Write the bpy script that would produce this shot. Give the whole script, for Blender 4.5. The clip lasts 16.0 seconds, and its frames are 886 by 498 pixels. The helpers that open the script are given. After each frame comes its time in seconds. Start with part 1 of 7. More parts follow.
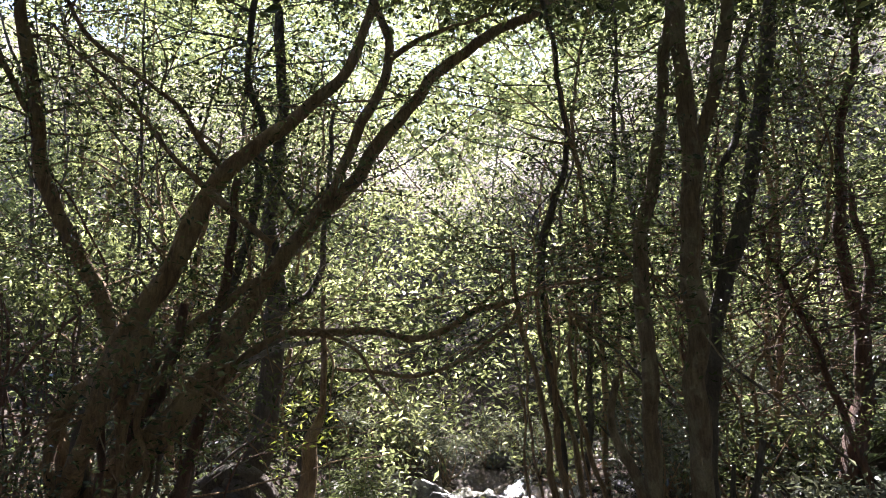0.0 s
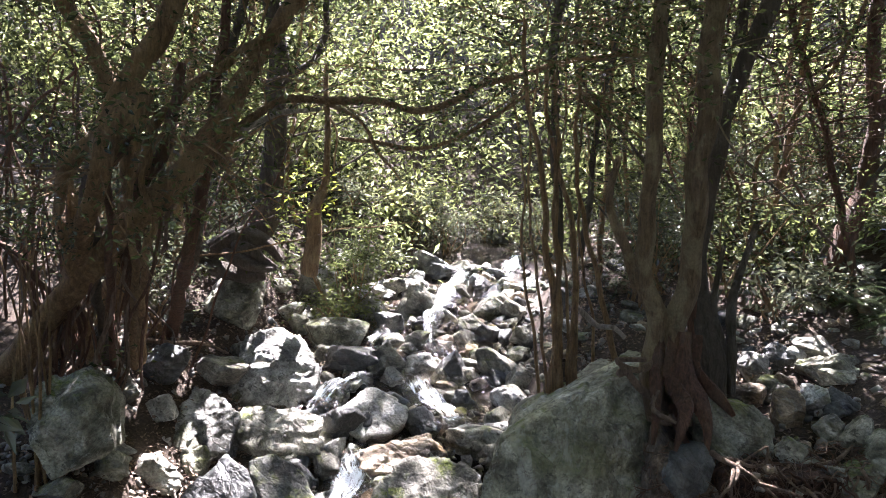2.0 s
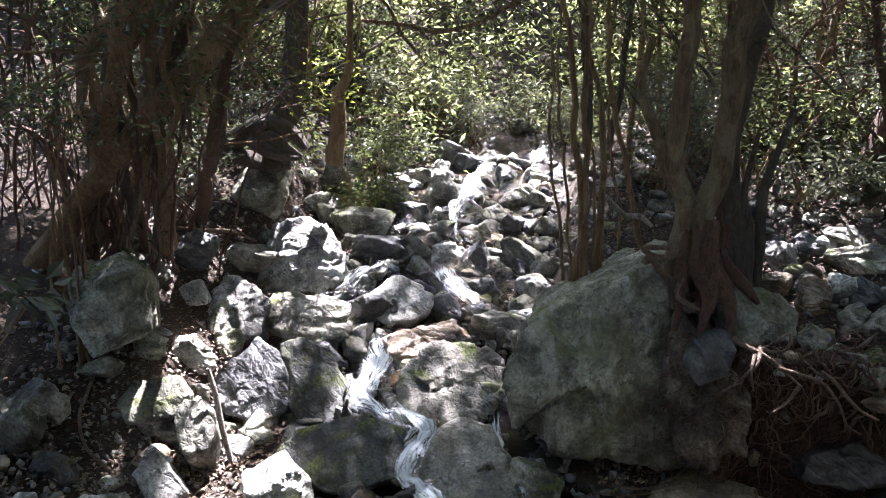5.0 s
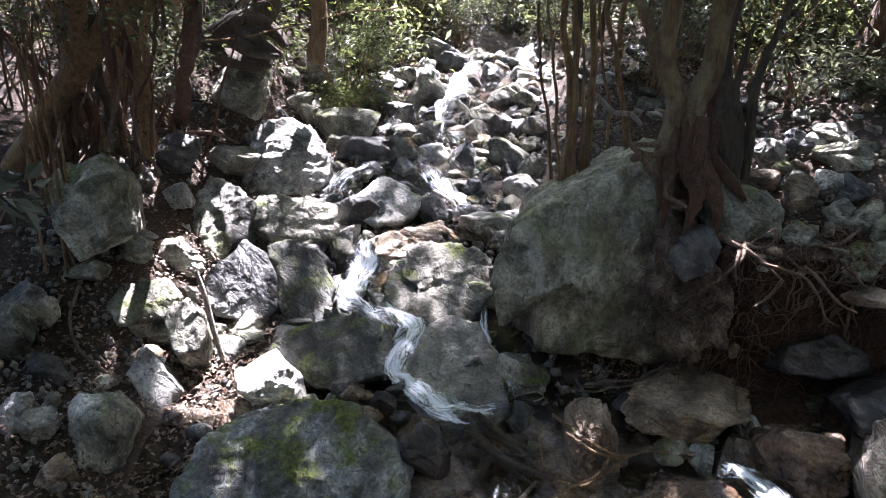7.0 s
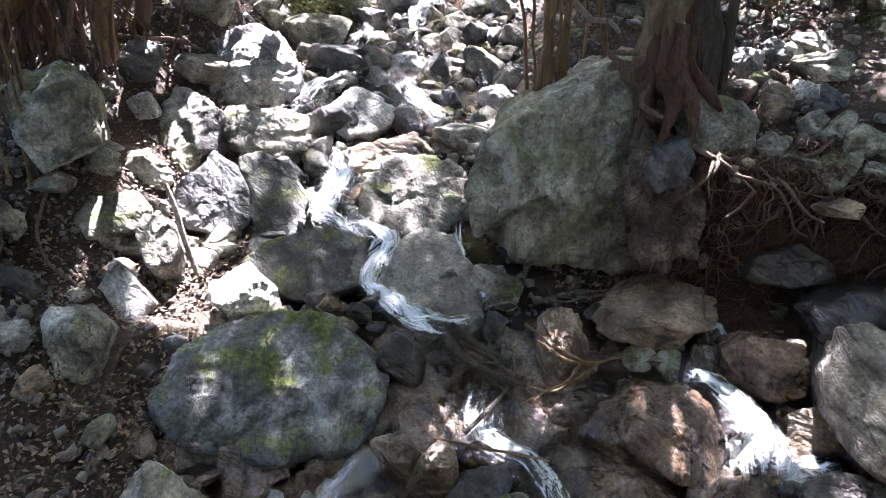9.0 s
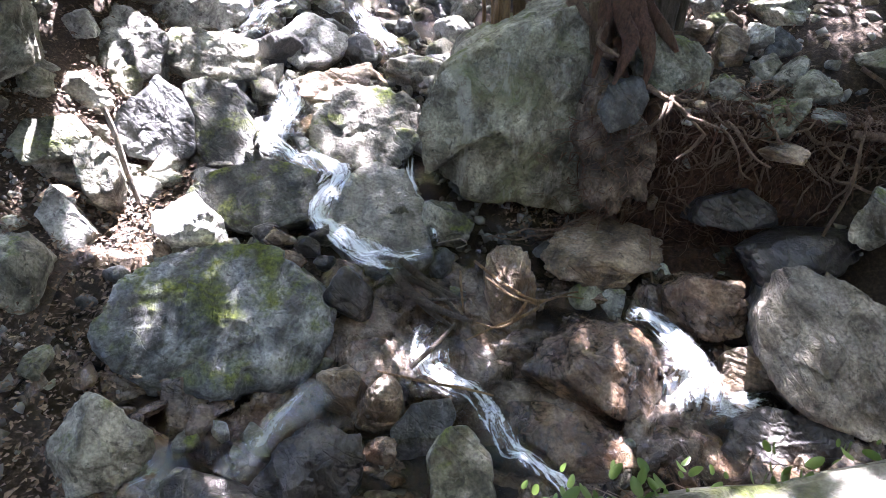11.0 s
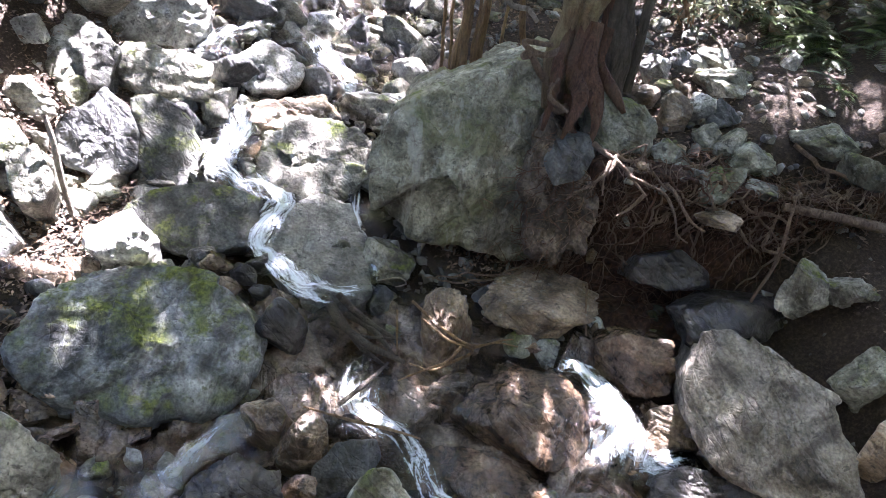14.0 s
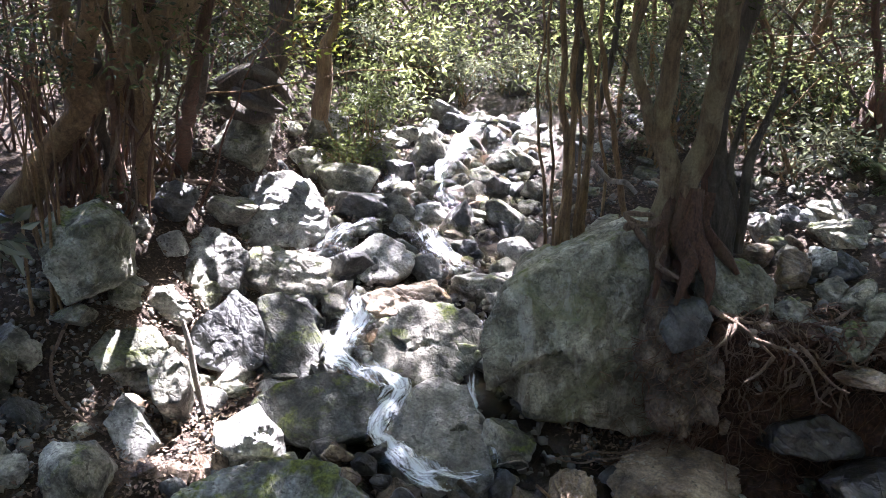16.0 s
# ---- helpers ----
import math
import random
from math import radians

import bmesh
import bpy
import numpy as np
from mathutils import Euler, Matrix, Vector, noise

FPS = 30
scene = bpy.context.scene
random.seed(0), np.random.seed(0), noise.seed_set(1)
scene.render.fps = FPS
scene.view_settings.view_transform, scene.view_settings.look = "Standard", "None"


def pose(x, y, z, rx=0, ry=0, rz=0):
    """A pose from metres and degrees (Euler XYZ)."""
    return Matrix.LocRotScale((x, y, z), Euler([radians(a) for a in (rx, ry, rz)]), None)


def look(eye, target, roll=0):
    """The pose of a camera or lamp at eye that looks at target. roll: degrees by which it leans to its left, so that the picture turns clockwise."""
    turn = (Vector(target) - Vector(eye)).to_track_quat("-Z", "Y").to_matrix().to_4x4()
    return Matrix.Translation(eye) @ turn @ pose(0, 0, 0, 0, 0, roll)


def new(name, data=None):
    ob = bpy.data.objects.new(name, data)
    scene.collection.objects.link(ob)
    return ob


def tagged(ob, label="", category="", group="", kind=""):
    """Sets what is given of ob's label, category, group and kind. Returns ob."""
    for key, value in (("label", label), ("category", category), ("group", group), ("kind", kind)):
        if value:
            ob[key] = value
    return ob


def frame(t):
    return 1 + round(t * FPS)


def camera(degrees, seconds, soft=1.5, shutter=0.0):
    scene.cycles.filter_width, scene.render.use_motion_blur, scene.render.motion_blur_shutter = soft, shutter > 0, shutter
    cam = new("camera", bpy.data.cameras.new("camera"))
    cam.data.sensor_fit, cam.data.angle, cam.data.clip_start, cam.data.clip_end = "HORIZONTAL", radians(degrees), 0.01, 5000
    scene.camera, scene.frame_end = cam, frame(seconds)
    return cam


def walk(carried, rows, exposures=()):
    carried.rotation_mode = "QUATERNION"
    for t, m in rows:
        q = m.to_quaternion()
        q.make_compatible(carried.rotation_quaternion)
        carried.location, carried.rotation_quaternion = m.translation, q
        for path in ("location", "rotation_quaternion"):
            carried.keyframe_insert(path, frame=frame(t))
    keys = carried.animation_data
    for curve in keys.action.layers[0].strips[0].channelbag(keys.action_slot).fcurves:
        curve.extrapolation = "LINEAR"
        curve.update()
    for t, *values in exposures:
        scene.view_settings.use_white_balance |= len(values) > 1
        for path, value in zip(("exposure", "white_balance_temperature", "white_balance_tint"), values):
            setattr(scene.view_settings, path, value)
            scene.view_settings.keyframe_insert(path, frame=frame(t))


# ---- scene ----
# ---- camera and walk ----
cam = camera(62.9, 16.0, soft=0.4)
walk(cam, [
    (0.0, pose(-0.030, -0.109, 3.672, 102.01, 2.15, -1.27)),
    (0.5, pose(-0.012, -0.078, 3.656, 96.46, 2.74, -2.43)),
    (1.0, pose(-0.010, -0.057, 3.635, 91.43, 1.65, -1.69)),
    (1.5, pose(0.000, -0.046, 3.611, 87.37, 0.26, -1.36)),
    (2.0, pose(0.006, -0.046, 3.597, 84.94, -0.33, -0.84)),
    (2.5, pose(0.001, -0.041, 3.579, 82.76, -0.36, -0.36)),
    (3.0, pose(0.009, -0.033, 3.573, 80.76, 0.01, 0.21)),
    (5.5, pose(0.006, -0.016, 3.538, 75.02, -0.19, 1.24)),
    (6.0, pose(-0.001, -0.004, 3.528, 72.97, -0.52, 0.92)),
    (6.5, pose(-0.000, -0.002, 3.511, 70.99, -0.36, 0.48)),
    (7.0, pose(-0.000, 0.000, 3.500, 69.00, -0.00, -0.00)),
    (7.5, pose(-0.000, 0.005, 3.488, 67.13, 0.07, -0.54)),
    (8.0, pose(0.007, 0.008, 3.477, 65.41, -0.38, -1.01)),
    (8.5, pose(0.008, 0.010, 3.473, 63.89, -0.46, -1.55)),
    (9.0, pose(0.008, 0.015, 3.466, 62.31, -0.69, -1.82)),
    (11.5, pose(0.066, 0.052, 3.448, 56.90, -4.85, -4.97)),
    (12.0, pose(0.082, 0.054, 3.449, 56.86, -6.31, -5.70)),
    (12.5, pose(0.093, 0.057, 3.451, 56.94, -7.77, -6.04)),
    (13.0, pose(0.099, 0.054, 3.454, 57.34, -9.16, -5.93)),
    (13.5, pose(0.105, 0.051, 3.458, 58.42, -9.83, -5.80)),
    (14.0, pose(0.090, 0.054, 3.460, 60.52, -9.53, -5.57)),
    (14.5, pose(0.091, 0.051, 3.477, 64.51, -8.04, -4.71)),
    (15.0, pose(0.087, 0.044, 3.495, 67.96, -5.89, -2.89)),
    (15.5, pose(0.079, 0.044, 3.498, 70.95, -4.07, -0.82)),
    (16.0, pose(0.074, 0.037, 3.513, 73.51, -2.39, 0.87)),
], exposures=[(0.0, 3.22, 6150, 24), (2.0, 3.9, 6050, 26), (6.0, 3.66, 5850, 28), (9.0, 4.4, 5850, 30), (12.5, 4.82, 5850, 30), (14.5, 4.84, 5850, 30), (16.0, 4.16, 5850, 28)])

# ---- world, sun ----
world = bpy.data.worlds.new("sky")
scene.world = world
world.use_nodes = True
SUN_UP, SUN_TURN = radians(58), radians(14)      # height, and turn from +y towards +x
wn = world.node_tree.nodes
sky = wn.new("ShaderNodeTexSky")
sky.sky_type, sky.sun_disc = "NISHITA", False
sky.sun_elevation, sky.sun_rotation = SUN_UP, SUN_TURN
wn["Background"].inputs["Strength"].default_value = 0.075
world.node_tree.links.new(sky.outputs[0], wn["Background"].inputs["Color"])
sun = new("sun", bpy.data.lights.new("sun", "SUN"))
sun.data.energy, sun.data.angle, sun.data.color = 5.0, radians(0.53), (1.0, 0.96, 0.88)
SUN_WAY = Vector((math.sin(SUN_TURN) * math.cos(SUN_UP), math.cos(SUN_TURN) * math.cos(SUN_UP), math.sin(SUN_UP)))
sun.matrix_world = look(SUN_WAY * 40, (0, 0, 0))


# ---- materials ----
def material(name, rough=0.8, metal=0.0):
    m = bpy.data.materials.new(name)
    m.use_nodes = True
    b = m.node_tree.nodes["Principled BSDF"]
    b.inputs["Roughness"].default_value, b.inputs["Metallic"].default_value = rough, metal
    return m, m.node_tree, b


def coords(t):
    return t.nodes.new("ShaderNodeTexCoord").outputs["Object"]


def noise_node(t, scale, detail=6, rough=0.6, stretch=None, distort=0.0, at=None):
    n = t.nodes.new("ShaderNodeTexNoise")
    n.inputs["Scale"].default_value, n.inputs["Detail"].default_value = scale, detail
    n.inputs["Roughness"].default_value, n.inputs["Distortion"].default_value = rough, distort
    v = at or t.nodes.new("ShaderNodeNewGeometry").outputs["Position"]
    if stretch:
        mp = t.nodes.new("ShaderNodeMapping")
        mp.inputs["Scale"].default_value = stretch[:3]
        if len(stretch) > 3:      # turn first, then stretch along the turned axes
            mp.vector_type = "TEXTURE"
            mp.inputs["Scale"].default_value, mp.inputs["Rotation"].default_value = [1 / v for v in stretch[:3]], stretch[3:]
        t.links.new(v, mp.inputs["Vector"])
        v = mp.outputs[0]
    t.links.new(v, n.inputs["Vector"])
    return n.outputs["Fac"]


def ramp(t, fac, *stops):
    r = t.nodes.new("ShaderNodeValToRGB")
    els = r.color_ramp.elements
    while len(els) < len(stops):
        els.new(0.5)
    for e, (p, c) in zip(els, stops):
        e.position, e.color = p, (*c, 1) if len(c) == 3 else c
    t.links.new(fac, r.inputs[0])
    return r.outputs[0]


def grey(v):
    return (v, v, v)


def mix(t, fac, a, b, how="MIX"):
    n = t.nodes.new("ShaderNodeMix")
    n.data_type, n.blend_type = "RGBA", how
    for s, v in ((n.inputs[0], fac), (n.inputs[6], a), (n.inputs[7], b)):
        if isinstance(v, (int, float)):
            s.default_value = v
        elif isinstance(v, tuple):
            s.default_value = (*v, 1)
        else:
            t.links.new(v, s)
    return n.outputs[2]


def maths(t, how, a, b):
    n = t.nodes.new("ShaderNodeMath")
    n.operation = how
    for s, v in zip(n.inputs, (a, b)):
        if isinstance(v, (int, float)):
            s.default_value = v
        else:
            t.links.new(v, s)
    return n.outputs[0]


def bump(t, b, h, strength=0.5, dist=0.02):
    n = t.nodes.new("ShaderNodeBump")
    n.inputs["Strength"].default_value, n.inputs["Distance"].default_value = strength, dist
    t.links.new(h, n.inputs["Height"])
    t.links.new(n.outputs[0], b.inputs["Normal"])


def upness(t):
    s = t.nodes.new("ShaderNodeSeparateXYZ")
    t.links.new(t.nodes.new("ShaderNodeNewGeometry").outputs["Normal"], s.inputs[0])
    return s.outputs["Z"]


def rock_material(name, dark, mid, light, rough=0.85, moss=0.0, lichen=0.35, stain=(0.1, 0.07, 0.045), stained=0.3, grain=1.5, tilt=(0.5, 0.4, 0.6), film=0.0, face_moss=0.0, layers=0.25):
    """Layered schist: grey with streaks, pale lichen, and moss or silt where given."""
    m, t, b = material(name, rough)
    rnd = t.nodes.new("ShaderNodeObjectInfo").outputs["Random"]
    big = noise_node(t, 2.3, 5, 0.6)
    streak = noise_node(t, 3.6, 5, 0.55, (1.0, 0.8, 1 + 0.5 * (grain - 1), *tilt), 0.9)
    fine = noise_node(t, 42.0, 4, 0.6)
    c = ramp(t, streak, (0.36, dark), (0.5, mid), (0.64, light))
    c = mix(t, 0.8, c, ramp(t, big, (0.36, grey(0.4)), (0.62, grey(1.35))), "MULTIPLY")
    c = mix(t, 0.7, c, ramp(t, fine, (0.36, grey(0.5)), (0.64, grey(1.38))), "MULTIPLY")
    c = mix(t, 1.0, c, ramp(t, rnd, (0.0, grey(0.75)), (1.0, grey(1.2))), "MULTIPLY")
    warp = t.nodes.new("ShaderNodeMix")
    warp.data_type = "RGBA"
    warp.inputs[0].default_value = 0.16
    t.links.new(t.nodes.new("ShaderNodeNewGeometry").outputs["Position"], warp.inputs[6])
    nz = t.nodes.new("ShaderNodeTexNoise")
    nz.inputs["Scale"].default_value, nz.inputs["Detail"].default_value = 3.0, 5
    t.links.new(t.nodes.new("ShaderNodeNewGeometry").outputs["Position"], nz.inputs["Vector"])
    t.links.new(nz.outputs["Color"], warp.inputs[7])
    facets = None
    for size, share in ((3.6, 9.0), (8.5, 6.0)):      # chipped planes, each with a slant of its own
        vc = t.nodes.new("ShaderNodeTexVoronoi")
        vc.inputs["Scale"].default_value = size
        t.links.new(warp.outputs[2], vc.inputs["Vector"])
        off, way, dot = (t.nodes.new("ShaderNodeVectorMath") for _ in range(3))
        off.operation, way.operation, dot.operation = "SUBTRACT", "SUBTRACT", "DOT_PRODUCT"
        t.links.new(warp.outputs[2], off.inputs[0])
        t.links.new(vc.outputs["Position"], off.inputs[1])
        t.links.new(vc.outputs["Color"], way.inputs[0])
        way.inputs[1].default_value = (0.5, 0.5, 0.5)
        t.links.new(off.outputs["Vector"], dot.inputs[0])
        t.links.new(way.outputs["Vector"], dot.inputs[1])
        chip = maths(t, "MULTIPLY", dot.outputs["Value"], share)
        facets = maths(t, "ADD", facets, chip) if facets else chip
    ve = t.nodes.new("ShaderNodeTexVoronoi")
    ve.feature = "DISTANCE_TO_EDGE"
    ve.inputs["Scale"].default_value = 5.0
    t.links.new(warp.outputs[2], ve.inputs["Vector"])
    c = mix(t, ramp(t, maths(t, "ADD", ve.outputs["Distance"], maths(t, "MULTIPLY", big, 0.06)), (0.03, grey(0.22)), (0.055, grey(0))), c, dark, "MIX")
    seam = noise_node(t, 2.2, 2, 0.45, (0.6, 0.75, 2.6, *tilt), 0.7)
    lines = ramp(t, seam, (0.41, grey(0)), (0.42, grey(1)), (0.435, grey(0)), (0.55, grey(0)), (0.558, grey(0.9)), (0.57, grey(0)))
    c = mix(t, maths(t, "MULTIPLY", lines, 0.14), c, tuple(v * 0.5 for v in dark))
    spots = noise_node(t, 11.0, 6, 0.65, None, 0.6)
    c = mix(t, ramp(t, spots, (0.58, grey(0)), (0.66, grey(lichen))), c, (0.42, 0.43, 0.38))
    dots = noise_node(t, 15.0, 5, 0.62, None, 0.5)
    c = mix(t, ramp(t, dots, (0.6, grey(0)), (0.64, grey(0.65))), c, (0.03, 0.03, 0.027))
    blot = noise_node(t, 3.1, 6, 0.7, None, 0.8)
    c = mix(t, ramp(t, blot, (0.5, grey(0)), (0.68, grey(stained))), c, stain)
    vein = noise_node(t, 3.0, 2, 0.5, (1, 1, 2.5, 0.9, 0.3, 0), 1.2)
    c = mix(t, ramp(t, vein, (0.49, grey(0)), (0.5, grey(0.22)), (0.51, grey(0))), c, light)
    if face_moss:      # olive growth and pale runs of lime on the standing faces
        patch = noise_node(t, 1.5, 5, 0.6, None, 0.5)
        c = mix(t, maths(t, "MULTIPLY", ramp(t, patch, (0.5, grey(0)), (0.6, grey(face_moss))), ramp(t, fine, (0.35, grey(0.5)), (0.6, grey(1)))), c, (0.125, 0.135, 0.045))
        runs = noise_node(t, 4.0, 4, 0.6, (1.6, 1.6, 0.22), 0.6)
        c = mix(t, ramp(t, runs, (0.56, grey(0)), (0.66, grey(0.45))), c, (0.43, 0.43, 0.38))
        debris = noise_node(t, 9.0, 6, 0.7, (1, 1, 0.6), 0.8)
        c = mix(t, ramp(t, debris, (0.57, grey(0)), (0.62, grey(0.5))), c, (0.08, 0.055, 0.035))
    if moss:
        mm = maths(t, "MULTIPLY", ramp(t, upness(t), (0.5, grey(0)), (0.9, grey(1))), ramp(t, noise_node(t, 3.6, 7, 0.68), (0.56 - 0.22 * moss, grey(0)), (0.66 - 0.18 * moss, grey(1))))
        c = mix(t, mm, c, ramp(t, fine, (0.3, (0.03, 0.045, 0.012)), (0.7, (0.17, 0.2, 0.035))))
    t.links.new(c, b.inputs["Base Color"])
    crack = noise_node(t, 5.0, 6, 0.56, (1.0, 0.85, 1 + 0.6 * (grain - 1), *tilt), 0.8)
    pits = noise_node(t, 26.0, 3, 0.5, None, 0.4)
    h = maths(t, "ADD", maths(t, "MULTIPLY", crack, 0.62), maths(t, "MULTIPLY", fine, 0.085))
    h = maths(t, "SUBTRACT", h, maths(t, "MULTIPLY", ramp(t, pits, (0.3, grey(1)), (0.42, grey(0))), 0.07))
    h = maths(t, "ADD", h, facets)
    leaf = noise_node(t, 2.2, 3, 0.5, (0.6, 0.7, 3.2, *tilt), 0.5)      # split layers of the schist
    h = maths(t, "ADD", h, maths(t, "MULTIPLY", ramp(t, leaf, (0.3, grey(0)), (0.44, grey(0.45)), (0.47, grey(0.6)), (0.56, grey(0.65)), (0.59, grey(0.9)), (0.7, grey(1))), layers))
    h = maths(t, "SUBTRACT", h, maths(t, "MULTIPLY", lines, 0.06))
    bump(t, b, h, 1.0, 0.075)
    if film:      # thin film of running water
        b.inputs["Coat Weight"].default_value, b.inputs["Coat Roughness"].default_value = film, 0.06
        t.links.new(b.inputs["Normal"].links[0].from_socket, b.inputs["Coat Normal"])
    return m


M_ROCK = rock_material("grey_rock", (0.06, 0.059, 0.049), (0.205, 0.2, 0.163), (0.385, 0.375, 0.315), moss=0.12)
M_GREEN = rock_material("greenish_rock", (0.06, 0.062, 0.042), (0.17, 0.17, 0.125), (0.31, 0.31, 0.25), moss=0.22, stained=0.4)
M_MOSSY = rock_material("mossy_rock", (0.047, 0.051, 0.051), (0.127, 0.136, 0.133), (0.27, 0.282, 0.272), moss=0.5, lichen=0.25, grain=2.1, tilt=(0.2, -0.65, 0.2), layers=0.6)
M_SLAB = rock_material("damp_slab", (0.11, 0.108, 0.092), (0.19, 0.187, 0.162), (0.26, 0.255, 0.225), rough=0.55, lichen=0.1)
M_HUGE = rock_material("greenish_boulder_rock", (0.115, 0.11, 0.08), (0.275, 0.266, 0.198), (0.45, 0.435, 0.34), moss=0.1, lichen=0.4, stain=(0.075, 0.06, 0.035), stained=0.4, grain=1.8, tilt=(0.3, -0.7, 0.2), face_moss=0.6)
M_BLACK = rock_material("black_wet_rock", (0.012, 0.0115, 0.011), (0.033, 0.03, 0.027), (0.085, 0.077, 0.07), rough=0.3, film=0.1, lichen=0.04, stained=0.1)
M_TAN = rock_material("grey_brown_rock", (0.075, 0.066, 0.053), (0.22, 0.197, 0.16), (0.38, 0.345, 0.285), lichen=0.25, layers=0.55, tilt=(0.3, 0.6, 0.0))
# paler copy of the rock; brightness of sunlit boulders is in its colour
M_PALE = rock_material("pale_rock", (0.14, 0.14, 0.13), (0.32, 0.32, 0.29), (0.5, 0.5, 0.46), lichen=0.5)
M_BROWN = rock_material("brown_stained_rock", (0.075, 0.056, 0.037), (0.24, 0.18, 0.12), (0.4, 0.315, 0.22), rough=0.5, stain=(0.16, 0.08, 0.035), stained=0.5, layers=0.6, tilt=(0.15, 0.2, 0.0))
M_WET = rock_material("wet_rock", (0.032, 0.02, 0.013), (0.13, 0.087, 0.057), (0.27, 0.2, 0.14), rough=0.17, film=0.3, stain=(0.1, 0.042, 0.02), stained=0.6, lichen=0.06)
M_BED = rock_material("wet_bedrock", (0.04, 0.03, 0.023), (0.145, 0.11, 0.08), (0.27, 0.22, 0.17), rough=0.2, film=0.25, stain=(0.12, 0.05, 0.024), stained=0.4, lichen=0.05)
# darker mossy rock; the shade on its faces is put into the colour
M_SHADEMOSS = rock_material("shaded_mossy_rock", (0.03, 0.032, 0.03), (0.075, 0.078, 0.07), (0.15, 0.15, 0.13), moss=0.3, lichen=0.15)
M_EARTH = rock_material("earthy_rock", (0.05, 0.036, 0.026), (0.15, 0.114, 0.085), (0.28, 0.225, 0.175), rough=0.92, lichen=0.1, stain=(0.05, 0.032, 0.02), stained=0.6)
M_DARK = rock_material("dark_rock", (0.024, 0.026, 0.026), (0.064, 0.068, 0.068), (0.135, 0.14, 0.136), rough=0.6, lichen=0.12)


def soil_material():
    m, t, b = material("leaf_litter_soil", 0.95)
    a = noise_node(t, 1.7, 6, 0.6)
    f = noise_node(t, 38.0, 6, 0.75)
    c = ramp(t, f, (0.3, (0.02, 0.014, 0.009)), (0.5, (0.047, 0.033, 0.023)), (0.72, (0.13, 0.096, 0.07)))
    c = mix(t, 0.6, c, ramp(t, a, (0.35, (0.6, 0.5, 0.42)), (0.65, (1.2, 1.15, 1.05))), "MULTIPLY")
    wet = t.nodes.new("ShaderNodeAttribute")
    wet.attribute_name = "wet"
    bedrock = ramp(t, noise_node(t, 6.0, 8, 0.7, None, 0.8), (0.35, (0.018, 0.015, 0.012)), (0.55, (0.055, 0.042, 0.03)), (0.7, (0.11, 0.075, 0.05)))
    c = mix(t, wet.outputs["Fac"], c, bedrock)
    t.links.new(c, b.inputs["Base Color"])
    t.links.new(ramp(t, wet.outputs["Fac"], (0.2, grey(0.95)), (0.8, grey(0.25))), b.inputs["Roughness"])
    bump(t, b, maths(t, "ADD", f, a), 0.9, 0.05)
    return m


def bark_material(name, dark, light, patch, patched=0.5, scale=1.0):
    m, t, b = material(name, 0.9)
    at = coords(t)
    f = noise_node(t, 34 * scale, 7, 0.72, (1, 1, 0.16), 0.5, at)
    p = noise_node(t, 5.5, 5, 0.6, (1, 1, 0.8), 0.4, at)
    c = ramp(t, f, (0.3, dark), (0.7, light))
    c = mix(t, ramp(t, p, (0.5, grey(0)), (0.62, grey(patched))), c, patch)
    c = mix(t, 0.6, c, ramp(t, noise_node(t, 60, 4, 0.7, None, 0, at), (0.3, grey(0.6)), (0.7, grey(1.35))), "MULTIPLY")
    t.links.new(c, b.inputs["Base Color"])
    bump(t, b, maths(t, "ADD", f, p), 1.0, 0.07)
    return m


def leaf_material(name, low, high, gloss=0.4, through_light=0.45):
    m, t, b = material(name, gloss)
    rnd = t.nodes.new("ShaderNodeNewGeometry").outputs["Random Per Island"]
    c = ramp(t, rnd, (0.0, low), (0.7, high), (1.0, tuple(min(1, v * 1.35) for v in high)))
    c = mix(t, 0.6, c, ramp(t, noise_node(t, 0.9, 3, 0.5), (0.38, (0.34, 0.38, 0.36)), (0.62, (1.35, 1.27, 1.1))), "MULTIPLY")
    t.links.new(c, b.inputs["Base Color"])
    tr = t.nodes.new("ShaderNodeBsdfTranslucent")
    t.links.new(mix(t, 1.0, c, (1.66, 1.66, 1.36), "MULTIPLY"), tr.inputs["Color"])
    ms = t.nodes.new("ShaderNodeMixShader")
    ms.inputs[0].default_value = through_light
    t.links.new(b.outputs[0], ms.inputs[1])
    t.links.new(tr.outputs[0], ms.inputs[2])
    t.links.new(ms.outputs[0], t.nodes["Material Output"].inputs["Surface"])
    return m


def plain_varied(name, low, high, rough=0.8, scale=25.0):
    m, t, b = material(name, rough)
    rnd = t.nodes.new("ShaderNodeNewGeometry").outputs["Random Per Island"]
    c = ramp(t, rnd, (0.0, low), (1.0, high))
    c = mix(t, 0.6, c, ramp(t, noise_node(t, scale, 5, 0.7), (0.3, grey(0.55)), (0.7, grey(1.35))), "MULTIPLY")
    t.links.new(c, b.inputs["Base Color"])
    return m


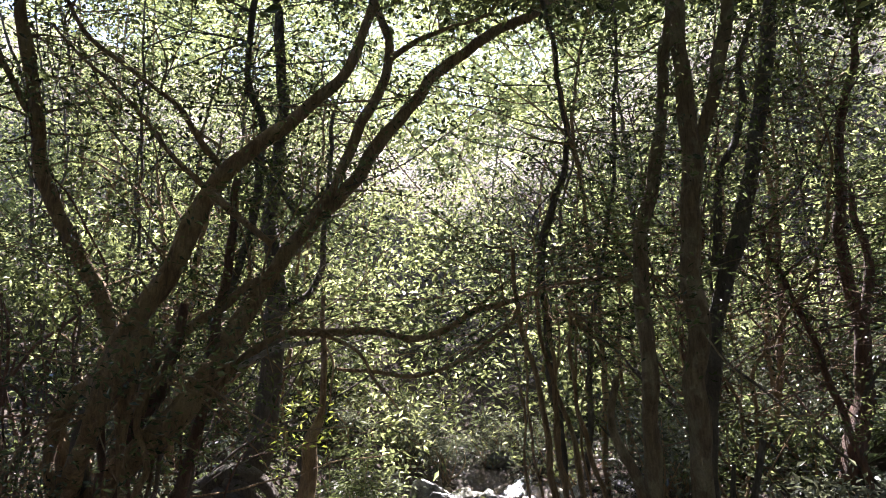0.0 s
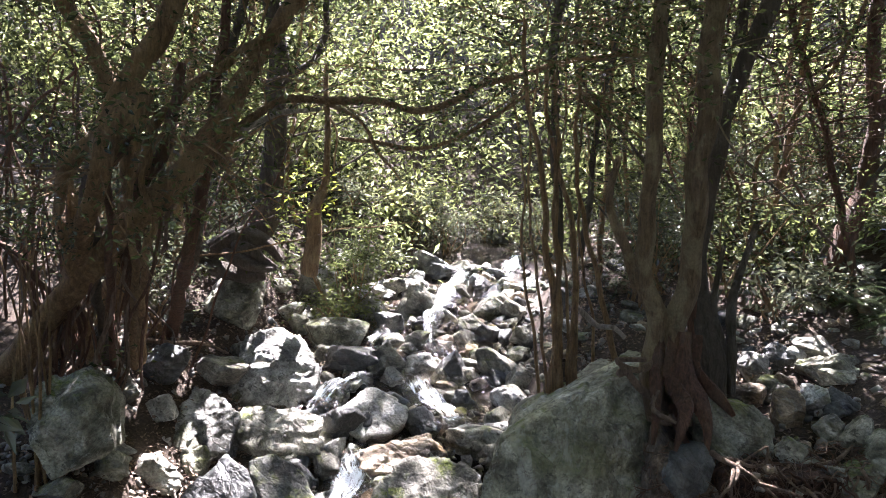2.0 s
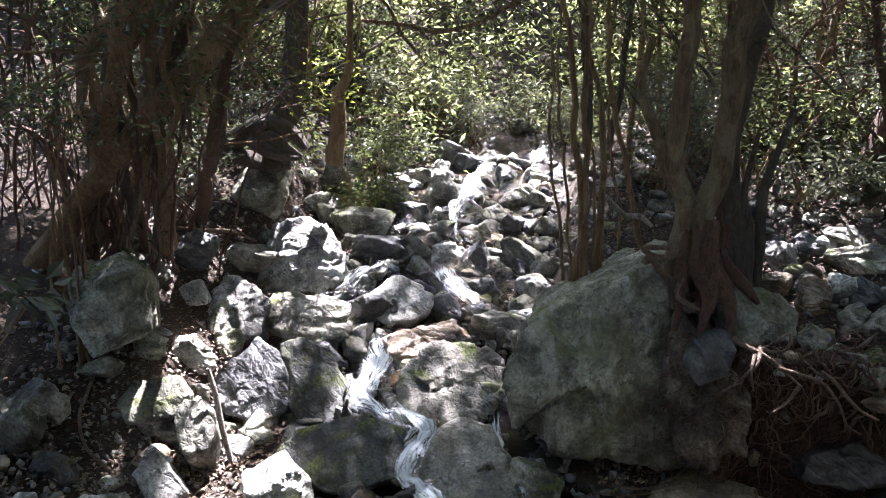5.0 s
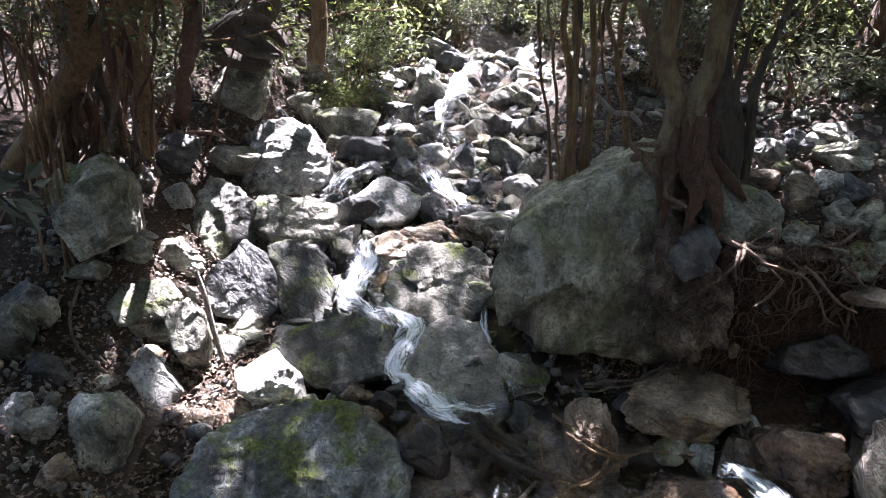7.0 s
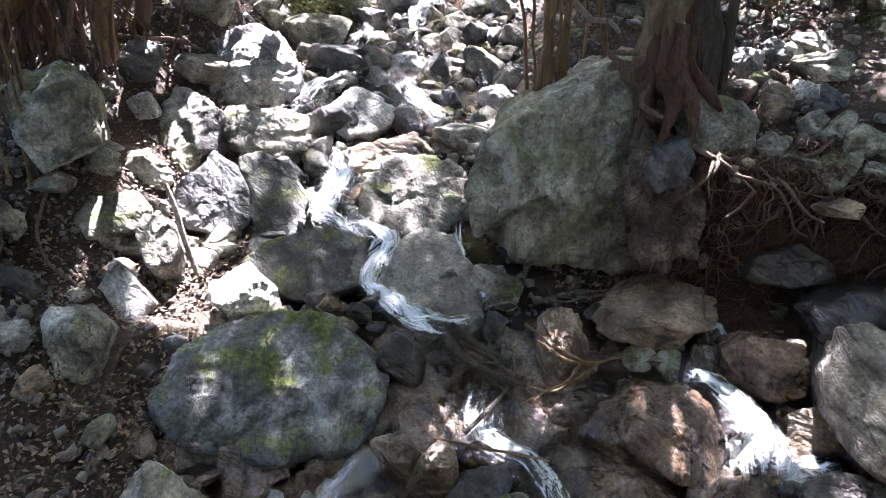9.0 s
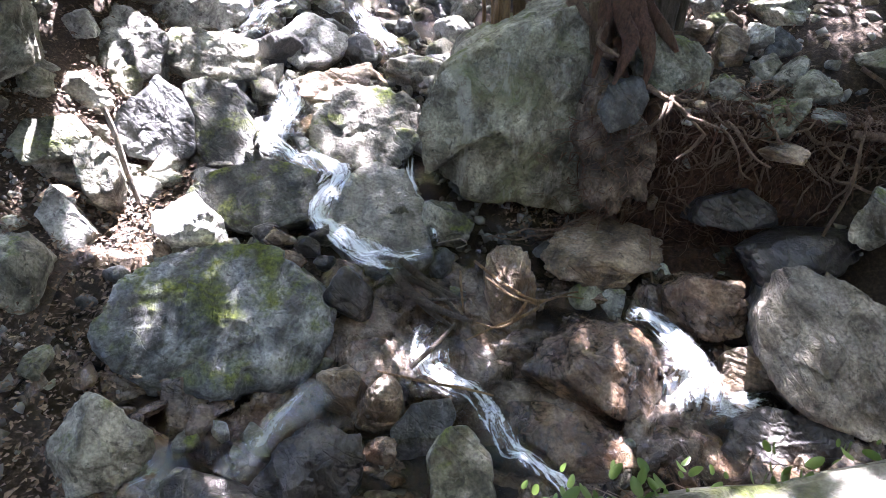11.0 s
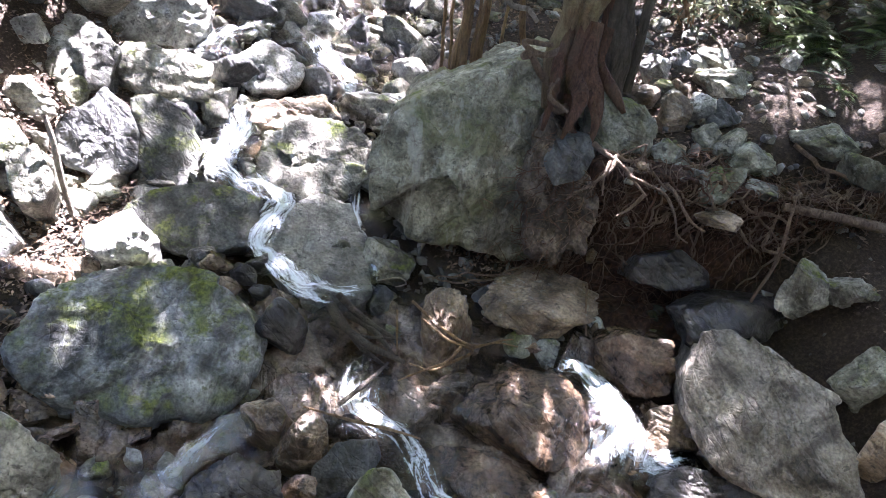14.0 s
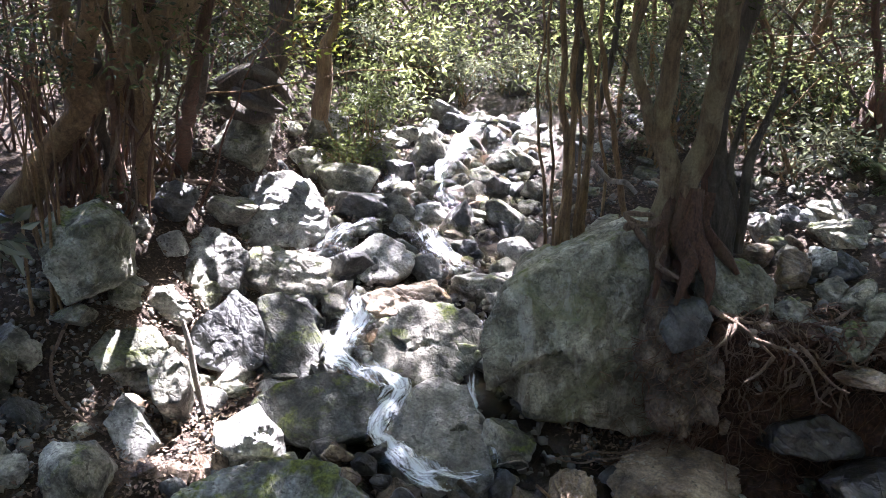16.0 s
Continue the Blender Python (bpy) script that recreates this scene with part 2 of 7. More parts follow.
def foam_material(name="white_water", foam=((0.46, 0.0), (0.59, 0.46), (0.72, 0.93))):
    """Broken white water: streaks of foam along the flow over clear glossy water."""
    m, t, b = material(name, 0.3)
    run = t.nodes.new("ShaderNodeAttribute")
    run.attribute_name = "run"
    f = noise_node(t, 1.0, 6, 0.62, (24.0, 4.5, 1.0), 1.1, run.outputs["Vector"])
    f2 = noise_node(t, 60.0, 4, 0.7)
    k = maths(t, "ADD", f, maths(t, "MULTIPLY", f2, 0.4))
    edge = t.nodes.new("ShaderNodeAttribute")
    edge.attribute_name = "edge"
    k = maths(t, "SUBTRACT", k, maths(t, "MULTIPLY", edge.outputs["Fac"], 0.45))
    b.inputs["Base Color"].default_value = (0.76, 0.83, 0.88, 1)
    b.inputs["Specular IOR Level"].default_value = 0.25
    clear = t.nodes.new("ShaderNodeBsdfTransparent")
    clear.inputs[0].default_value = (0.93, 0.95, 0.95, 1)
    gloss = t.nodes.new("ShaderNodeBsdfGlossy")
    gloss.inputs["Roughness"].default_value = 0.14
    fr = t.nodes.new("ShaderNodeFresnel")
    fr.inputs[0].default_value = 1.33
    film = t.nodes.new("ShaderNodeMixShader")
    t.links.new(fr.outputs[0], film.inputs[0])
    t.links.new(clear.outputs[0], film.inputs[1])
    t.links.new(gloss.outputs[0], film.inputs[2])
    ms = t.nodes.new("ShaderNodeMixShader")
    t.links.new(ramp(t, k, *[(p, grey(v)) for p, v in foam]), ms.inputs[0])
    t.links.new(film.outputs[0], ms.inputs[1])
    t.links.new(b.outputs[0], ms.inputs[2])
    t.links.new(ms.outputs[0], t.nodes["Material Output"].inputs["Surface"])
    n = t.nodes.new("ShaderNodeBump")
    n.inputs["Strength"].default_value, n.inputs["Distance"].default_value = 0.6, 0.03
    t.links.new(k, n.inputs["Height"])
    for sh in (b, gloss):
        t.links.new(n.outputs[0], sh.inputs["Normal"])
    return m


def pool_material():
    m = bpy.data.materials.new("shallow_water")
    m.use_nodes = True
    t = m.node_tree
    clear = t.nodes.new("ShaderNodeBsdfTransparent")
    clear.inputs[0].default_value = (0.86, 0.8, 0.72, 1)
    gloss = t.nodes.new("ShaderNodeBsdfGlossy")
    gloss.inputs["Roughness"].default_value = 0.06
    fr = t.nodes.new("ShaderNodeFresnel")
    fr.inputs[0].default_value = 1.33
    ms = t.nodes.new("ShaderNodeMixShader")
    t.links.new(fr.outputs[0], ms.inputs[0])
    t.links.new(clear.outputs[0], ms.inputs[1])
    t.links.new(gloss.outputs[0], ms.inputs[2])
    t.links.new(ms.outputs[0], t.nodes["Material Output"].inputs["Surface"])
    n = t.nodes.new("ShaderNodeBump")
    n.inputs["Strength"].default_value, n.inputs["Distance"].default_value = 0.7, 0.04
    t.links.new(noise_node(t, 13.0, 6, 0.62, (1, 0.6, 1), 0.8), n.inputs["Height"])
    for sh in (gloss, fr):
        t.links.new(n.outputs[0], sh.inputs["Normal"])
    return m


def loam_material():
    m, t, b = material("dark_loam", 0.95)
    f = noise_node(t, 30.0, 6, 0.7)
    c = ramp(t, f, (0.3, (0.015, 0.008, 0.005)), (0.5, (0.06, 0.032, 0.021)), (0.72, (0.16, 0.09, 0.06)))
    c = mix(t, 0.7, c, ramp(t, noise_node(t, 4.0, 5, 0.6), (0.35, grey(0.5)), (0.65, (1.3, 1.15, 1.05))), "MULTIPLY")
    t.links.new(c, b.inputs["Base Color"])
    bump(t, b, f, 0.8, 0.03)
    return m


M_LOAM = loam_material()
M_SOIL = soil_material()
M_BARK = bark_material("brown_bark", (0.06, 0.036, 0.018), (0.36, 0.225, 0.108), (0.36, 0.27, 0.135), 0.5)
M_BARK_RED = bark_material("red_brown_bark", (0.035, 0.017, 0.01), (0.18, 0.088, 0.052), (0.16, 0.12, 0.075), 0.35)
M_BARK_PALE = bark_material("lichen_patched_bark", (0.055, 0.037, 0.02), (0.26, 0.18, 0.1), (0.31, 0.27, 0.16), 0.6)
M_BARK_DARK = bark_material("dark_bark", (0.03, 0.024, 0.017), (0.12, 0.095, 0.07), (0.17, 0.16, 0.12), 0.35)
M_ROOT = bark_material("root_bark", (0.075, 0.048, 0.033), (0.27, 0.19, 0.13), (0.33, 0.25, 0.18), 0.4)
M_DEAD = bark_material("bleached_wood", (0.16, 0.13, 0.1), (0.42, 0.37, 0.31), (0.5, 0.46, 0.4), 0.5)
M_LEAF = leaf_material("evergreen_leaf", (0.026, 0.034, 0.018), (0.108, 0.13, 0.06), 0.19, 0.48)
M_LEAF_LIGHT = leaf_material("young_leaf", (0.12, 0.15, 0.03), (0.24, 0.28, 0.06), 0.4, 0.55)
# both hillside leaf colours are lightened, standing in for sun and haze
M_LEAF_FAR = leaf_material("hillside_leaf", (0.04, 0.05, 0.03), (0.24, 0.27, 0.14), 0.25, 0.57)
M_LEAF_HILL = leaf_material("brightened_hillside_leaf", (0.16, 0.18, 0.09), (0.4, 0.44, 0.25), 0.4, 0.62)
M_LEAF_SHRUB = leaf_material("shrub_leaf", (0.05, 0.058, 0.045), (0.135, 0.15, 0.113), 0.24, 0.3)
M_FERN = leaf_material("fern_leaf", (0.024, 0.038, 0.018), (0.07, 0.1, 0.042), 0.3, 0.35)
M_CREEPER = leaf_material("creeper_leaf", (0.06, 0.1, 0.03), (0.16, 0.25, 0.07), 0.35, 0.35)
M_LITTER = plain_varied("dead_leaf", (0.06, 0.035, 0.021), (0.26, 0.185, 0.125), 0.75)
M_PEBBLE = plain_varied("gravel", (0.06, 0.06, 0.055), (0.26, 0.25, 0.22), 0.85)
M_WALL = rock_material("mossy_concrete", (0.13, 0.125, 0.105), (0.29, 0.28, 0.24), (0.5, 0.48, 0.43), moss=0.5, lichen=0.6, stain=(0.08, 0.085, 0.035), stained=0.8)
M_FOAM = foam_material()
M_MILKY = foam_material("milky_water", ((0.2, 0.0), (0.5, 0.16), (0.9, 0.42)))
M_POOL = pool_material()


# ---- helpers ----
def shade(me, smooth=True):
    me.polygons.foreach_set("use_smooth", [smooth] * len(me.polygons))
    return me


def mesh_from(name, verts, faces, mat, smooth=True):
    """A mesh of numpy vertices and faces that all have as many corners."""
    verts, faces = np.asarray(verts, np.float32), np.asarray(faces, np.int32)
    me = bpy.data.meshes.new(name)
    n, k = faces.shape
    me.vertices.add(len(verts))
    me.vertices.foreach_set("co", verts.ravel())
    me.loops.add(n * k)
    me.loops.foreach_set("vertex_index", faces.ravel())
    me.polygons.add(n)
    me.polygons.foreach_set("loop_start", np.arange(0, n * k, k, dtype=np.int32))
    me.polygons.foreach_set("use_smooth", np.full(n, smooth))
    me.update(calc_edges=True)
    me.materials.append(mat)
    return me


def part(name, me, parent, label=""):
    ob = new(name, me)
    ob.parent = parent
    ob.matrix_parent_inverse = Matrix.Translation(-parent.location)
    if label:
        ob["label"] = label
    return ob


def thing(name, at, label, category, group=""):
    e = new(name)
    e.location = at
    e.empty_display_size = 0.2
    return tagged(e, label, category, group)


def waves(p, freq, rng, n=7):
    """Smooth pseudo-random field in about -1..1 at points p."""
    k = rng.normal(size=(n, 3)) * freq
    return np.sin(p @ k.T + rng.uniform(0, 6.28, n)).sum(1) / n * 1.6


def smooth_step(a, b, x):
    u = np.clip((x - a) / (b - a), 0, 1)
    return u * u * (3 - 2 * u)


def bed(y):
    """Height of the stream's bed along its course."""
    return 0.05 + 0.26 * (y - 3.3)


def course(y):
    return np.interp(y, [0, 3, 4.2, 5.2, 6.4, 8, 10, 12.5, 20], [0.9, 0.7, 0.35, -0.25, -0.1, 0.05, 0.5, 1.3, 2.0])


def ground_height(x, y):
    x, y = np.asarray(x, float), np.asarray(y, float)
    b = bed(np.minimum(y, 14)) + 0.48 * np.maximum(y - 14, 0) + 0 * x
    b = np.where(y < 3.3, 0.05 + 0.1 * (y - 3.3), b)
    u = x - course(y)
    left = 0.5 * smooth_step(1.6, 3.6, -u) + 0.33 * np.maximum(-u - 3.4, 0)
    left = left + 0.42 * smooth_step(4.75, 5.4, y) * smooth_step(1.9, 2.7, -u)
    lip = 5.05 + 0.7 * smooth_step(-2.3, -1.7, -x)
    near = smooth_step(-lip, 0.3 - lip, -y)
    right = (1.05 - 0.25 * near) * smooth_step(0.9 + 1.9 * near, 1.75 + 1.9 * near, u) + 0.18 * np.maximum(u - 2.2, 0) + 0.55 * np.maximum(u - 4.6, 0)
    z = b + left + right - 0.12 * np.exp(-(u / 0.55) ** 2)
    return np.where(y < 0.5, np.maximum(z, 1.95), z)      # raised path behind the wall


ICO = {}


def ico(level):
    if level not in ICO:
        bm = bmesh.new()
        bmesh.ops.create_icosphere(bm, subdivisions=level, radius=1)
        ICO[level] = (np.array([v.co[:] for v in bm.verts]), np.array([[v.index for v in f.verts] for f in bm.faces]))
        bm.free()
    return ICO[level]


def rock_shape(size, seed, level=5, crisp=45.0, cuts=13, rough=0.04, planes=(), twist=0.0, cap=0.9):
    """Vertices of a worn, faceted stone that fills a box of that size."""
    rng = np.random.default_rng(seed)
    d, faces = ico(level)
    n = rng.normal(size=(cuts, 3))
    n[:, 2] *= 0.8
    n /= np.linalg.norm(n, axis=1)[:, None]
    h = rng.uniform(0.5, 0.82, cuts)
    if len(planes):
        extra = np.array([p[:3] for p in planes], float)
        extra /= np.linalg.norm(extra, axis=1)[:, None]
        n, h = np.vstack([n, extra]), np.concatenate([h, [p[3] for p in planes]])
    s = np.maximum(d @ n.T / h, 0)
    r = (np.sum(s ** crisp, 1) + cap ** crisp) ** (-1 / crisp)
    p = d * r[:, None]
    axis = rng.normal(size=3)
    axis /= np.linalg.norm(axis)
    lay = p @ axis
    r = 1 + rough * (waves(p, 2.6, rng) + 0.5 * waves(p, 6.0, rng)) - rough * 0.9 * np.abs(waves(p, 7.0, rng)) - rough * 0.5 * np.abs(waves(p, 15.0, rng))
    r += rough * 0.4 * np.tanh(3 * np.sin(lay * rng.uniform(5, 9) + 2.5 * waves(p, 2.2, rng)))
    # broken steps: each cell of the surface is pushed in or out and tilted a little
    m = {3: 12, 4: 26, 5: 60, 6: 130}.get(level, 20)
    for count, depth in ((m // 5, 2.0), (m, 0.95)):
        c = rng.normal(size=(count, 3))
        c /= np.linalg.norm(c, axis=1)[:, None]
        q = d + 0.16 * np.stack([waves(d, 5.0, rng), waves(d, 5.0, rng), waves(d, 5.0, rng)], 1)
        near = np.argmax(q @ c.T, 1)
        tilt = rng.normal(size=(count, 3)) * 1.6
        r += rough * depth * (rng.uniform(-0.7, 0.7, count)[near] + np.clip(np.sum((d - c[near]) * tilt[near], 1), -0.6, 0.6))
    if level >= 5:
        r -= rough * 0.35 * np.abs(waves(p, 31.0, rng, 9)) - rough * 0.2 * waves(p, 55.0, rng, 9)
    p = p * r[:, None]
    lo, hi = p.min(0), p.max(0)
    p = (p - (lo + hi) / 2) / (hi - lo) * np.array(size)
    if twist:
        c, q = math.cos(twist), math.sin(twist)
        p = np.stack([p[:, 0] * c - p[:, 2] * q, p[:, 1], p[:, 0] * q + p[:, 2] * c], 1)
    return p, faces


LOOKS = {
    "grey": (M_ROCK, "weathered grey boulder among the streambed stones"),
    "green": (M_GREEN, "grey-green boulder with thin moss beside the stream"),
    "mossy": (M_MOSSY, "large blue-grey boulder with bright moss on top"),
    "pale": (M_PALE, "boulder with sunlit brightness in its pale colour and dark lichen spots"),
    "brown": (M_BROWN, "brown-stained boulder at the edge of the water"),
    "wet": (M_WET, "dark wet glistening rock washed by the stream"),
    "earth": (M_EARTH, ""),
    "tan": (M_TAN, ""),
    "huge": (M_HUGE, ""),
    "black": (M_BLACK, "black wet rock shining at the water's edge"),
    "shademoss": (M_SHADEMOSS, "rock with shade in its dark colour and a thin film of dull moss"),
    "slab": (M_SLAB, "smooth damp grey-brown slab beside running water"),
    "dark": (M_DARK, "dark slate-grey rock wedged between other stones"),
}
BOULDERS = []
seed_count = [10]


def boulder(name, at, size, look_of="grey", level=5, seed=None, label="", sink=0.0, **shape):
    seed_count[0] += 1
    p, faces = rock_shape(size, seed or seed_count[0], level, **shape)
    mat, text = LOOKS[look_of]
    ob = new(name, mesh_from(name, p, faces, mat))
    ob.location = (at[0], at[1], at[2] - sink)
    BOULDERS.append((at, size))
    return tagged(ob, label or text, "boulder" if max(size) > 0.45 else "rock", "boulders of the stream bed")


def hewn(name, corners, back, look_of, label="", seed=None, level=6, crisp=40.0, rough=0.03, sink=0.0):
    """A worn block with the given front corners; back: how far, and which way, it reaches behind them."""
    c = np.array(corners, float)
    c = np.vstack([c, c.mean(0) + (c - c.mean(0)) * 0.85 + np.array(back)])
    half, mid = (c.max(0) - c.min(0)) / 2, c.mean(0)
    q = (c - mid) / half
    bm = bmesh.new()
    for v in q:
        bm.verts.new(v)
    bmesh.ops.convex_hull(bm, input=bm.verts)
    bm.normal_update()
    planes = [(*f.normal, max(0.08, f.normal.dot(f.verts[0].co))) for f in bm.faces]
    bm.free()
    return boulder(name, (c.max(0) + c.min(0)) / 2, tuple(half * 2), look_of, level, seed, label, sink, crisp=crisp, cuts=0, rough=rough, planes=planes, cap=0.66)


def spline(pts, radii, step=0.06):
    """Points and radii along a smooth curve through pts."""
    pts = [np.array(p, float) for p in pts]
    if len(radii) != len(pts):
        radii = list(np.interp(np.linspace(0, 1, len(pts)), np.linspace(0, 1, len(radii)), radii))
    q = [2 * pts[0] - pts[1], *pts, 2 * pts[-1] - pts[-2]]
    out, rad = [], []
    for i in range(1, len(q) - 2):
        n = max(2, int(np.linalg.norm(q[i + 1] - q[i]) / step))
        for k in range(n):
            u = k / n
            out.append(0.5 * (2 * q[i] + (q[i + 1] - q[i - 1]) * u + (2 * q[i - 1] - 5 * q[i] + 4 * q[i + 1] - q[i + 2]) * u * u + (3 * q[i] - q[i - 1] - 3 * q[i + 1] + q[i + 2]) * u ** 3))
            rad.append(radii[i - 1] * (1 - u) + radii[i] * u)
    out.append(pts[-1])
    rad.append(radii[-1])
    return np.array(out), np.array(rad)


def tube_arrays(pts, radii, sides=10, knots=0.12, wander=0.0, seed=1, step=0.06):
    rng = np.random.default_rng(seed)
    c, r = spline(pts, radii, step)
    if wander:
        s = np.arange(len(c)) * step
        for a in range(3):
            c[:, a] += wander * (np.sin(s * rng.uniform(3, 6) + rng.uniform(0, 6)) + 0.6 * np.sin(s * rng.uniform(8, 14) + rng.uniform(0, 6))) * np.minimum(1, s * 4)
    tan = np.gradient(c, axis=0)
    tan /= np.linalg.norm(tan, axis=1)[:, None] + 1e-9
    ref = np.array([0.31, 0.92, 0.21]) if abs(tan[:, 1]).mean() < 0.7 else np.array([0.9, 0.1, 0.4])
    u = np.cross(tan, ref)
    u /= np.linalg.norm(u, axis=1)[:, None]
    v = np.cross(tan, u)
    a = np.linspace(0, 2 * np.pi, sides, endpoint=False)
    ring = np.cos(a)[None, :, None] * u[:, None] + np.sin(a)[None, :, None] * v[:, None]
    k = 1 + knots * waves((c[:, None] * 1.0 + ring * 0.12).reshape(-1, 3), 7.0, rng).reshape(len(c), sides) + knots * 0.7 * np.sin(a * 3 + rng.uniform(0, 6))[None]
    verts = (c[:, None] + ring * (r[:, None] * k)[..., None]).reshape(-1, 3)
    i, j = np.meshgrid(np.arange(len(c) - 1), np.arange(sides), indexing="ij")
    f = np.stack([i * sides + j, i * sides + (j + 1) % sides, (i + 1) * sides + (j + 1) % sides, (i + 1) * sides + j], -1).reshape(-1, 4)
    verts = np.vstack([verts, c[:1], c[-1:]])
    n, m = len(c) * sides, (len(c) - 1) * sides
    j = np.arange(sides)
    cap = np.concatenate([np.stack([n + 0 * j, (j + 1) % sides, j, j], -1), np.stack([n + 1 + 0 * j, m + j, m + (j + 1) % sides, m + j], -1)])
    return verts, f, cap


def tube(name, pts, radii, mat, sides=10, knots=0.12, wander=0.0, seed=1, step=0.06):
    verts, f, _ = tube_arrays(pts, radii, sides, knots, wander, seed, step)
    return mesh_from(name, verts[:-2], f, mat)


def tubes(name, runs, mat, sides=6, seed=1, knots=0.1, wander=0.0, step=0.07):
    """One mesh of several tubes: runs of (points, radii)."""
    vs, fs, base = [], [], 0
    for i, (pts, radii) in enumerate(runs):
        v, f, _ = tube_arrays(pts, radii, sides, knots, wander, seed + i, step)
        vs.append(v[:-2])
        fs.append(f + base)
        base += len(v) - 2
    return mesh_from(name, np.vstack(vs), np.vstack(fs), mat)


# gaps in the leaf roof, by where the sun falls through them: x, y, radius
GAPS = ((1.5, 3.42, 0.15), (1.6, 3.18, 0.13), (1.72, 3.7, 0.15), (2.05, 3.52, 0.2), (2.5, 3.55, 0.14), (2.62, 2.93, 0.15), (2.85, 2.9, 0.1), (0.85, 3.86, 0.18), (0.05, 3.2, 0.1), (0.42, 3.46, 0.16), (0.3, 3.75, 0.18), (-0.9, 3.72, 0.11), (-1.34, 3.72, 0.12), (-1.65, 3.8, 0.08), (-0.69, 3.58, 0.05), (2.98, 3.7, 0.07), (2.62, 4.15, 0.12), (-1.35, 4.68, 0.3), (-1.85, 4.85, 0.26), (-2.0, 5.3, 0.25), (1.15, 0.62, 0.14), (1.9, 0.6, 0.16), (-2.35, 6.3, 0.3), (-2.95, 6.6, 0.25), (3.35, 4.0, 0.1), (-0.2, 2.85, 0.06), (-0.42, 2.75, 0.05), (-0.75, 2.7, 0.05), (-3.35, 4.25, 0.32), (-2.85, 4.05, 0.12), (-1.78, 7.7, 0.3), (-1.45, 7.55, 0.2), (-1.75, 5.72, 0.16))


def lit_share(x, y):
    """How much of the ground at x, y lies in sun flecks."""
    u = x - course(y)
    s = np.zeros(len(x))
    s[(u > -2.6) & (u < 0.85) & (y > 4.9) & (y < 13)] = 0.45
    s[(x > -0.9) & (x < 0.6) & (y > 5.5) & (y < 6.7)] = 0.38
    s[(x > 2.35) & (x < 4.6) & (y > 5.25) & (y < 7.4)] = 0.6
    s[(u > 0.8) & (y > 7.2) & (y < 15)] = 0.26
    s[(u > 2.2) & (y > 7.2) & (y < 9.6)] = 0.1
    s[(u > 1.5) & (y > 9.6) & (y < 15)] = 0.5
    s[(u < -2.5) & (y > 5.0) & (y < 11)] = 0.34
    s[(x > 0.3) & (x < 2.35) & (y > 4.4) & (y < 5.9)] = 0.0
    s[(x > -0.4) & (x < 0.6) & (y > 4.3) & (y < 5.8)] = 0.03
    s[(x > -1.35) & (x < -0.3) & (y > 4.85) & (y < 5.5)] = 0.06
    return s


def under_gap(p):
    """True for leaves that would stand in the way of a sun fleck."""
    way = np.array(SUN_WAY)
    h = np.full(len(p), 1.0)
    for _ in range(4):
        foot = p - way * ((p[:, 2] - h) / way[2])[:, None]
        h = ground_height(foot[:, 0], foot[:, 1]) + 0.25
    x, y = foot[:, 0], foot[:, 1]
    r = np.random.default_rng(203)
    flat = foot * [1, 1, 0]
    field = 0.5 + 0.24 * waves(flat, 4.5, r) + 0.27 * waves(flat, 11.0, r) + 0.22 * waves(flat, 24.0, r)
    gap = field < lit_share(x, y)
    for gx, gy, gr in GAPS:
        gap |= np.hypot(x - gx, y - gy) < gr * (0.75 + 0.9 * field)
    return gap & (p[:, 2] > h + 1.3)


def leaf_mesh(name, at, size, mat, seed=1, aspect=0.36, up=0.5, lean=None, spread=0.35):
    """A mesh of single folded leaves at the points given; up: how far they lie flat."""
    rng = np.random.default_rng(seed)
    at = np.asarray(at, float)
    at = at[~under_gap(at)]
    n = len(at)
    way = rng.normal(size=(n, 3))
    way[:, 2] = way[:, 2] * (1 - up) - 0.25
    if lean is not None:
        way += lean
    way /= np.linalg.norm(way, axis=1)[:, None]
    nor = rng.normal(size=(n, 3)) * (1.05 - up)
    nor[:, 2] += up * 1.4
    side = np.cross(way, nor)
    side /= np.linalg.norm(side, axis=1)[:, None] + 1e-9
    nor = np.cross(side, way)
    s = size * rng.uniform(1 - spread, 1 + spread, n)[:, None]
    w = s * aspect * rng.uniform(0.75, 1.2, n)[:, None]
    b, tip = at, at + way * s - nor * s * 0.12
    l = at + way * s * 0.42 + side * w * 0.55 + nor * s * 0.07
    r = at + way * s * 0.42 - side * w * 0.55 + nor * s * 0.07
    verts = np.stack([b, l, tip, r], 1).reshape(-1, 3)
    i = np.arange(n)[:, None] * 4
    faces = np.concatenate([i + [[0, 2, 1]], i + [[0, 3, 2]]], 1).reshape(-1, 3)
    return mesh_from(name, verts, faces, mat, False)


def clumps(centres, per, spread, seed, flat=0.6):
    """Leaf points in loose clumps round the centres."""
    rng = np.random.default_rng(seed)
    centres = np.asarray(centres, float)
    off = rng.normal(size=(len(centres), per, 3)) * spread * rng.uniform(0.55, 1.3, (len(centres), 1, 1))
    off[..., 2] *= flat
    return (centres[:, None] + off).reshape(-1, 3)


def ellipsoid_points(n, centre, half, seed, shell=0.35):
    rng = np.random.default_rng(seed)
    d = rng.normal(size=(n, 3))
    d /= np.linalg.norm(d, axis=1)[:, None]
    r = rng.uniform(shell, 1, n) ** 0.6
    return np.array(centre) + d * r[:, None] * np.array(half)


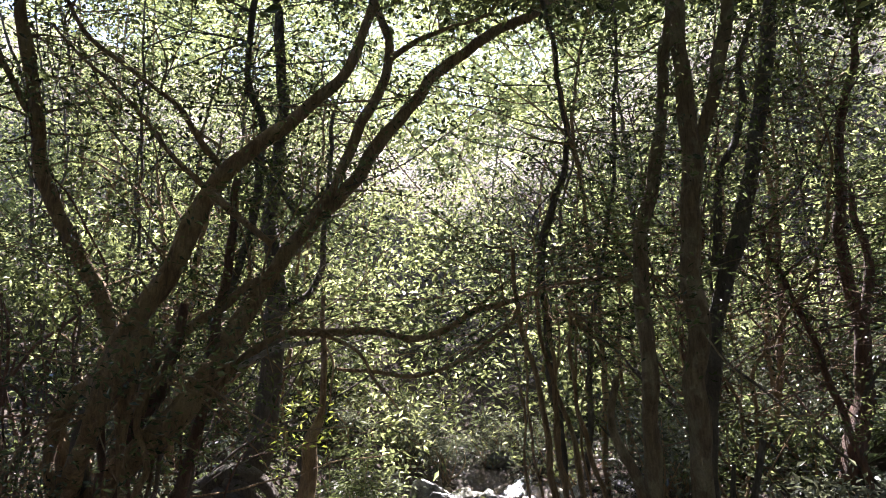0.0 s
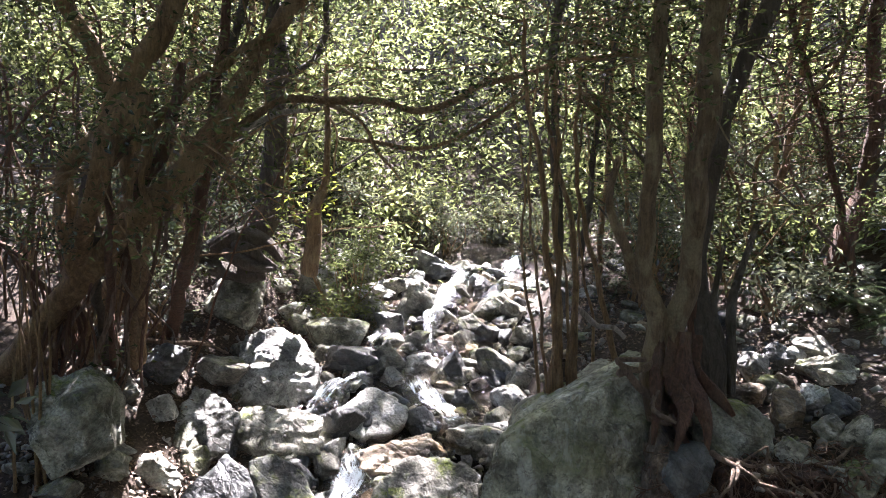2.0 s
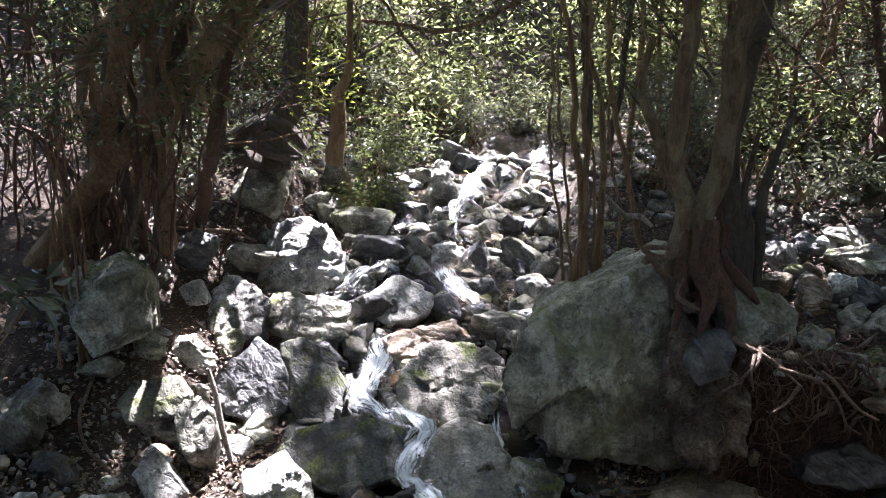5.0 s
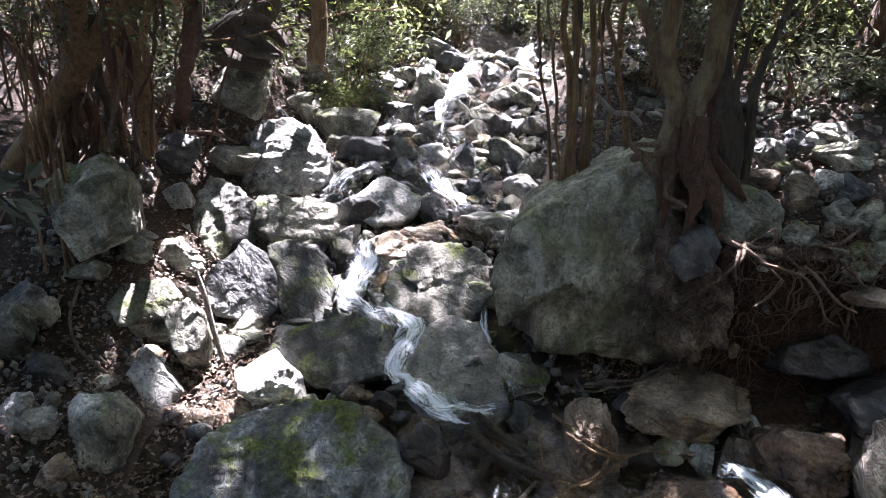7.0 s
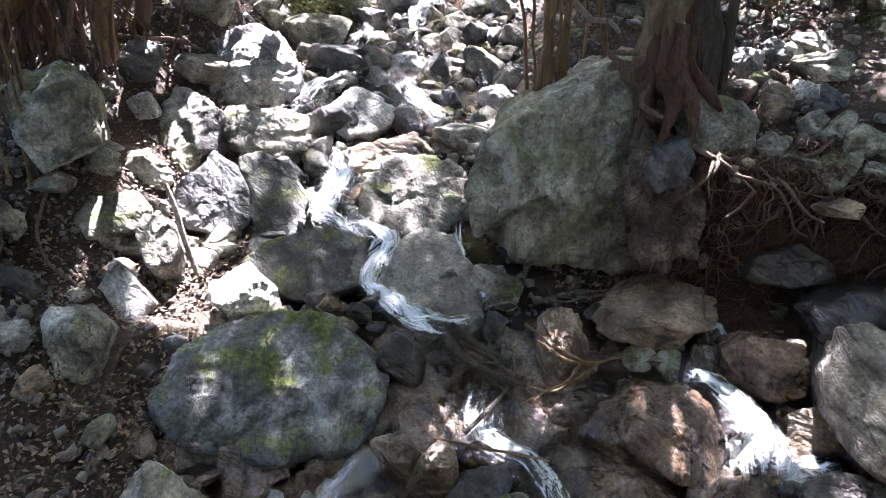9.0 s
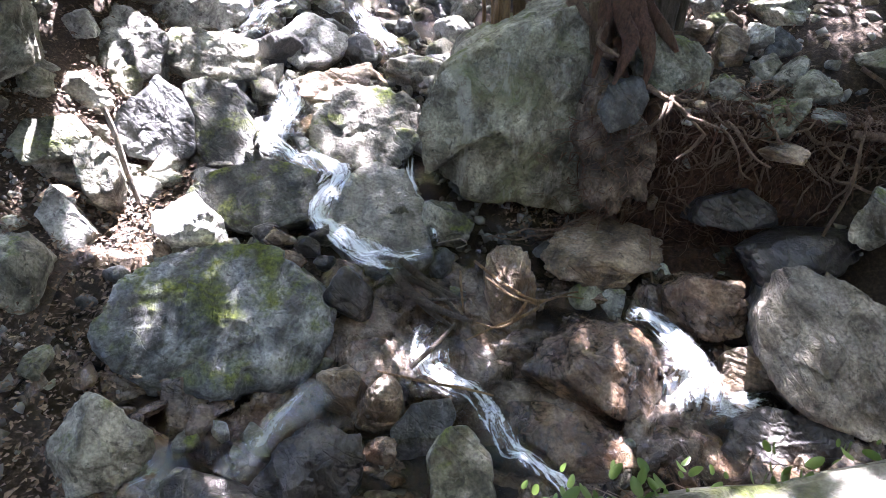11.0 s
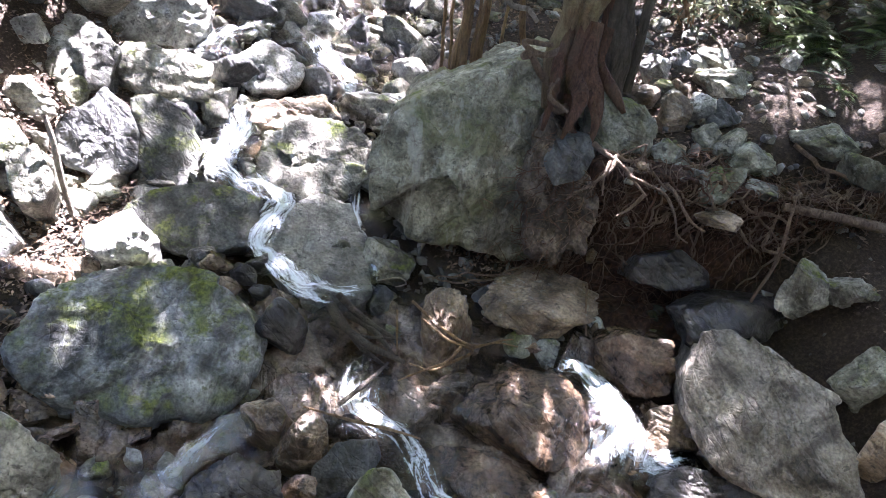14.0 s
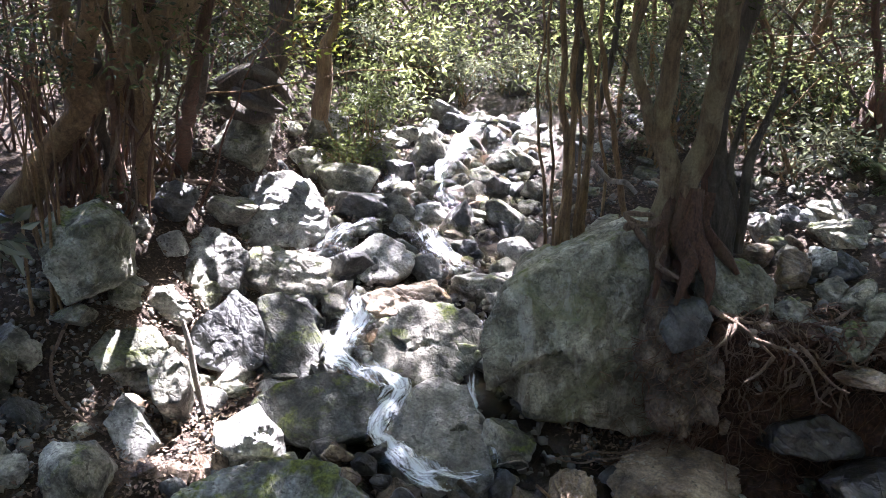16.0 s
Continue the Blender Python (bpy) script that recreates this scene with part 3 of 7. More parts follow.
# ---- ground ----
def build_ground():
    nx, ny = 240, 320
    u = np.linspace(-1, 1, nx)
    x = 9 * u + 51 * u ** 5
    v = np.linspace(0, 1, ny)
    y = -14 + 32 * v + 62 * v ** 5
    X, Y = np.meshgrid(x, y)
    Z = ground_height(X, Y)
    P = np.stack([X.ravel(), Y.ravel(), 0 * X.ravel()], 1)
    rng = np.random.default_rng(5)
    Z = Z.ravel() + 0.05 * waves(P, 1.7, rng) + 0.03 * waves(P, 5.0, rng) + 0.018 * waves(P, 12.0, rng)
    P[:, 2] = Z
    i, j = np.meshgrid(np.arange(ny - 1), np.arange(nx - 1), indexing="ij")
    f = np.stack([i * nx + j, i * nx + j + 1, (i + 1) * nx + j + 1, (i + 1) * nx + j], -1).reshape(-1, 4)
    u = P[:, 0] - course(P[:, 1])
    half = np.interp(P[:, 1], [2, 4.2, 5.2, 14], [2.9, 2.6, 1.0, 0.9])
    wet = smooth_step(-half - 0.25, -half + 0.25, -np.abs(u) + 0.25 * waves(P, 2.5, rng)) * (P[:, 1] < 14) * (Z < bed(P[:, 1]) + 0.22)
    me = mesh_from("ground", P, f, M_SOIL)
    me.attributes.new("wet", "FLOAT", "POINT").data.foreach_set("value", wet.astype(np.float32))
    ob = new("ground", me)
    tagged(ob, "brown forest soil with leaf litter and gravel", "ground", kind="structure")


build_ground()

# ---- the stream's boulders ----
# the large boulder that carries the tree, undercut at its foot
hewn("boulder", [(0.40, 5.15, 0.71), (0.36, 5.25, 1.34), (0.54, 5.35, 1.65), (1.05, 5.50, 1.92), (1.53, 5.75, 2.10), (1.92, 5.75, 2.17), (1.96, 5.35, 1.55), (1.97, 5.20, 0.93), (1.79, 5.06, 0.60), (0.88, 5.00, 0.59), (1.05, 5.30, 1.91), (1.16, 4.97, 1.14), (0.59, 5.02, 0.95), (0.96, 5.00, 1.26)], (0.1, 0.9, 0.0), "huge", "huge grey-green boulder with a tree growing on top", 4, crisp=60.0, rough=0.036)
HUGE = scene.objects["boulder"]
EARTH = hewn("boulder", [(1.67, 5.02, 1.82), (1.97, 5.00, 1.73), (2.10, 4.80, 1.38), (2.09, 4.62, 0.99), (1.70, 4.72, 0.78), (1.53, 4.92, 1.27)], (0.05, 0.7, 0.05), "earth", "brown earth-caked rock bound by fine roots", 5, 6, 24.0, 0.06)
# mossy one below the bank
hewn("boulder", [(-1.73, 3.70, 0.41), (-1.63, 3.85, 0.60), (-1.54, 4.10, 0.65), (-1.23, 4.30, 0.69), (-0.76, 4.30, 0.76), (-0.46, 4.20, 0.72), (-0.25, 4.00, 0.62), (-0.19, 3.85, 0.44), (-0.25, 3.70, 0.28), (-0.36, 3.55, 0.17), (-0.78, 3.37, 0.20), (-1.15, 3.37, 0.17), (-1.43, 3.45, 0.20), (-1.2, 3.52, -0.2), (-0.8, 3.52, -0.18), (-1.41, 3.70, -0.48), (-0.91, 3.70, -0.62)], (0.0, 0.45, -0.3), "mossy", "large blue-grey boulder with bright moss on top", 9, crisp=38.0, rough=0.036)
hewn("boulder", [(2.55, 3.70, 0.63), (2.65, 3.85, 0.88), (2.86, 3.85, 0.93), (3.22, 3.70, 0.74), (3.55, 3.45, 0.68), (3.63, 3.15, 0.47), (3.58, 3.00, 0.29), (3.11, 2.92, 0.14), (2.72, 3.10, 0.26), (2.55, 3.38, 0.36)], (0.15, 0.5, -0.35), "tan", "broad grey-brown angular boulder on the near bank", 12, crisp=45.0, rough=0.03)
hewn("boulder", [(-3.07, 5.35, 1.81), (-3.02, 5.50, 2.00), (-2.75, 5.70, 2.13), (-2.51, 5.60, 1.95), (-2.45, 5.45, 1.50), (-2.83, 5.20, 1.36), (-3.01, 5.20, 1.60), (-2.66, 5.30, 1.97), (-2.64, 5.25, 1.52)], (-0.05, 0.4, -0.1), "green", "angular grey-green boulder with thin moss below the trees", 91, 6, 60.0, 0.03)
hewn("boulder", [(-2.23, 7.75, 1.55), (-2.14, 8.05, 1.86), (-1.83, 8.20, 1.95), (-1.55, 8.15, 1.92), (-1.29, 7.90, 1.69), (-1.21, 7.65, 1.40), (-1.47, 7.48, 1.22), (-1.90, 7.48, 1.22), (-2.16, 7.58, 1.34), (-1.75, 7.72, 1.76)], (0.0, 0.4, -0.2), "pale", "pale lumpy sunlit boulder above the pool", 46, 6, 26.0, 0.045)
hewn("boulder", [(-2.45, 6.60, 1.31), (-2.45, 6.95, 1.49), (-2.32, 7.12, 1.55), (-2.02, 7.05, 1.48), (-1.84, 6.80, 1.31), (-1.85, 6.48, 1.06), (-2.21, 6.42, 1.06)], (0.0, 0.3, -0.25), "pale", "", 48, 5, 30.0, 0.05)
hewn("boulder", [(-1.96, 6.85, 1.26), (-1.86, 7.10, 1.35), (-1.41, 7.20, 1.37), (-1.13, 6.95, 1.28), (-0.99, 6.65, 1.12), (-1.09, 6.58, 1.07), (-1.65, 6.62, 1.09), (-1.91, 6.75, 1.13)], (0.0, 0.25, -0.3), "grey", "", 47, 5, 30.0, 0.05)
# this pair takes dark rock colours in place of shade on their fronts
hewn("boulder", [(-2.06, 5.65, 1.01), (-1.99, 5.78, 1.13), (-1.75, 6.02, 1.28), (-1.55, 5.95, 1.18), (-1.42, 5.76, 1.03), (-1.41, 5.58, 0.80), (-1.61, 5.50, 0.73), (-1.92, 5.52, 0.79)], (0.0, 0.35, -0.25), "dark", "grey boulder darkened for its shaded front, with a sunlit lichen-spotted top", 41, crisp=44.0, rough=0.022)
hewn("boulder", [(-1.57, 6.05, 1.18), (-1.39, 6.18, 1.23), (-1.12, 6.05, 1.11), (-0.94, 5.80, 0.92), (-0.98, 5.55, 0.71), (-1.23, 5.50, 0.68), (-1.41, 5.56, 0.81), (-1.44, 5.80, 1.04)], (0.0, 0.35, -0.25), "shademoss", "green-grey boulder darkened for its shaded front, with mossy shoulder above the cascade", 42, crisp=50.0, rough=0.016)
hewn("boulder", [(-1.41, 4.85, 0.62), (-1.31, 5.05, 0.77), (-1.11, 5.25, 0.83), (-0.70, 5.30, 0.90), (-0.43, 5.20, 0.85), (-0.37, 5.00, 0.74), (-0.48, 4.85, 0.61), (-0.91, 4.75, 0.53)], (0.0, 0.3, -0.35), "shademoss", "long slab with shade in its dark colour and a thin mossy top", 31, crisp=36.0, rough=0.022)
boulder("boulder", (-1.29, 4.75, 0.56), (0.57, 0.48, 0.54), "pale")
boulder("boulder", (-2.11, 5.39, 0.74), (0.36, 0.30, 0.48), "grey")
hewn("boulder", [(-2.36, 4.70, 0.70), (-2.27, 4.87, 0.86), (-2.20, 4.87, 0.79), (-1.95, 4.65, 0.60), (-2.01, 4.53, 0.47), (-2.13, 4.48, 0.5)], (0.02, 0.15, -0.15), "pale", "pale wedge-shaped stone standing in leaf litter", 92, 5, 60.0, 0.02)
hewn("boulder", [(-2.55, 4.20, 0.72), (-2.52, 4.32, 0.77), (-2.25, 4.37, 0.76), (-2.10, 4.25, 0.69), (-2.09, 3.95, 0.47), (-2.15, 3.83, 0.36), (-2.33, 3.83, 0.44), (-2.41, 3.95, 0.67), (-2.23, 4.00, 0.81)], (0.0, 0.25, -0.25), "grey", "blue-grey flat-topped boulder above a muddy hollow", 93, 6, 50.0, 0.025)
hewn("boulder", [(-2.68, 5.20, 1.01), (-2.59, 5.40, 1.11), (-2.30, 5.50, 1.14), (-2.13, 5.35, 1.05), (-2.18, 5.20, 0.92), (-2.54, 5.08, 0.9)], (0.0, 0.2, -0.15), "green", "low grey-green rock half buried in litter", 94, 5, 44.0, 0.03)
boulder("boulder", (-2.34, 6.08, 1.09), (0.37, 0.31, 0.35), "grey")
boulder("boulder", (-2.63, 5.77, 1.27), (0.32, 0.27, 0.29), "green")
boulder("boulder", (-3.16, 5.01, 1.12), (0.44, 0.38, 0.34), "grey")
boulder("boulder", (-3.21, 4.78, 1.01), (0.48, 0.40, 0.49), "green")
boulder("boulder", (-2.87, 4.60, 0.76), (0.33, 0.27, 0.37), "dark", crisp=24.0)
boulder("boulder", (-2.84, 4.08, 0.77), (0.29, 0.25, 0.28), "pale")
boulder("boulder", (-2.65, 4.04, 0.71), (0.26, 0.22, 0.26), "pale")
boulder("boulder", (-3.11, 5.00, 1.08), (0.35, 0.29, 0.30), "green")
boulder("boulder", (-2.44, 3.75, 0.53), (0.27, 0.23, 0.28), "brown", crisp=16.0)
boulder("boulder", (-1.77, 5.23, 0.60), (0.31, 0.27, 0.20), "pale", crisp=35.0)
hewn("boulder", [(-2.18, 5.05, 0.98), (-2.14, 5.22, 1.06), (-1.99, 5.22, 1.06), (-1.83, 5.02, 0.91), (-1.86, 4.85, 0.78), (-2.05, 4.83, 0.8)], (0.0, 0.2, -0.3), "grey", "sun-flecked grey stone behind a leaning stick", 95, 5, 44.0, 0.03)
boulder("boulder", (-1.63, 5.43, 0.64), (0.38, 0.32, 0.14), "green")
boulder("boulder", (-2.67, 7.06, 1.81), (0.60, 0.51, 0.43), "dark")
boulder("boulder", (-2.25, 7.60, 1.57), (0.59, 0.50, 0.39), "grey")
boulder("boulder", (-2.37, 8.60, 2.16), (0.73, 0.62, 0.71), "green", crisp=35.0, cuts=8, label="square grey-green rock face under an old stump")
boulder("boulder", (-2.85, 5.32, 1.27), (0.34, 0.29, 0.22), "grey")
boulder("boulder", (-2.79, 6.54, 1.65), (0.24, 0.20, 0.19), "grey")
boulder("boulder", (-2.54, 6.61, 1.50), (0.34, 0.29, 0.27), "pale")
boulder("boulder", (-1.78, 6.87, 1.03), (0.27, 0.23, 0.20), "grey")
boulder("boulder", (-0.64, 5.54, 0.64), (0.52, 0.44, 0.32), "brown")
hewn("boulder", [(-0.60, 6.00, 0.82), (-0.44, 6.28, 0.94), (-0.16, 6.48, 1.04), (0.22, 6.45, 1.10), (0.46, 6.20, 0.99), (0.47, 5.90, 0.83), (0.28, 5.65, 0.64), (-0.03, 5.60, 0.64), (-0.41, 5.72, 0.67)], (0.0, 0.2, -0.4), "grey", "broad sunlit slab with water streaming round it", 43, crisp=36.0, rough=0.045)
hewn("boulder", [(-0.74, 6.65, 0.99), (-0.62, 6.80, 1.07), (-0.23, 6.88, 1.11), (0.01, 6.82, 1.09), (-0.05, 6.60, 0.95), (-0.32, 6.50, 0.90), (-0.63, 6.45, 0.91)], (0.0, 0.2, -0.3), "brown", "", 45, 5, 30.0, 0.045)
hewn("boulder", [(-0.34, 4.88, 0.59), (-0.14, 5.38, 0.73), (0.02, 5.52, 0.79), (0.30, 5.48, 0.77), (0.43, 5.10, 0.60), (0.50, 4.58, 0.50), (0.24, 4.44, 0.47), (-0.05, 4.52, 0.50)], (0.02, 0.0, -0.6), "slab", "smooth grey slab over which the water slides", 17, crisp=50.0, rough=0.014)
boulder("boulder", (0.60, 4.94, 0.55), (0.47, 0.40, 0.38), "grey")
boulder("boulder", (-0.94, 7.17, 1.16), (0.59, 0.50, 0.44), "dark")
hewn("boulder", [(-0.97, 7.30, 1.27), (-0.84, 7.50, 1.38), (-0.62, 7.62, 1.42), (-0.34, 7.52, 1.37), (-0.23, 7.30, 1.23), (-0.35, 7.08, 1.09), (-0.69, 7.00, 1.07), (-0.92, 7.10, 1.15)], (0.0, 0.25, -0.3), "pale", "", 44, 5, 30.0, 0.045)
boulder("boulder", (-0.08, 7.40, 1.09), (0.41, 0.35, 0.37), "dark")
boulder("boulder", (0.24, 8.40, 1.39), (0.43, 0.37, 0.52), "dark", crisp=39.0, cuts=6, planes=((0, -1, 0.1, 0.75),))
boulder("boulder", (-0.11, 8.49, 1.40), (0.45, 0.38, 0.37), "pale")
boulder("boulder", (-0.52, 8.42, 1.48), (0.46, 0.39, 0.51), "grey")
boulder("boulder", (-0.99, 8.49, 1.50), (0.79, 0.67, 0.40), "dark")
boulder("boulder", (-1.19, 9.06, 1.67), (0.83, 0.71, 0.49), "green")
boulder("boulder", (-0.17, 9.10, 1.58), (0.35, 0.30, 0.33), "grey")
boulder("boulder", (-0.27, 10.01, 1.95), (0.63, 0.53, 0.68), "grey", crisp=33.0)
boulder("boulder", (-0.81, 9.82, 1.86), (0.46, 0.39, 0.47), "grey")
boulder("boulder", (-0.55, 9.48, 1.74), (0.43, 0.37, 0.37), "dark")
boulder("boulder", (0.33, 7.79, 1.20), (0.25, 0.22, 0.28), "dark")
boulder("boulder", (0.81, 8.40, 1.46), (0.58, 0.49, 0.44), "grey")
boulder("boulder", (0.87, 7.69, 1.26), (0.44, 0.37, 0.33), "pale")
boulder("boulder", (0.90, 7.16, 1.11), (0.71, 0.60, 0.25), "pale")
boulder("boulder", (0.44, 9.24, 1.56), (0.32, 0.27, 0.34), "grey")
boulder("boulder", (0.56, 9.61, 1.67), (0.42, 0.36, 0.38), "grey")
boulder("boulder", (0.73, 9.27, 1.62), (0.34, 0.29, 0.35), "dark")
boulder("boulder", (0.83, 10.19, 1.84), (0.51, 0.43, 0.37), "grey")
boulder("boulder", (0.18, 11.38, 2.21), (0.49, 0.42, 0.33), "dark")
boulder("boulder", (-0.01, 11.61, 2.32), (0.64, 0.55, 0.47), "pale")
boulder("boulder", (-1.01, 11.23, 2.24), (0.56, 0.48, 0.42), "grey")
boulder("boulder", (-0.73, 11.89, 2.39), (0.51, 0.43, 0.36), "grey")
boulder("boulder", (-1.47, 10.41, 2.18), (0.37, 0.32, 0.54), "pale")
boulder("boulder", (-1.67, 10.02, 2.13), (0.52, 0.44, 0.48), "grey")
boulder("boulder", (-1.84, 9.34, 1.92), (0.38, 0.32, 0.28), "grey")
boulder("boulder", (-1.69, 9.25, 1.77), (0.48, 0.41, 0.36), "green")
boulder("boulder", (-1.33, 9.85, 1.84), (0.36, 0.30, 0.29), "grey")
boulder("boulder", (-1.08, 10.43, 1.99), (0.39, 0.33, 0.31), "pale")
boulder("boulder", (-0.72, 10.57, 2.01), (0.44, 0.38, 0.29), "grey")
boulder("boulder", (-0.54, 10.74, 2.06), (0.37, 0.31, 0.30), "grey")
boulder("boulder", (0.74, 10.97, 2.03), (0.37, 0.32, 0.43), "dark")
boulder("boulder", (1.21, 13.18, 2.60), (0.46, 0.39, 0.37), "dark")
boulder("boulder", (-1.37, 11.12, 2.44), (0.41, 0.35, 0.34), "grey")
boulder("boulder", (1.01, 8.03, 1.38), (0.36, 0.30, 0.36), "grey")
boulder("boulder", (1.15, 9.94, 1.83), (0.39, 0.33, 0.35), "grey")
boulder("boulder", (1.22, 9.15, 1.64), (0.43, 0.37, 0.32), "grey")
boulder("boulder", (-0.07, 6.98, 0.97), (0.49, 0.42, 0.34), "brown")
boulder("boulder", (0.35, 7.01, 1.03), (0.46, 0.39, 0.34), "grey")
boulder("boulder", (-1.19, 8.12, 1.36), (0.26, 0.22, 0.23), "grey")
boulder("boulder", (-1.14, 5.94, 0.82), (0.28, 0.24, 0.37), "dark")
# near wet rocks
boulder("boulder", (-1.43, 2.89, 0.26), (0.57, 0.49, 0.66), "grey", level=6)
boulder("boulder", (-0.83, 2.66, 0.06), (0.62, 0.45, 0.36), "black", crisp=20.0)
hewn("boulder", [(-0.66, 2.74, 0.14), (-0.48, 2.92, 0.32), (-0.26, 3.02, 0.38), (-0.04, 2.98, 0.34), (0.02, 2.82, 0.2), (-0.12, 2.6, 0.02), (-0.5, 2.56, -0.02), (-0.3, 2.72, 0.26)], (0.0, 0.2, -0.3), "black", "dark wet boulder glistening beside the narrow stream", 52, 6, 26.0, 0.05)
boulder("boulder", (0.08, 3.31, 0.17), (0.34, 0.31, 0.50), "brown", level=6, crisp=14.0, cuts=6, rough=0.025, label="rounded grey-brown stone with a sunlit face")
hewn("boulder", [(0.16, 3.15, 0.15), (0.29, 3.24, 0.28), (0.53, 3.29, 0.28), (0.57, 3.22, 0.20), (0.47, 3.06, 0.03), (0.20, 3.04, 0.00)], (0.0, 0.2, -0.25), "dark", "dark smooth rock leaning on a rounded stone", 51, 5, 34.0, 0.022)
hewn("boulder", [(0.37, 2.82, 0.24), (0.47, 2.92, 0.38), (0.60, 2.94, 0.40), (0.74, 2.84, 0.26), (0.76, 2.68, 0.06), (0.40, 2.66, 0.04)], (0.0, 0.2, -0.2), "green", "small grey-green pointed rock in the stream", 53, 5, 40.0, 0.03)
boulder("boulder", (-0.12, 4.08, 0.44), (0.36, 0.30, 0.52), "black", crisp=22.0)
for px, py, pz, pw in ((-0.61, 4.55, 0.62, 0.26), (-0.43, 4.50, 0.60, 0.2), (-0.54, 4.40, 0.52, 0.24), (-0.34, 4.60, 0.62, 0.19), (-0.74, 4.62, 0.62, 0.2), (-0.3, 4.42, 0.5, 0.17)):
    boulder("boulder", (px, py, pz), (pw, pw * 0.85, pw * 0.8), "wet" if pw > 0.2 else "black", level=4, label="small wet brown stone beside the cascade")
boulder("boulder", (-0.13, 3.42, 0.17), (0.34, 0.29, 0.44), "brown")
hewn("boulder", [(0.83, 4.20, 0.54), (0.88, 4.32, 0.67), (1.01, 4.37, 0.72), (1.15, 4.32, 0.68), (1.21, 4.15, 0.47), (1.17, 3.98, 0.25), (1.01, 3.90, 0.16), (0.86, 3.98, 0.29), (0.98, 4.00, 0.58)], (0.0, 0.25, -0.15), "brown", "blocky brown stone with flaky layers and a sunlit face", 96, 6, 36.0, 0.035)
boulder("boulder", (1.76, 4.65, 0.49), (0.95, 0.81, 0.38), "brown", level=6, seed=77)
hewn("boulder", [(1.02, 3.53, 0.30), (1.24, 3.77, 0.42), (1.47, 3.84, 0.50), (1.78, 3.79, 0.48), (1.97, 3.66, 0.38), (1.95, 3.33, 0.22), (1.79, 3.14, 0.14), (1.47, 3.14, 0.30), (1.18, 3.37, 0.34), (1.37, 3.37, 0.50), (1.62, 3.35, 0.48)], (0.0, 0.25, -0.4), "wet", "wet red-stained slab between two runs of water", 81, 6, 26.0, 0.03)
hewn("boulder", [(0.80, 3.32, 0.16), (1.11, 3.36, 0.20), (1.38, 3.25, 0.19), (1.74, 3.06, 0.06), (1.53, 2.84, 0.01), (1.13, 2.78, 0.0), (0.90, 3.02, 0.03), (1.24, 2.98, 0.14)], (0.0, 0.2, -0.3), "wet", "low wet brown slab with broken faces", 82, 6, 40.0, 0.035)
hewn("boulder", [(2.14, 4.04, 0.30), (2.09, 4.05, 0.60), (2.25, 3.97, 0.75), (2.55, 3.87, 0.75), (2.65, 3.81, 0.50), (2.61, 3.74, 0.35), (2.35, 3.77, 0.32)], (0.05, 0.35, -0.15), "wet", "dark wet brown boulder above the white fall", 83, 6, 24.0, 0.035)
hewn("boulder", [(2.36, 3.44, 0.12), (2.41, 3.63, 0.34), (2.61, 3.65, 0.38), (2.77, 3.62, 0.36), (2.80, 3.43, 0.18)], (0.0, 0.2, -0.3), "brown", "orange-brown wet ledge beside the white fall", 84, 5, 30.0, 0.02)
hewn("boulder", [(2.21, 2.99, 0.08), (2.32, 3.11, 0.20), (2.55, 3.16, 0.28), (2.98, 3.06, 0.26), (3.08, 2.90, 0.13), (2.75, 2.79, 0.03), (2.31, 2.81, 0.01)], (0.0, 0.2, -0.25), "black", "black wet rock glittering in a patch of sun", 85, 6, 22.0, 0.055)
hewn("boulder", [(2.34, 4.42, 0.90), (2.41, 4.41, 1.10), (2.72, 4.48, 1.15), (2.93, 4.43, 1.05), (2.99, 4.40, 0.90), (2.69, 4.37, 0.85)], (0.0, 0.3, -0.15), "black", "black wet ledge shining under the root bank", 86, 5, 24.0, 0.03)
boulder("boulder", (3.14, 4.18, 0.78), (1.07, 0.68, 0.37), "black", crisp=18.0)
boulder("boulder", (3.77, 3.52, 0.79), (0.43, 0.36, 0.49), "green")
boulder("boulder", (3.51, 4.12, 1.12), (0.39, 0.33, 0.39), "grey")
boulder("boulder", (3.78, 4.04, 1.19), (0.36, 0.30, 0.23), "grey")
boulder("boulder", (-0.21, 2.74, 0.09), (0.31, 0.26, 0.44), "dark")
boulder("boulder", (3.75, 3.09, 0.51), (0.33, 0.28, 0.53), "brown")
boulder("boulder", (1.89, 2.79, 0.08), (0.31, 0.26, 0.35), "wet")
boulder("boulder", (1.02, 3.76, 0.18), (0.35, 0.30, 0.25), "wet")
boulder("boulder", (0.42, 4.28, 0.26), (0.41, 0.35, 0.32), "wet")
# stones on the right bank
hewn("boulder", [(1.64, 4.87, 1.54), (1.70, 4.92, 1.72), (1.94, 4.92, 1.78), (2.01, 4.87, 1.65), (1.91, 4.78, 1.48), (1.72, 4.75, 1.41), (1.77, 4.72, 1.63)], (0.02, 0.25, -0.03), "dark", "smooth dark slate-grey stone caught under the tree", 87, 5, 22.0, 0.012)
hewn("boulder", [(1.93, 5.05, 1.74), (1.95, 5.12, 1.92), (2.12, 5.2, 2.02), (2.42, 5.15, 2.0), (2.52, 5.05, 1.86), (2.48, 4.97, 1.66), (2.10, 4.93, 1.64)], (0.03, 0.35, -0.05), "green", "blocky grey-green rock on the root bank", 88, 5, 40.0, 0.025)
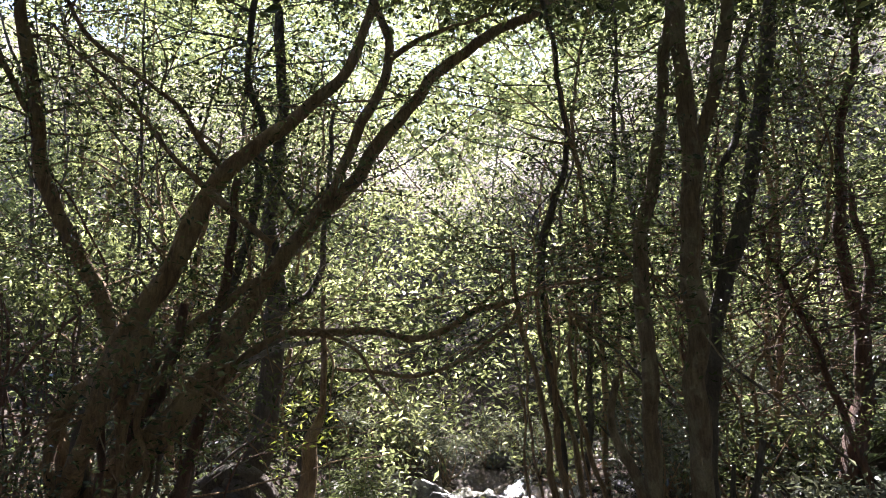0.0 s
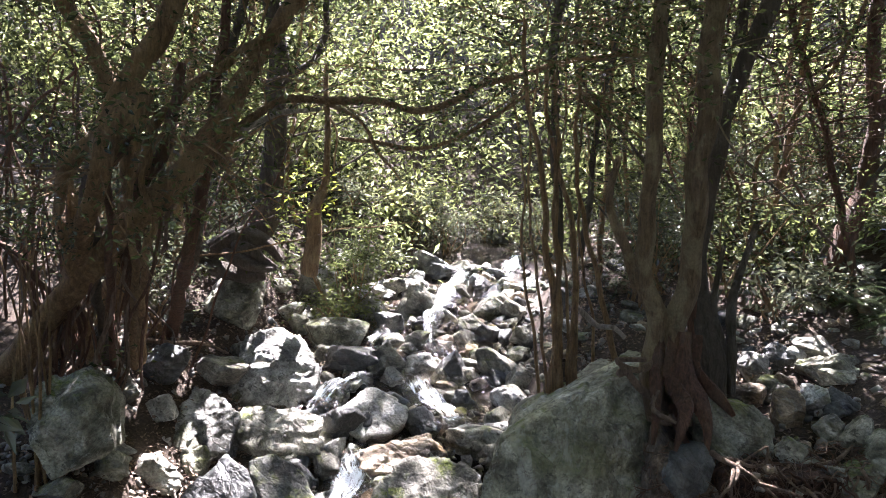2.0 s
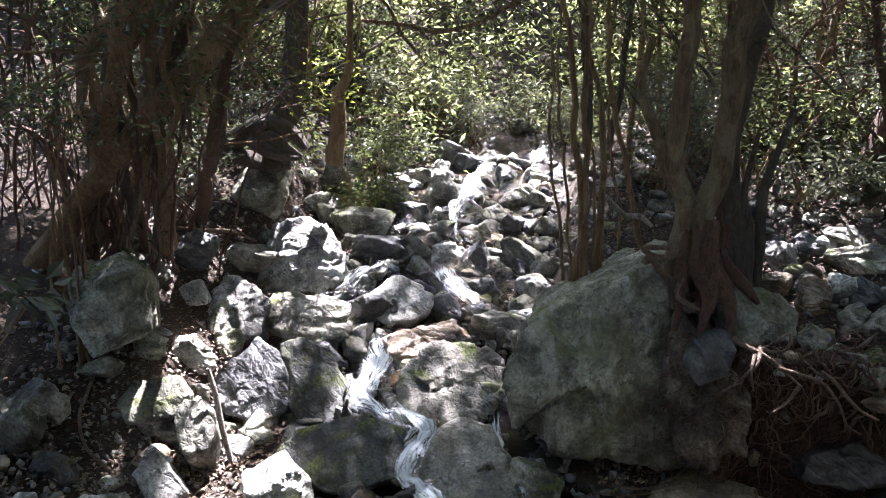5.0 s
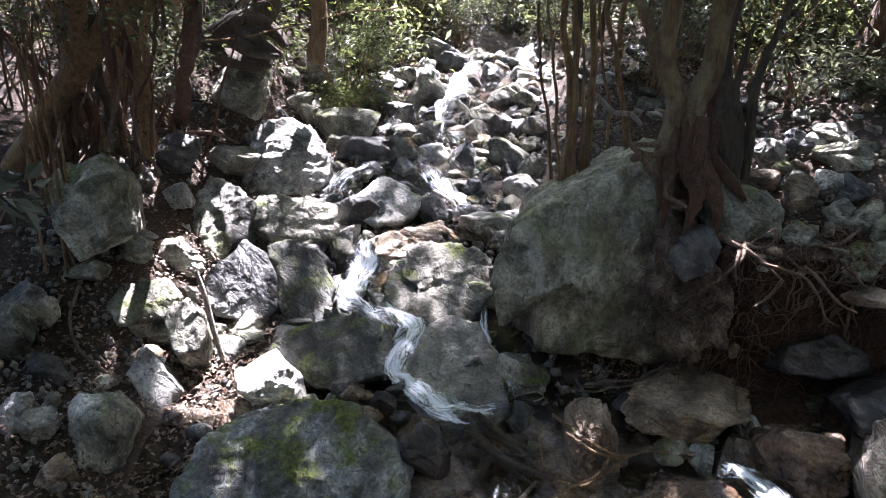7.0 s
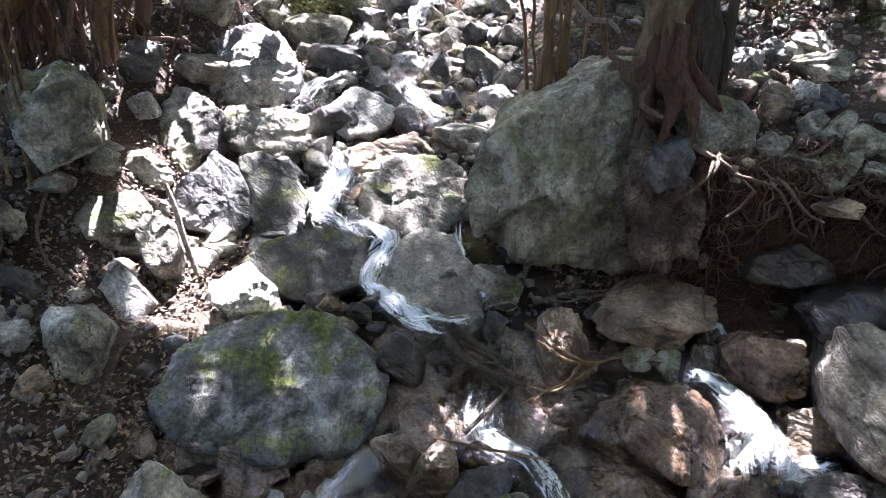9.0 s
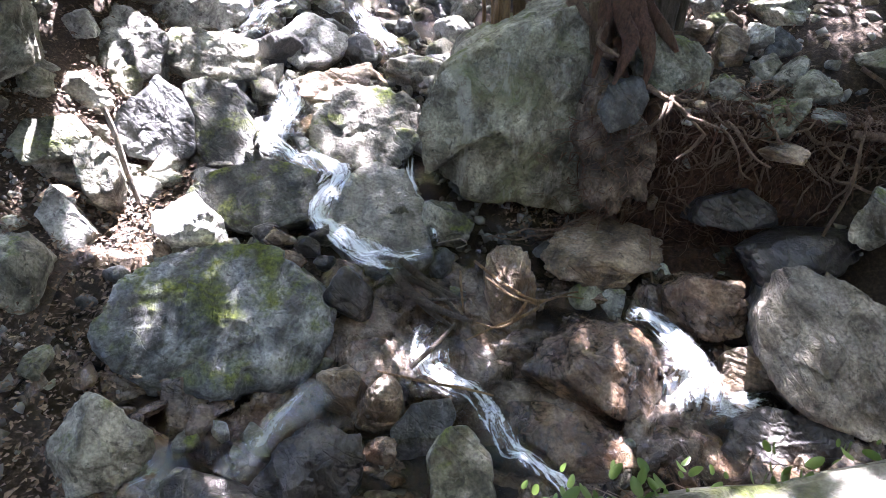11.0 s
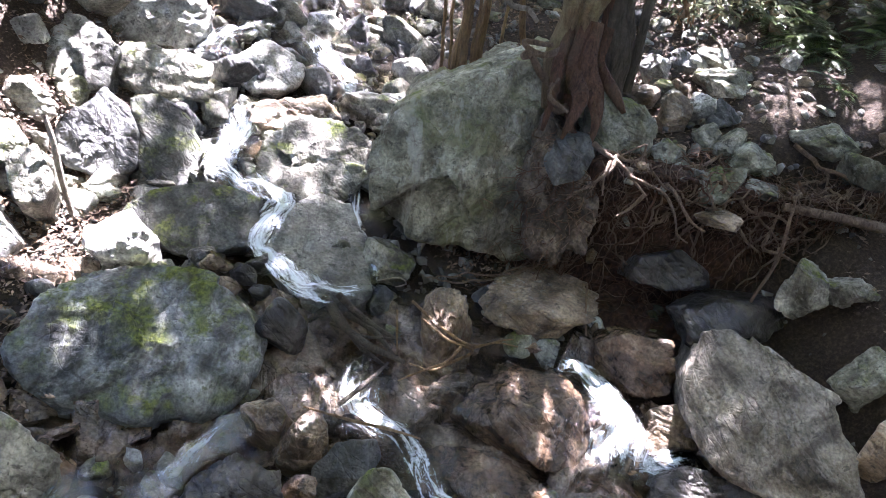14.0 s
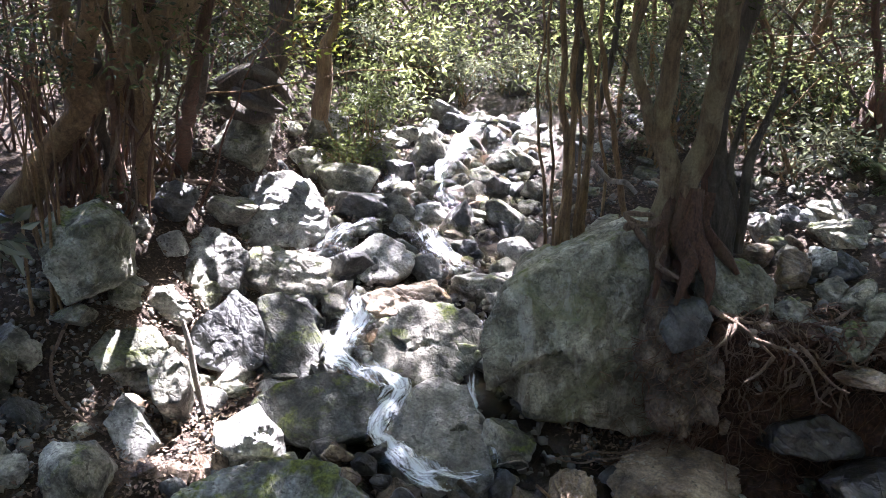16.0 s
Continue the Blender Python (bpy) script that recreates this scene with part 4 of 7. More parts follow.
hewn("boulder", [(2.43, 4.80, 1.55), (2.52, 4.84, 1.64), (2.74, 4.86, 1.70), (2.76, 4.76, 1.60), (2.62, 4.68, 1.51)], (0.0, 0.22, -0.04), "green", "thin wedge of grey-green rock among roots", 89, 5, 44.0, 0.02)
boulder("boulder", (2.61, 4.96, 1.69), (0.30, 0.25, 0.26), "grey")
boulder("boulder", (2.75, 5.38, 1.87), (0.24, 0.20, 0.38), "brown")
boulder("boulder", (3.01, 5.48, 1.92), (0.31, 0.26, 0.28), "pale")
boulder("boulder", (2.80, 6.11, 2.03), (0.28, 0.24, 0.28), "pale")
boulder("boulder", (2.92, 4.66, 1.63), (0.39, 0.33, 0.30), "green")
boulder("boulder", (3.16, 5.40, 1.92), (0.31, 0.26, 0.26), "dark")
boulder("boulder", (2.94, 5.15, 1.81), (0.25, 0.21, 0.23), "grey")
boulder("boulder", (3.12, 5.06, 1.82), (0.29, 0.25, 0.27), "grey")
boulder("boulder", (3.39, 6.23, 2.16), (0.39, 0.33, 0.25), "grey")
boulder("boulder", (3.05, 6.21, 2.10), (0.30, 0.25, 0.27), "dark")
boulder("boulder", (3.37, 5.77, 2.03), (0.37, 0.31, 0.18), "green")
boulder("boulder", (2.60, 5.72, 1.89), (0.32, 0.27, 0.23), "brown")
boulder("boulder", (3.25, 4.86, 1.76), (0.44, 0.37, 0.26), "green")
boulder("boulder", (3.24, 4.60, 1.62), (0.38, 0.32, 0.17), "grey")
boulder("boulder", (2.83, 4.72, 1.62), (0.32, 0.27, 0.20), "grey")
boulder("boulder", (3.85, 5.03, 1.94), (0.47, 0.40, 0.29), "green")
boulder("boulder", (4.03, 4.68, 1.84), (0.41, 0.35, 0.31), "green")
boulder("boulder", (2.88, 4.45, 1.44), (0.36, 0.31, 0.13), "brown")
boulder("boulder", (3.31, 5.87, 2.07), (0.43, 0.36, 0.28), "green")

def bank_at(x, v):
    """Place on the undercut bank: x along it, v from its foot (0) to its rim (1)."""
    x, v = np.asarray(x, float), np.asarray(v, float)
    foot = 4.2 + 0.25 * smooth_step(-2.6, -1.6, -x) - 0.1 * np.sin(x * 2.1)
    high = np.asarray(ground_height(x, foot + 0.8)) + 0.04
    y = foot + np.interp(v, [0, 0.3, 0.6, 0.78, 1.0], [0.0, 0.42, 0.5, 0.4, 0.85])
    return np.stack([x, y, 0.42 + (high - 0.42) * np.interp(v, [0, 0.3, 0.6, 0.78, 1.0], [0.0, 0.1, 0.62, 0.93, 1.0])], -1)


def earth_bank():
    """Dark crumbling soil of the undercut bank, full of clods."""
    r = np.random.default_rng(29)
    nx, ny = 260, 130
    X, V = np.meshgrid(np.linspace(1.5, 5.6, nx), np.linspace(0, 1, ny))
    x, v = X.ravel(), V.ravel()
    Q = bank_at(x, v)
    lump = 0.05 * waves(Q, 5.0, r) + 0.05 * np.abs(waves(Q, 11.0, r)) + 0.03 * np.abs(waves(Q, 24.0, r)) + 0.012 * waves(Q, 60.0, r, 9)
    Q[:, 1] -= lump
    Q[:, 2] += 0.5 * lump + 0.02 * waves(Q, 30.0, r, 9)
    rim = np.minimum(v * 6, np.minimum((x - 1.5) * 3, (1 - v) * 8))
    Q[:, 2] -= 0.2 * (1 - np.clip(rim, 0, 1))
    i, j = np.meshgrid(np.arange(ny - 1), np.arange(nx - 1), indexing="ij")
    f = np.stack([i * nx + j, i * nx + j + 1, (i + 1) * nx + j + 1, (i + 1) * nx + j], -1).reshape(-1, 4)
    tagged(new("earth_bank", mesh_from("earth_bank", Q, f, M_LOAM)), "dark crumbling soil bank under hanging roots", "bank", kind="structure")


earth_bank()


# ---- water ----
def flow(name, pts, widths, seed, label, lift=0.03, calm=0.0, mat=M_FOAM):
    """A run of broken water along pts, of the widths given."""
    c, w = spline(pts, widths, 0.05)
    rng = np.random.default_rng(seed)
    tan = np.gradient(c, axis=0)
    side = np.stack([-tan[:, 1], tan[:, 0], 0 * tan[:, 0]], 1)
    flat = np.linalg.norm(side, axis=1)[:, None]
    side = np.where(flat > 0.004, side / (flat + 1e-9), [[1, 0, 0]])
    k = 15
    a = np.linspace(-1, 1, k)
    edge_at = np.repeat(c, k, 0) + np.tile(np.sign(a)[:, None] * [[3.0, 0, 0]], (len(c), 1))
    ww = w[:, None] * (1 + (0.4 * waves(edge_at, 5.0, rng) + 0.35 * waves(edge_at, 13.0, rng)).reshape(len(c), k) * np.abs(a)[None])
    P = c[:, None] + side[:, None] * (ww * a[None] / 2)[..., None]
    P[..., 2] += lift - 0.09 * np.abs(a[None]) ** 2 * np.minimum(1, w[:, None] * 2)
    P = P.reshape(-1, 3)
    P += 0.02 * np.stack([waves(P, 9.0, rng), waves(P, 11.0, rng), 1.3 * waves(P, 14.0, rng) + 1.2 * waves(P, 30.0, rng) + 0.8 * waves(P, 55.0, rng)], 1)
    i, j = np.meshgrid(np.arange(len(c) - 1), np.arange(k - 1), indexing="ij")
    f = np.stack([i * k + j, (i + 1) * k + j, (i + 1) * k + j + 1, i * k + j + 1], -1).reshape(-1, 4)
    me = mesh_from(name, P, f, mat)
    ends = np.minimum(np.arange(len(c)), np.arange(len(c))[::-1]) / 5.0
    e = np.maximum(np.abs(a)[None] ** 1.7 + 0 * w[:, None], 1 - np.minimum(ends, 1)[:, None]) + calm
    run = np.stack([(ww * a[None] / 2), np.repeat(np.arange(len(c))[:, None] * 0.05, k, 1), np.full((len(c), k), float(seed))], -1)
    me.attributes.new("run", "FLOAT_VECTOR", "POINT").data.foreach_set("vector", run.reshape(-1).astype(np.float32))
    me.attributes.new("edge", "FLOAT", "POINT").data.foreach_set("value", e.ravel().astype(np.float32))
    tagged(new(name, me), label, "water", kind="structure")


def build_pool():
    nx, ny = 60, 220
    y = np.linspace(1.2, 11.6, ny)
    u = np.linspace(-1, 1, nx)
    Y = np.repeat(y[:, None], nx, 1)
    half = np.interp(y, [1, 3.5, 4.6, 6, 14], [2.6, 2.2, 1.0, 0.8, 0.7])
    Xp = course(Y) + u[None] * half[:, None]
    step = np.floor((Y - 3.3) / 0.7) * 0.7 + 3.3
    frac = smooth_step(0.55, 1.0, (Y - step) / 0.7)
    Z = np.where(Y < 3.3, 0.12 + 0.06 * (Y - 3.3), bed(step + 0.7 * frac) + 0.07)
    P = np.stack([Xp.ravel(), Y.ravel(), Z.ravel()], 1)
    rng = np.random.default_rng(8)
    P[:, 2] += 0.008 * waves(P, 9.0, rng)
    i, j = np.meshgrid(np.arange(ny - 1), np.arange(nx - 1), indexing="ij")
    f = np.stack([i * nx + j, i * nx + j + 1, (i + 1) * nx + j + 1, (i + 1) * nx + j], -1).reshape(-1, 4)
    tagged(new("water", mesh_from("water", P, f, M_POOL)), "clear shallow stream water over dark stones", "water", kind="structure")


build_pool()


def stream_bed():
    """Broken wet bedrock over which the near water runs."""
    r = np.random.default_rng(19)
    nx, ny = 330, 180
    X, Y = np.meshgrid(np.linspace(-2.6, 3.5, nx), np.linspace(2.0, 4.85, ny))
    P = np.stack([X.ravel(), Y.ravel(), 0 * X.ravel()], 1)
    W = P + 0.09 * np.stack([waves(P, 4.0, r), waves(P, 4.0, r), 0 * P[:, 0]], 1)
    z = np.minimum(np.asarray(ground_height(P[:, 0], P[:, 1])), 0.16 + 0.16 * (P[:, 1] - 3.3) + 0.12 * np.maximum(-1.4 - P[:, 0], 0))
    for count, up, tilt in ((60, 0.075, 0.28), (330, 0.035, 0.3)):
        c = np.stack([r.uniform(-2.8, 3.7, count), r.uniform(1.8, 5.0, count)], 1)
        d = (W[:, None, 0] - c[None, :, 0]) ** 2 + 1.8 * (W[:, None, 1] - c[None, :, 1]) ** 2
        k = np.argmin(d, 1)
        t = r.normal(size=(count, 2)) * tilt
        z = z + r.uniform(-up, up, count)[k] + np.clip(((P[:, :2] - c[k]) * t[k]).sum(1), -0.06, 0.06)
    z = z + 0.05 + 0.02 * waves(P, 7.0, r) - 0.014 * np.abs(waves(P, 16.0, r)) + 0.006 * waves(P, 40.0, r)
    rim = np.minimum.reduce([P[:, 0] + 2.6, 3.5 - P[:, 0], 4.85 - P[:, 1]])
    P[:, 2] = z - 0.3 * (1 - smooth_step(0.0, 0.35, rim))
    i, j = np.meshgrid(np.arange(ny - 1), np.arange(nx - 1), indexing="ij")
    f = np.stack([i * nx + j, i * nx + j + 1, (i + 1) * nx + j + 1, (i + 1) * nx + j], -1).reshape(-1, 4)
    tagged(new("stream_bed", mesh_from("stream_bed", P, f, M_BED)), "broken brown bedrock glistening under shallow water", "bedrock", kind="structure")


stream_bed()
flow("water_run", [(1.50, 12.42, 2.44), (1.31, 11.85, 2.29), (1.10, 11.37, 2.14)], [0.3, 0.42, 0.3], 1, "white water tumbling down the head of the stream", calm=0.12)
flow("water_run", [(1.57, 11.17, 2.17), (1.44, 10.62, 2.03)], [0.2, 0.2], 13, "white water tumbling down the head of the stream", calm=0.1)
flow("water_run", [(0.45, 11.44, 2.25), (0.33, 10.90, 2.10), (0.18, 10.39, 1.97), (-0.02, 9.70, 1.80), (-0.05, 9.19, 1.65), (-0.08, 8.85, 1.53)], [0.35, 0.45, 0.4, 0.3, 0.25, 0.2], 2, "white water falling between grey stones", calm=0.14)
flow("water_run", [(-0.60, 9.22, 1.73), (-0.72, 8.95, 1.66), (-0.78, 8.75, 1.56)], [0.2, 0.25, 0.2], 3, "small spill of water between stones", calm=0.1)
flow("water_run", [(-0.24, 8.36, 1.43), (-0.13, 7.97, 1.30), (0.12, 7.63, 1.20), (0.39, 7.21, 1.11)], [0.35, 0.5, 0.65, 0.55], 4, "bright broken water beside the stones", calm=0.2)
flow("water_run", [(-0.67, 8.17, 1.44), (-0.97, 7.94, 1.39), (-1.18, 7.68, 1.33), (-1.30, 7.37, 1.23)], [0.4, 0.55, 0.55, 0.35], 5, "bright shallow water glittering in the sun", calm=0.2)
flow("water_run", [(-0.73, 6.72, 1.10), (-0.77, 6.40, 1.03), (-0.71, 6.21, 0.97), (-0.79, 5.93, 0.92), (-0.80, 5.72, 0.86), (-0.60, 5.58, 0.77), (-0.37, 5.34, 0.67)], [0.2, 0.26, 0.4, 0.52, 0.52, 0.4, 0.34], 6, "white cascade over the middle stones", calm=0.06)
flow("water_run", [(-0.62, 5.72, 0.83), (-0.42, 5.50, 0.80), (-0.24, 5.27, 0.81), (-0.33, 4.97, 0.72), (-0.37, 4.77, 0.68), (-0.24, 4.60, 0.66), (-0.10, 4.46, 0.62), (0.03, 4.35, 0.59), (0.29, 4.28, 0.59)], [0.38, 0.38, 0.34, 0.26, 0.24, 0.28, 0.34, 0.38, 0.3], 7, "white cascade dropping beside the smooth slab", calm=0.0)
flow("water_run", [(0.33, 5.63, 0.80), (0.35, 5.44, 0.70), (0.38, 5.15, 0.60), (0.49, 4.73, 0.50), (0.52, 4.59, 0.46)], [0.1, 0.12, 0.12, 0.14, 0.16], 16, "thin trickle beside the smooth slab", lift=0.05)
flow("water_run", [(-0.07, 4.67, 0.56), (0.10, 4.52, 0.50), (0.31, 4.54, 0.48), (0.55, 4.57, 0.46)], [0.16, 0.2, 0.2, 0.14], 17, "foam gathering at the foot of the smooth slab", lift=0.05)
flow("water_run", [(1.74, 4.02, 0.46), (1.89, 3.86, 0.46), (2.05, 3.76, 0.43), (2.13, 3.59, 0.38), (2.19, 3.45, 0.30), (2.13, 3.32, 0.23), (2.08, 3.12, 0.17)], [0.24, 0.24, 0.28, 0.38, 0.52, 0.66, 0.62], 9, "white fall spreading over brown rock", calm=0.02)
flow("water_run", [(2.07, 3.28, 0.19), (2.39, 3.29, 0.17), (2.72, 3.35, 0.18)], [0.34, 0.32, 0.22], 15, "foaming pool below the brown rock", calm=0.08)
flow("water_run", [(0.46, 3.92, 0.35), (0.39, 3.70, 0.31), (0.43, 3.53, 0.26), (0.60, 3.43, 0.23), (0.76, 3.28, 0.19), (0.87, 3.02, 0.15), (1.08, 2.73, 0.13), (1.23, 2.45, 0.10)], [0.3, 0.45, 0.5, 0.4, 0.3, 0.3, 0.3, 0.26], 10, "run of broken water among wet rocks", calm=0.22)
flow("water_run", [(-0.28, 3.38, 0.27), (-0.43, 3.15, 0.24), (-0.60, 2.91, 0.23), (-0.72, 2.73, 0.19)], [0.24, 0.28, 0.26, 0.22], 11, "narrow stream of water below the mossy boulder", lift=0.06, mat=M_MILKY)
flow("water_run", [(-1.01, 2.99, 0.14), (-1.13, 2.90, 0.14), (-1.32, 2.72, 0.15), (-1.50, 2.64, 0.19)], [0.2, 0.26, 0.3, 0.3], 12, "narrow stream of water below the mossy boulder", lift=0.06, mat=M_MILKY)

# ---- trees ----
def canopy():
    """Clump centres of the leaf roof: thin over the stream, closed over the banks."""
    r = np.random.default_rng(70)
    n = 10000
    p = np.stack([r.uniform(-10, 10, n), r.uniform(-9, 18, n), r.uniform(6.2, 9.6, n)], 1)
    p[:, 2] = np.maximum(p[:, 2], np.where(p[:, 0] < 0.5, 4.2, 3.6) + 0.61 * np.minimum(p[:, 1], 15) + r.uniform(0, 2.2, n))
    way = np.array(SUN_WAY)
    foot = p - way * ((p[:, 2] - 1.0) / way[2])[:, None]      # where the clump's shadow falls
    fx, fy = foot[:, 0], foot[:, 1]
    u = fx - course(fy)
    want = np.full(n, 1.0)
    want[(np.abs(u) < 4.0) & (fy > 8.5) & (fy < 14)] = 0.42
    want[(u > -2.4) & (u < 0.75) & (fy > 4.5) & (fy < 11.5)] = 0.8
    want[(u > 2.3) & (u < 4.4) & (fy > 5.3) & (fy < 7.2)] = 0.8
    want[(u >= 4.4) & (fy > 5)] = 0.42
    want[(u >= 4.0) & (fy > 5) & (fy < 9.5)] = 0.42
    want[fy > 9.5] = 0.3
    want[(u > -4.0) & (u <= -2.4) & (fy > 4.0) & (fy < 9)] = 0.42
    want[(u <= -2.4) & (fy > 7)] = 0.3
    want[(u <= -2.4) & (fy > 6) & (fy < 10.5)] = 0.4
    want[(fy < 4.5) & (fy > 2.2) & (u > -3) & (u < 3)] = 0.9
    want[(fx > -0.35) & (fx < 0.8) & (fy > 4.1) & (fy < 5.2)] = 1.0
    want[(fx > 0.3) & (fx < 2.4) & (fy > 3.9) & (fy < 6.6) & ~((fx < 0.7) & (fy > 5.6))] = 1.0
    want[(fx > 1.6) & (fy > 3.6) & (fy < 5.5)] = 1.0
    want[(fx < -1.5) & (fy < 4.2)] = 0.8
    want[(fx > -2.1) & (fx < -0.1) & (fy > 2.9) & (fy < 4.6)] = 1.0
    want[(fx < 0.0) & (fy < 3.3)] = 1.0
    want[(fx > -1.15) & (fx < -0.25) & (fy > 4.95) & (fy < 5.6)] = 1.0
    want[(fx > 2.5) & (fx < 4.2) & (fy > 3.0) & (fy < 4.6)] = 1.0
    # gaps that let single sun flecks through
    for hx, hy, hr in ((3.5, 6.3, 0.6), (2.9, 6.7, 0.5), (4.0, 5.9, 0.45), (-2.7, 6.4, 0.5), (-2.2, 5.7, 0.45)):
        want[np.hypot(fx - hx, fy - hy) < hr] = 0.0
    patch = 0.5 + 0.27 * waves(foot * [1, 1, 0], 2.2, r) + 0.24 * waves(foot * [1, 1, 0], 7.0, r)
    deep = p[(want == 1.0) & (np.abs(fx) < 4.5) & (fy > 2) & (fy < 7)]
    return np.vstack([p[(patch < want) | (want == 1.0)], deep + r.normal(size=deep.shape) * [0.12, 0.12, 0.3]])


def clear_of_sun(p, seed):
    """Drops most points that would shade the sunlit strip of the bed."""
    p = np.asarray(p)
    way = np.array(SUN_WAY)
    foot = p - way * ((p[:, 2] - 1.0) / way[2])[:, None]
    u = foot[:, 0] - course(foot[:, 1])
    strip = (u > -2.5) & (u < 0.8) & (foot[:, 1] > 4.3) & (foot[:, 1] < 9.5)
    strip |= (foot[:, 0] > 2.4) & (foot[:, 0] < 4.4) & (foot[:, 1] > 5.3) & (foot[:, 1] < 7.2)
    return p[~strip | (np.random.default_rng(seed).uniform(0, 1, len(p)) < 0.12)]


CANOPY = canopy()
ROOFS = [(-2.6, 6.5), (0.6, 9.2), (-4.2, 6.5), (-2.0, 7.6), (-2.4, 9.6), (2.4, 5.6), (1.4, 6.6), (5.2, 8.2), (4.4, 8.8), (4.6, 7.4), (1.2, 8.0)]
NEAREST = np.argmin(((CANOPY[:, None, :2] - np.array(ROOFS)[None]) ** 2).sum(2), 1)


def canopy_of(x, y, z):
    """The share of the leaf roof that belongs to the tree whose top is near x, y."""
    return CANOPY[NEAREST == ROOFS.index((x, y))], 34, 0.25, 0.13


def tree(label, runs, crown=None, mat=M_BARK, seed=1, category="tree", group="trees by the stream", sides=14, leaf=M_LEAF, twigs=True):
    """runs: the trunk and limbs as (name, points, radii[, material]); crown: (clump centres, leaves a clump, spread, leaf length)."""
    base = runs[0][1][0]
    t = thing("tree" if category == "tree" else "sapling", base, label, category, group)
    for i, (name, pts, radii, *other) in enumerate(runs):
        radii = [v * (0.8 if category == "tree" else 0.9) for v in radii]
        part(name, tube(name, pts, radii, other[0] if other else mat, sides if radii[0] > 0.05 else 8, 0.36 if name == "root" else 0.16, 0.024 if name == "root" else 0.014, seed * 20 + i), t)
    if crown is not None and category == "tree" and leaf is M_LEAF and len(crown[0]) > 20:
        q = np.vstack([spline(p[1], p[2], 0.15)[0] for p in runs])
        q = q[q[:, 2] > (4.3 if seed in (8, 9) else 3.5)]
        r = np.random.default_rng(seed + 50)
        if len(q):
            c = q[r.integers(0, len(q), 165)] + r.normal(size=(165, 3)) * [0.65, 0.6, 0.5]
            c = clear_of_sun(c, seed)
            twigs_to = []
            for e in c[:85]:
                near = q[np.argmin(((q - e) ** 2).sum(1) + r.uniform(0, 0.15, len(q)))]
                mid = near * 0.5 + e * 0.5 + r.normal(size=3) * 0.08
                w = r.uniform(0.004, 0.011)
                twigs_to.append(([near, mid, e, e + (e - near) * 0.3 + r.normal(size=3) * 0.1], [w, w * 0.8, w * 0.6, w * 0.3]))
            tagged(part("branchwork", tubes("branchwork", twigs_to, mat, 5, seed, step=0.12, wander=0.012), t), kind="stuff")
            part("spray", leaf_mesh("spray", clumps(c, 34, 0.17, seed + 51), 0.058, leaf, seed + 52), t)
    if crown is not None:
        centres, per, spread, size = crown
        if category == "sapling":
            centres = clear_of_sun(centres, seed)
        part("crown", leaf_mesh("crown", clumps(centres, per, spread, seed), size, leaf, seed, 0.5 if size > 0.1 else 0.36), t)
    return t


rng = np.random.default_rng(3)
tree("old leaning tree with thick moss-stained brown trunk", [
    ("trunk", [(-3.67, 6.99, 1.90)] + [(-2.46, 5.25, 3.47), (-2.32, 5.30, 4.14), (-2.00, 5.40, 4.65), (-1.80, 5.50, 5.25), (-1.61, 5.60, 5.61), (-1.29, 5.80, 5.97), (-0.79, 6.10, 6.57), (-0.49, 6.40, 7.35), (-0.20, 6.80, 8.64)], [0.09, 0.085, 0.1, 0.1, 0.095, 0.085, 0.08, 0.07, 0.06, 0.05]),
    ("limb", [(-1.63, 5.60, 5.61), (-1.97, 5.40, 6.08), (-2.45, 5.20, 6.48), (-2.69, 5.10, 6.77), (-2.97, 5.00, 7.21)], [0.04, 0.03, 0.025, 0.02, 0.015]),
    ("limb", [(-1.71, 5.50, 5.39), (-1.46, 5.40, 5.17), (-1.17, 5.30, 4.91)], [0.05, 0.035, 0.03]),
    ("limb", [(-1.76, 5.50, 5.44), (-2.19, 5.40, 5.94), (-2.63, 5.30, 6.44), (-2.91, 5.20, 6.74)], [0.03, 0.02, 0.018, 0.012]),
    ("burl", [(-2.42, 5.32, 3.72), (-2.33, 5.31, 3.9), (-2.22, 5.32, 4.06), (-2.1, 5.38, 4.25)], [0.1, 0.17, 0.18, 0.11]),
    ("hollow_stem", [(-3.2, 6.7, 1.9), (-2.82, 5.60, 3.07), (-2.84, 5.50, 3.40), (-2.73, 5.40, 3.70), (-2.52, 5.30, 3.88), (-2.25, 5.30, 4.00)], [0.05, 0.05, 0.055, 0.065, 0.075, 0.05]),
    ("hollow_stem", [(-2.95, 6.6, 1.9), (-2.47, 5.50, 3.08), (-2.40, 5.40, 3.36), (-2.39, 5.35, 3.61), (-2.30, 5.30, 3.82), (-2.17, 5.30, 3.96)], [0.035, 0.035, 0.035, 0.045, 0.055, 0.04], M_BARK_RED),
    ("hollow_stem", [(-2.75, 6.6, 1.9), (-2.27, 5.50, 3.08), (-2.25, 5.40, 3.36), (-2.23, 5.35, 3.66), (-2.17, 5.30, 3.90)], [0.05, 0.035, 0.035, 0.045, 0.05]),
    ("hollow_stem", [(-3.1, 6.8, 1.9), (-2.70, 5.75, 3.06), (-2.68, 5.66, 3.31), (-2.67, 5.64, 3.57), (-2.42, 5.45, 3.87)], [0.05, 0.06, 0.07, 0.07, 0.06], M_BARK_DARK),
    ("limb", [(-2.6, 6.4, 2.0), (-2.17, 5.45, 3.08), (-2.09, 5.40, 3.28), (-2.14, 5.35, 3.57), (-2.03, 5.30, 3.86), (-1.91, 5.30, 3.96)], [0.05, 0.04, 0.035, 0.03, 0.025, 0.015]),
], canopy_of(-2.6, 6.5, 7.0), M_BARK, 1)
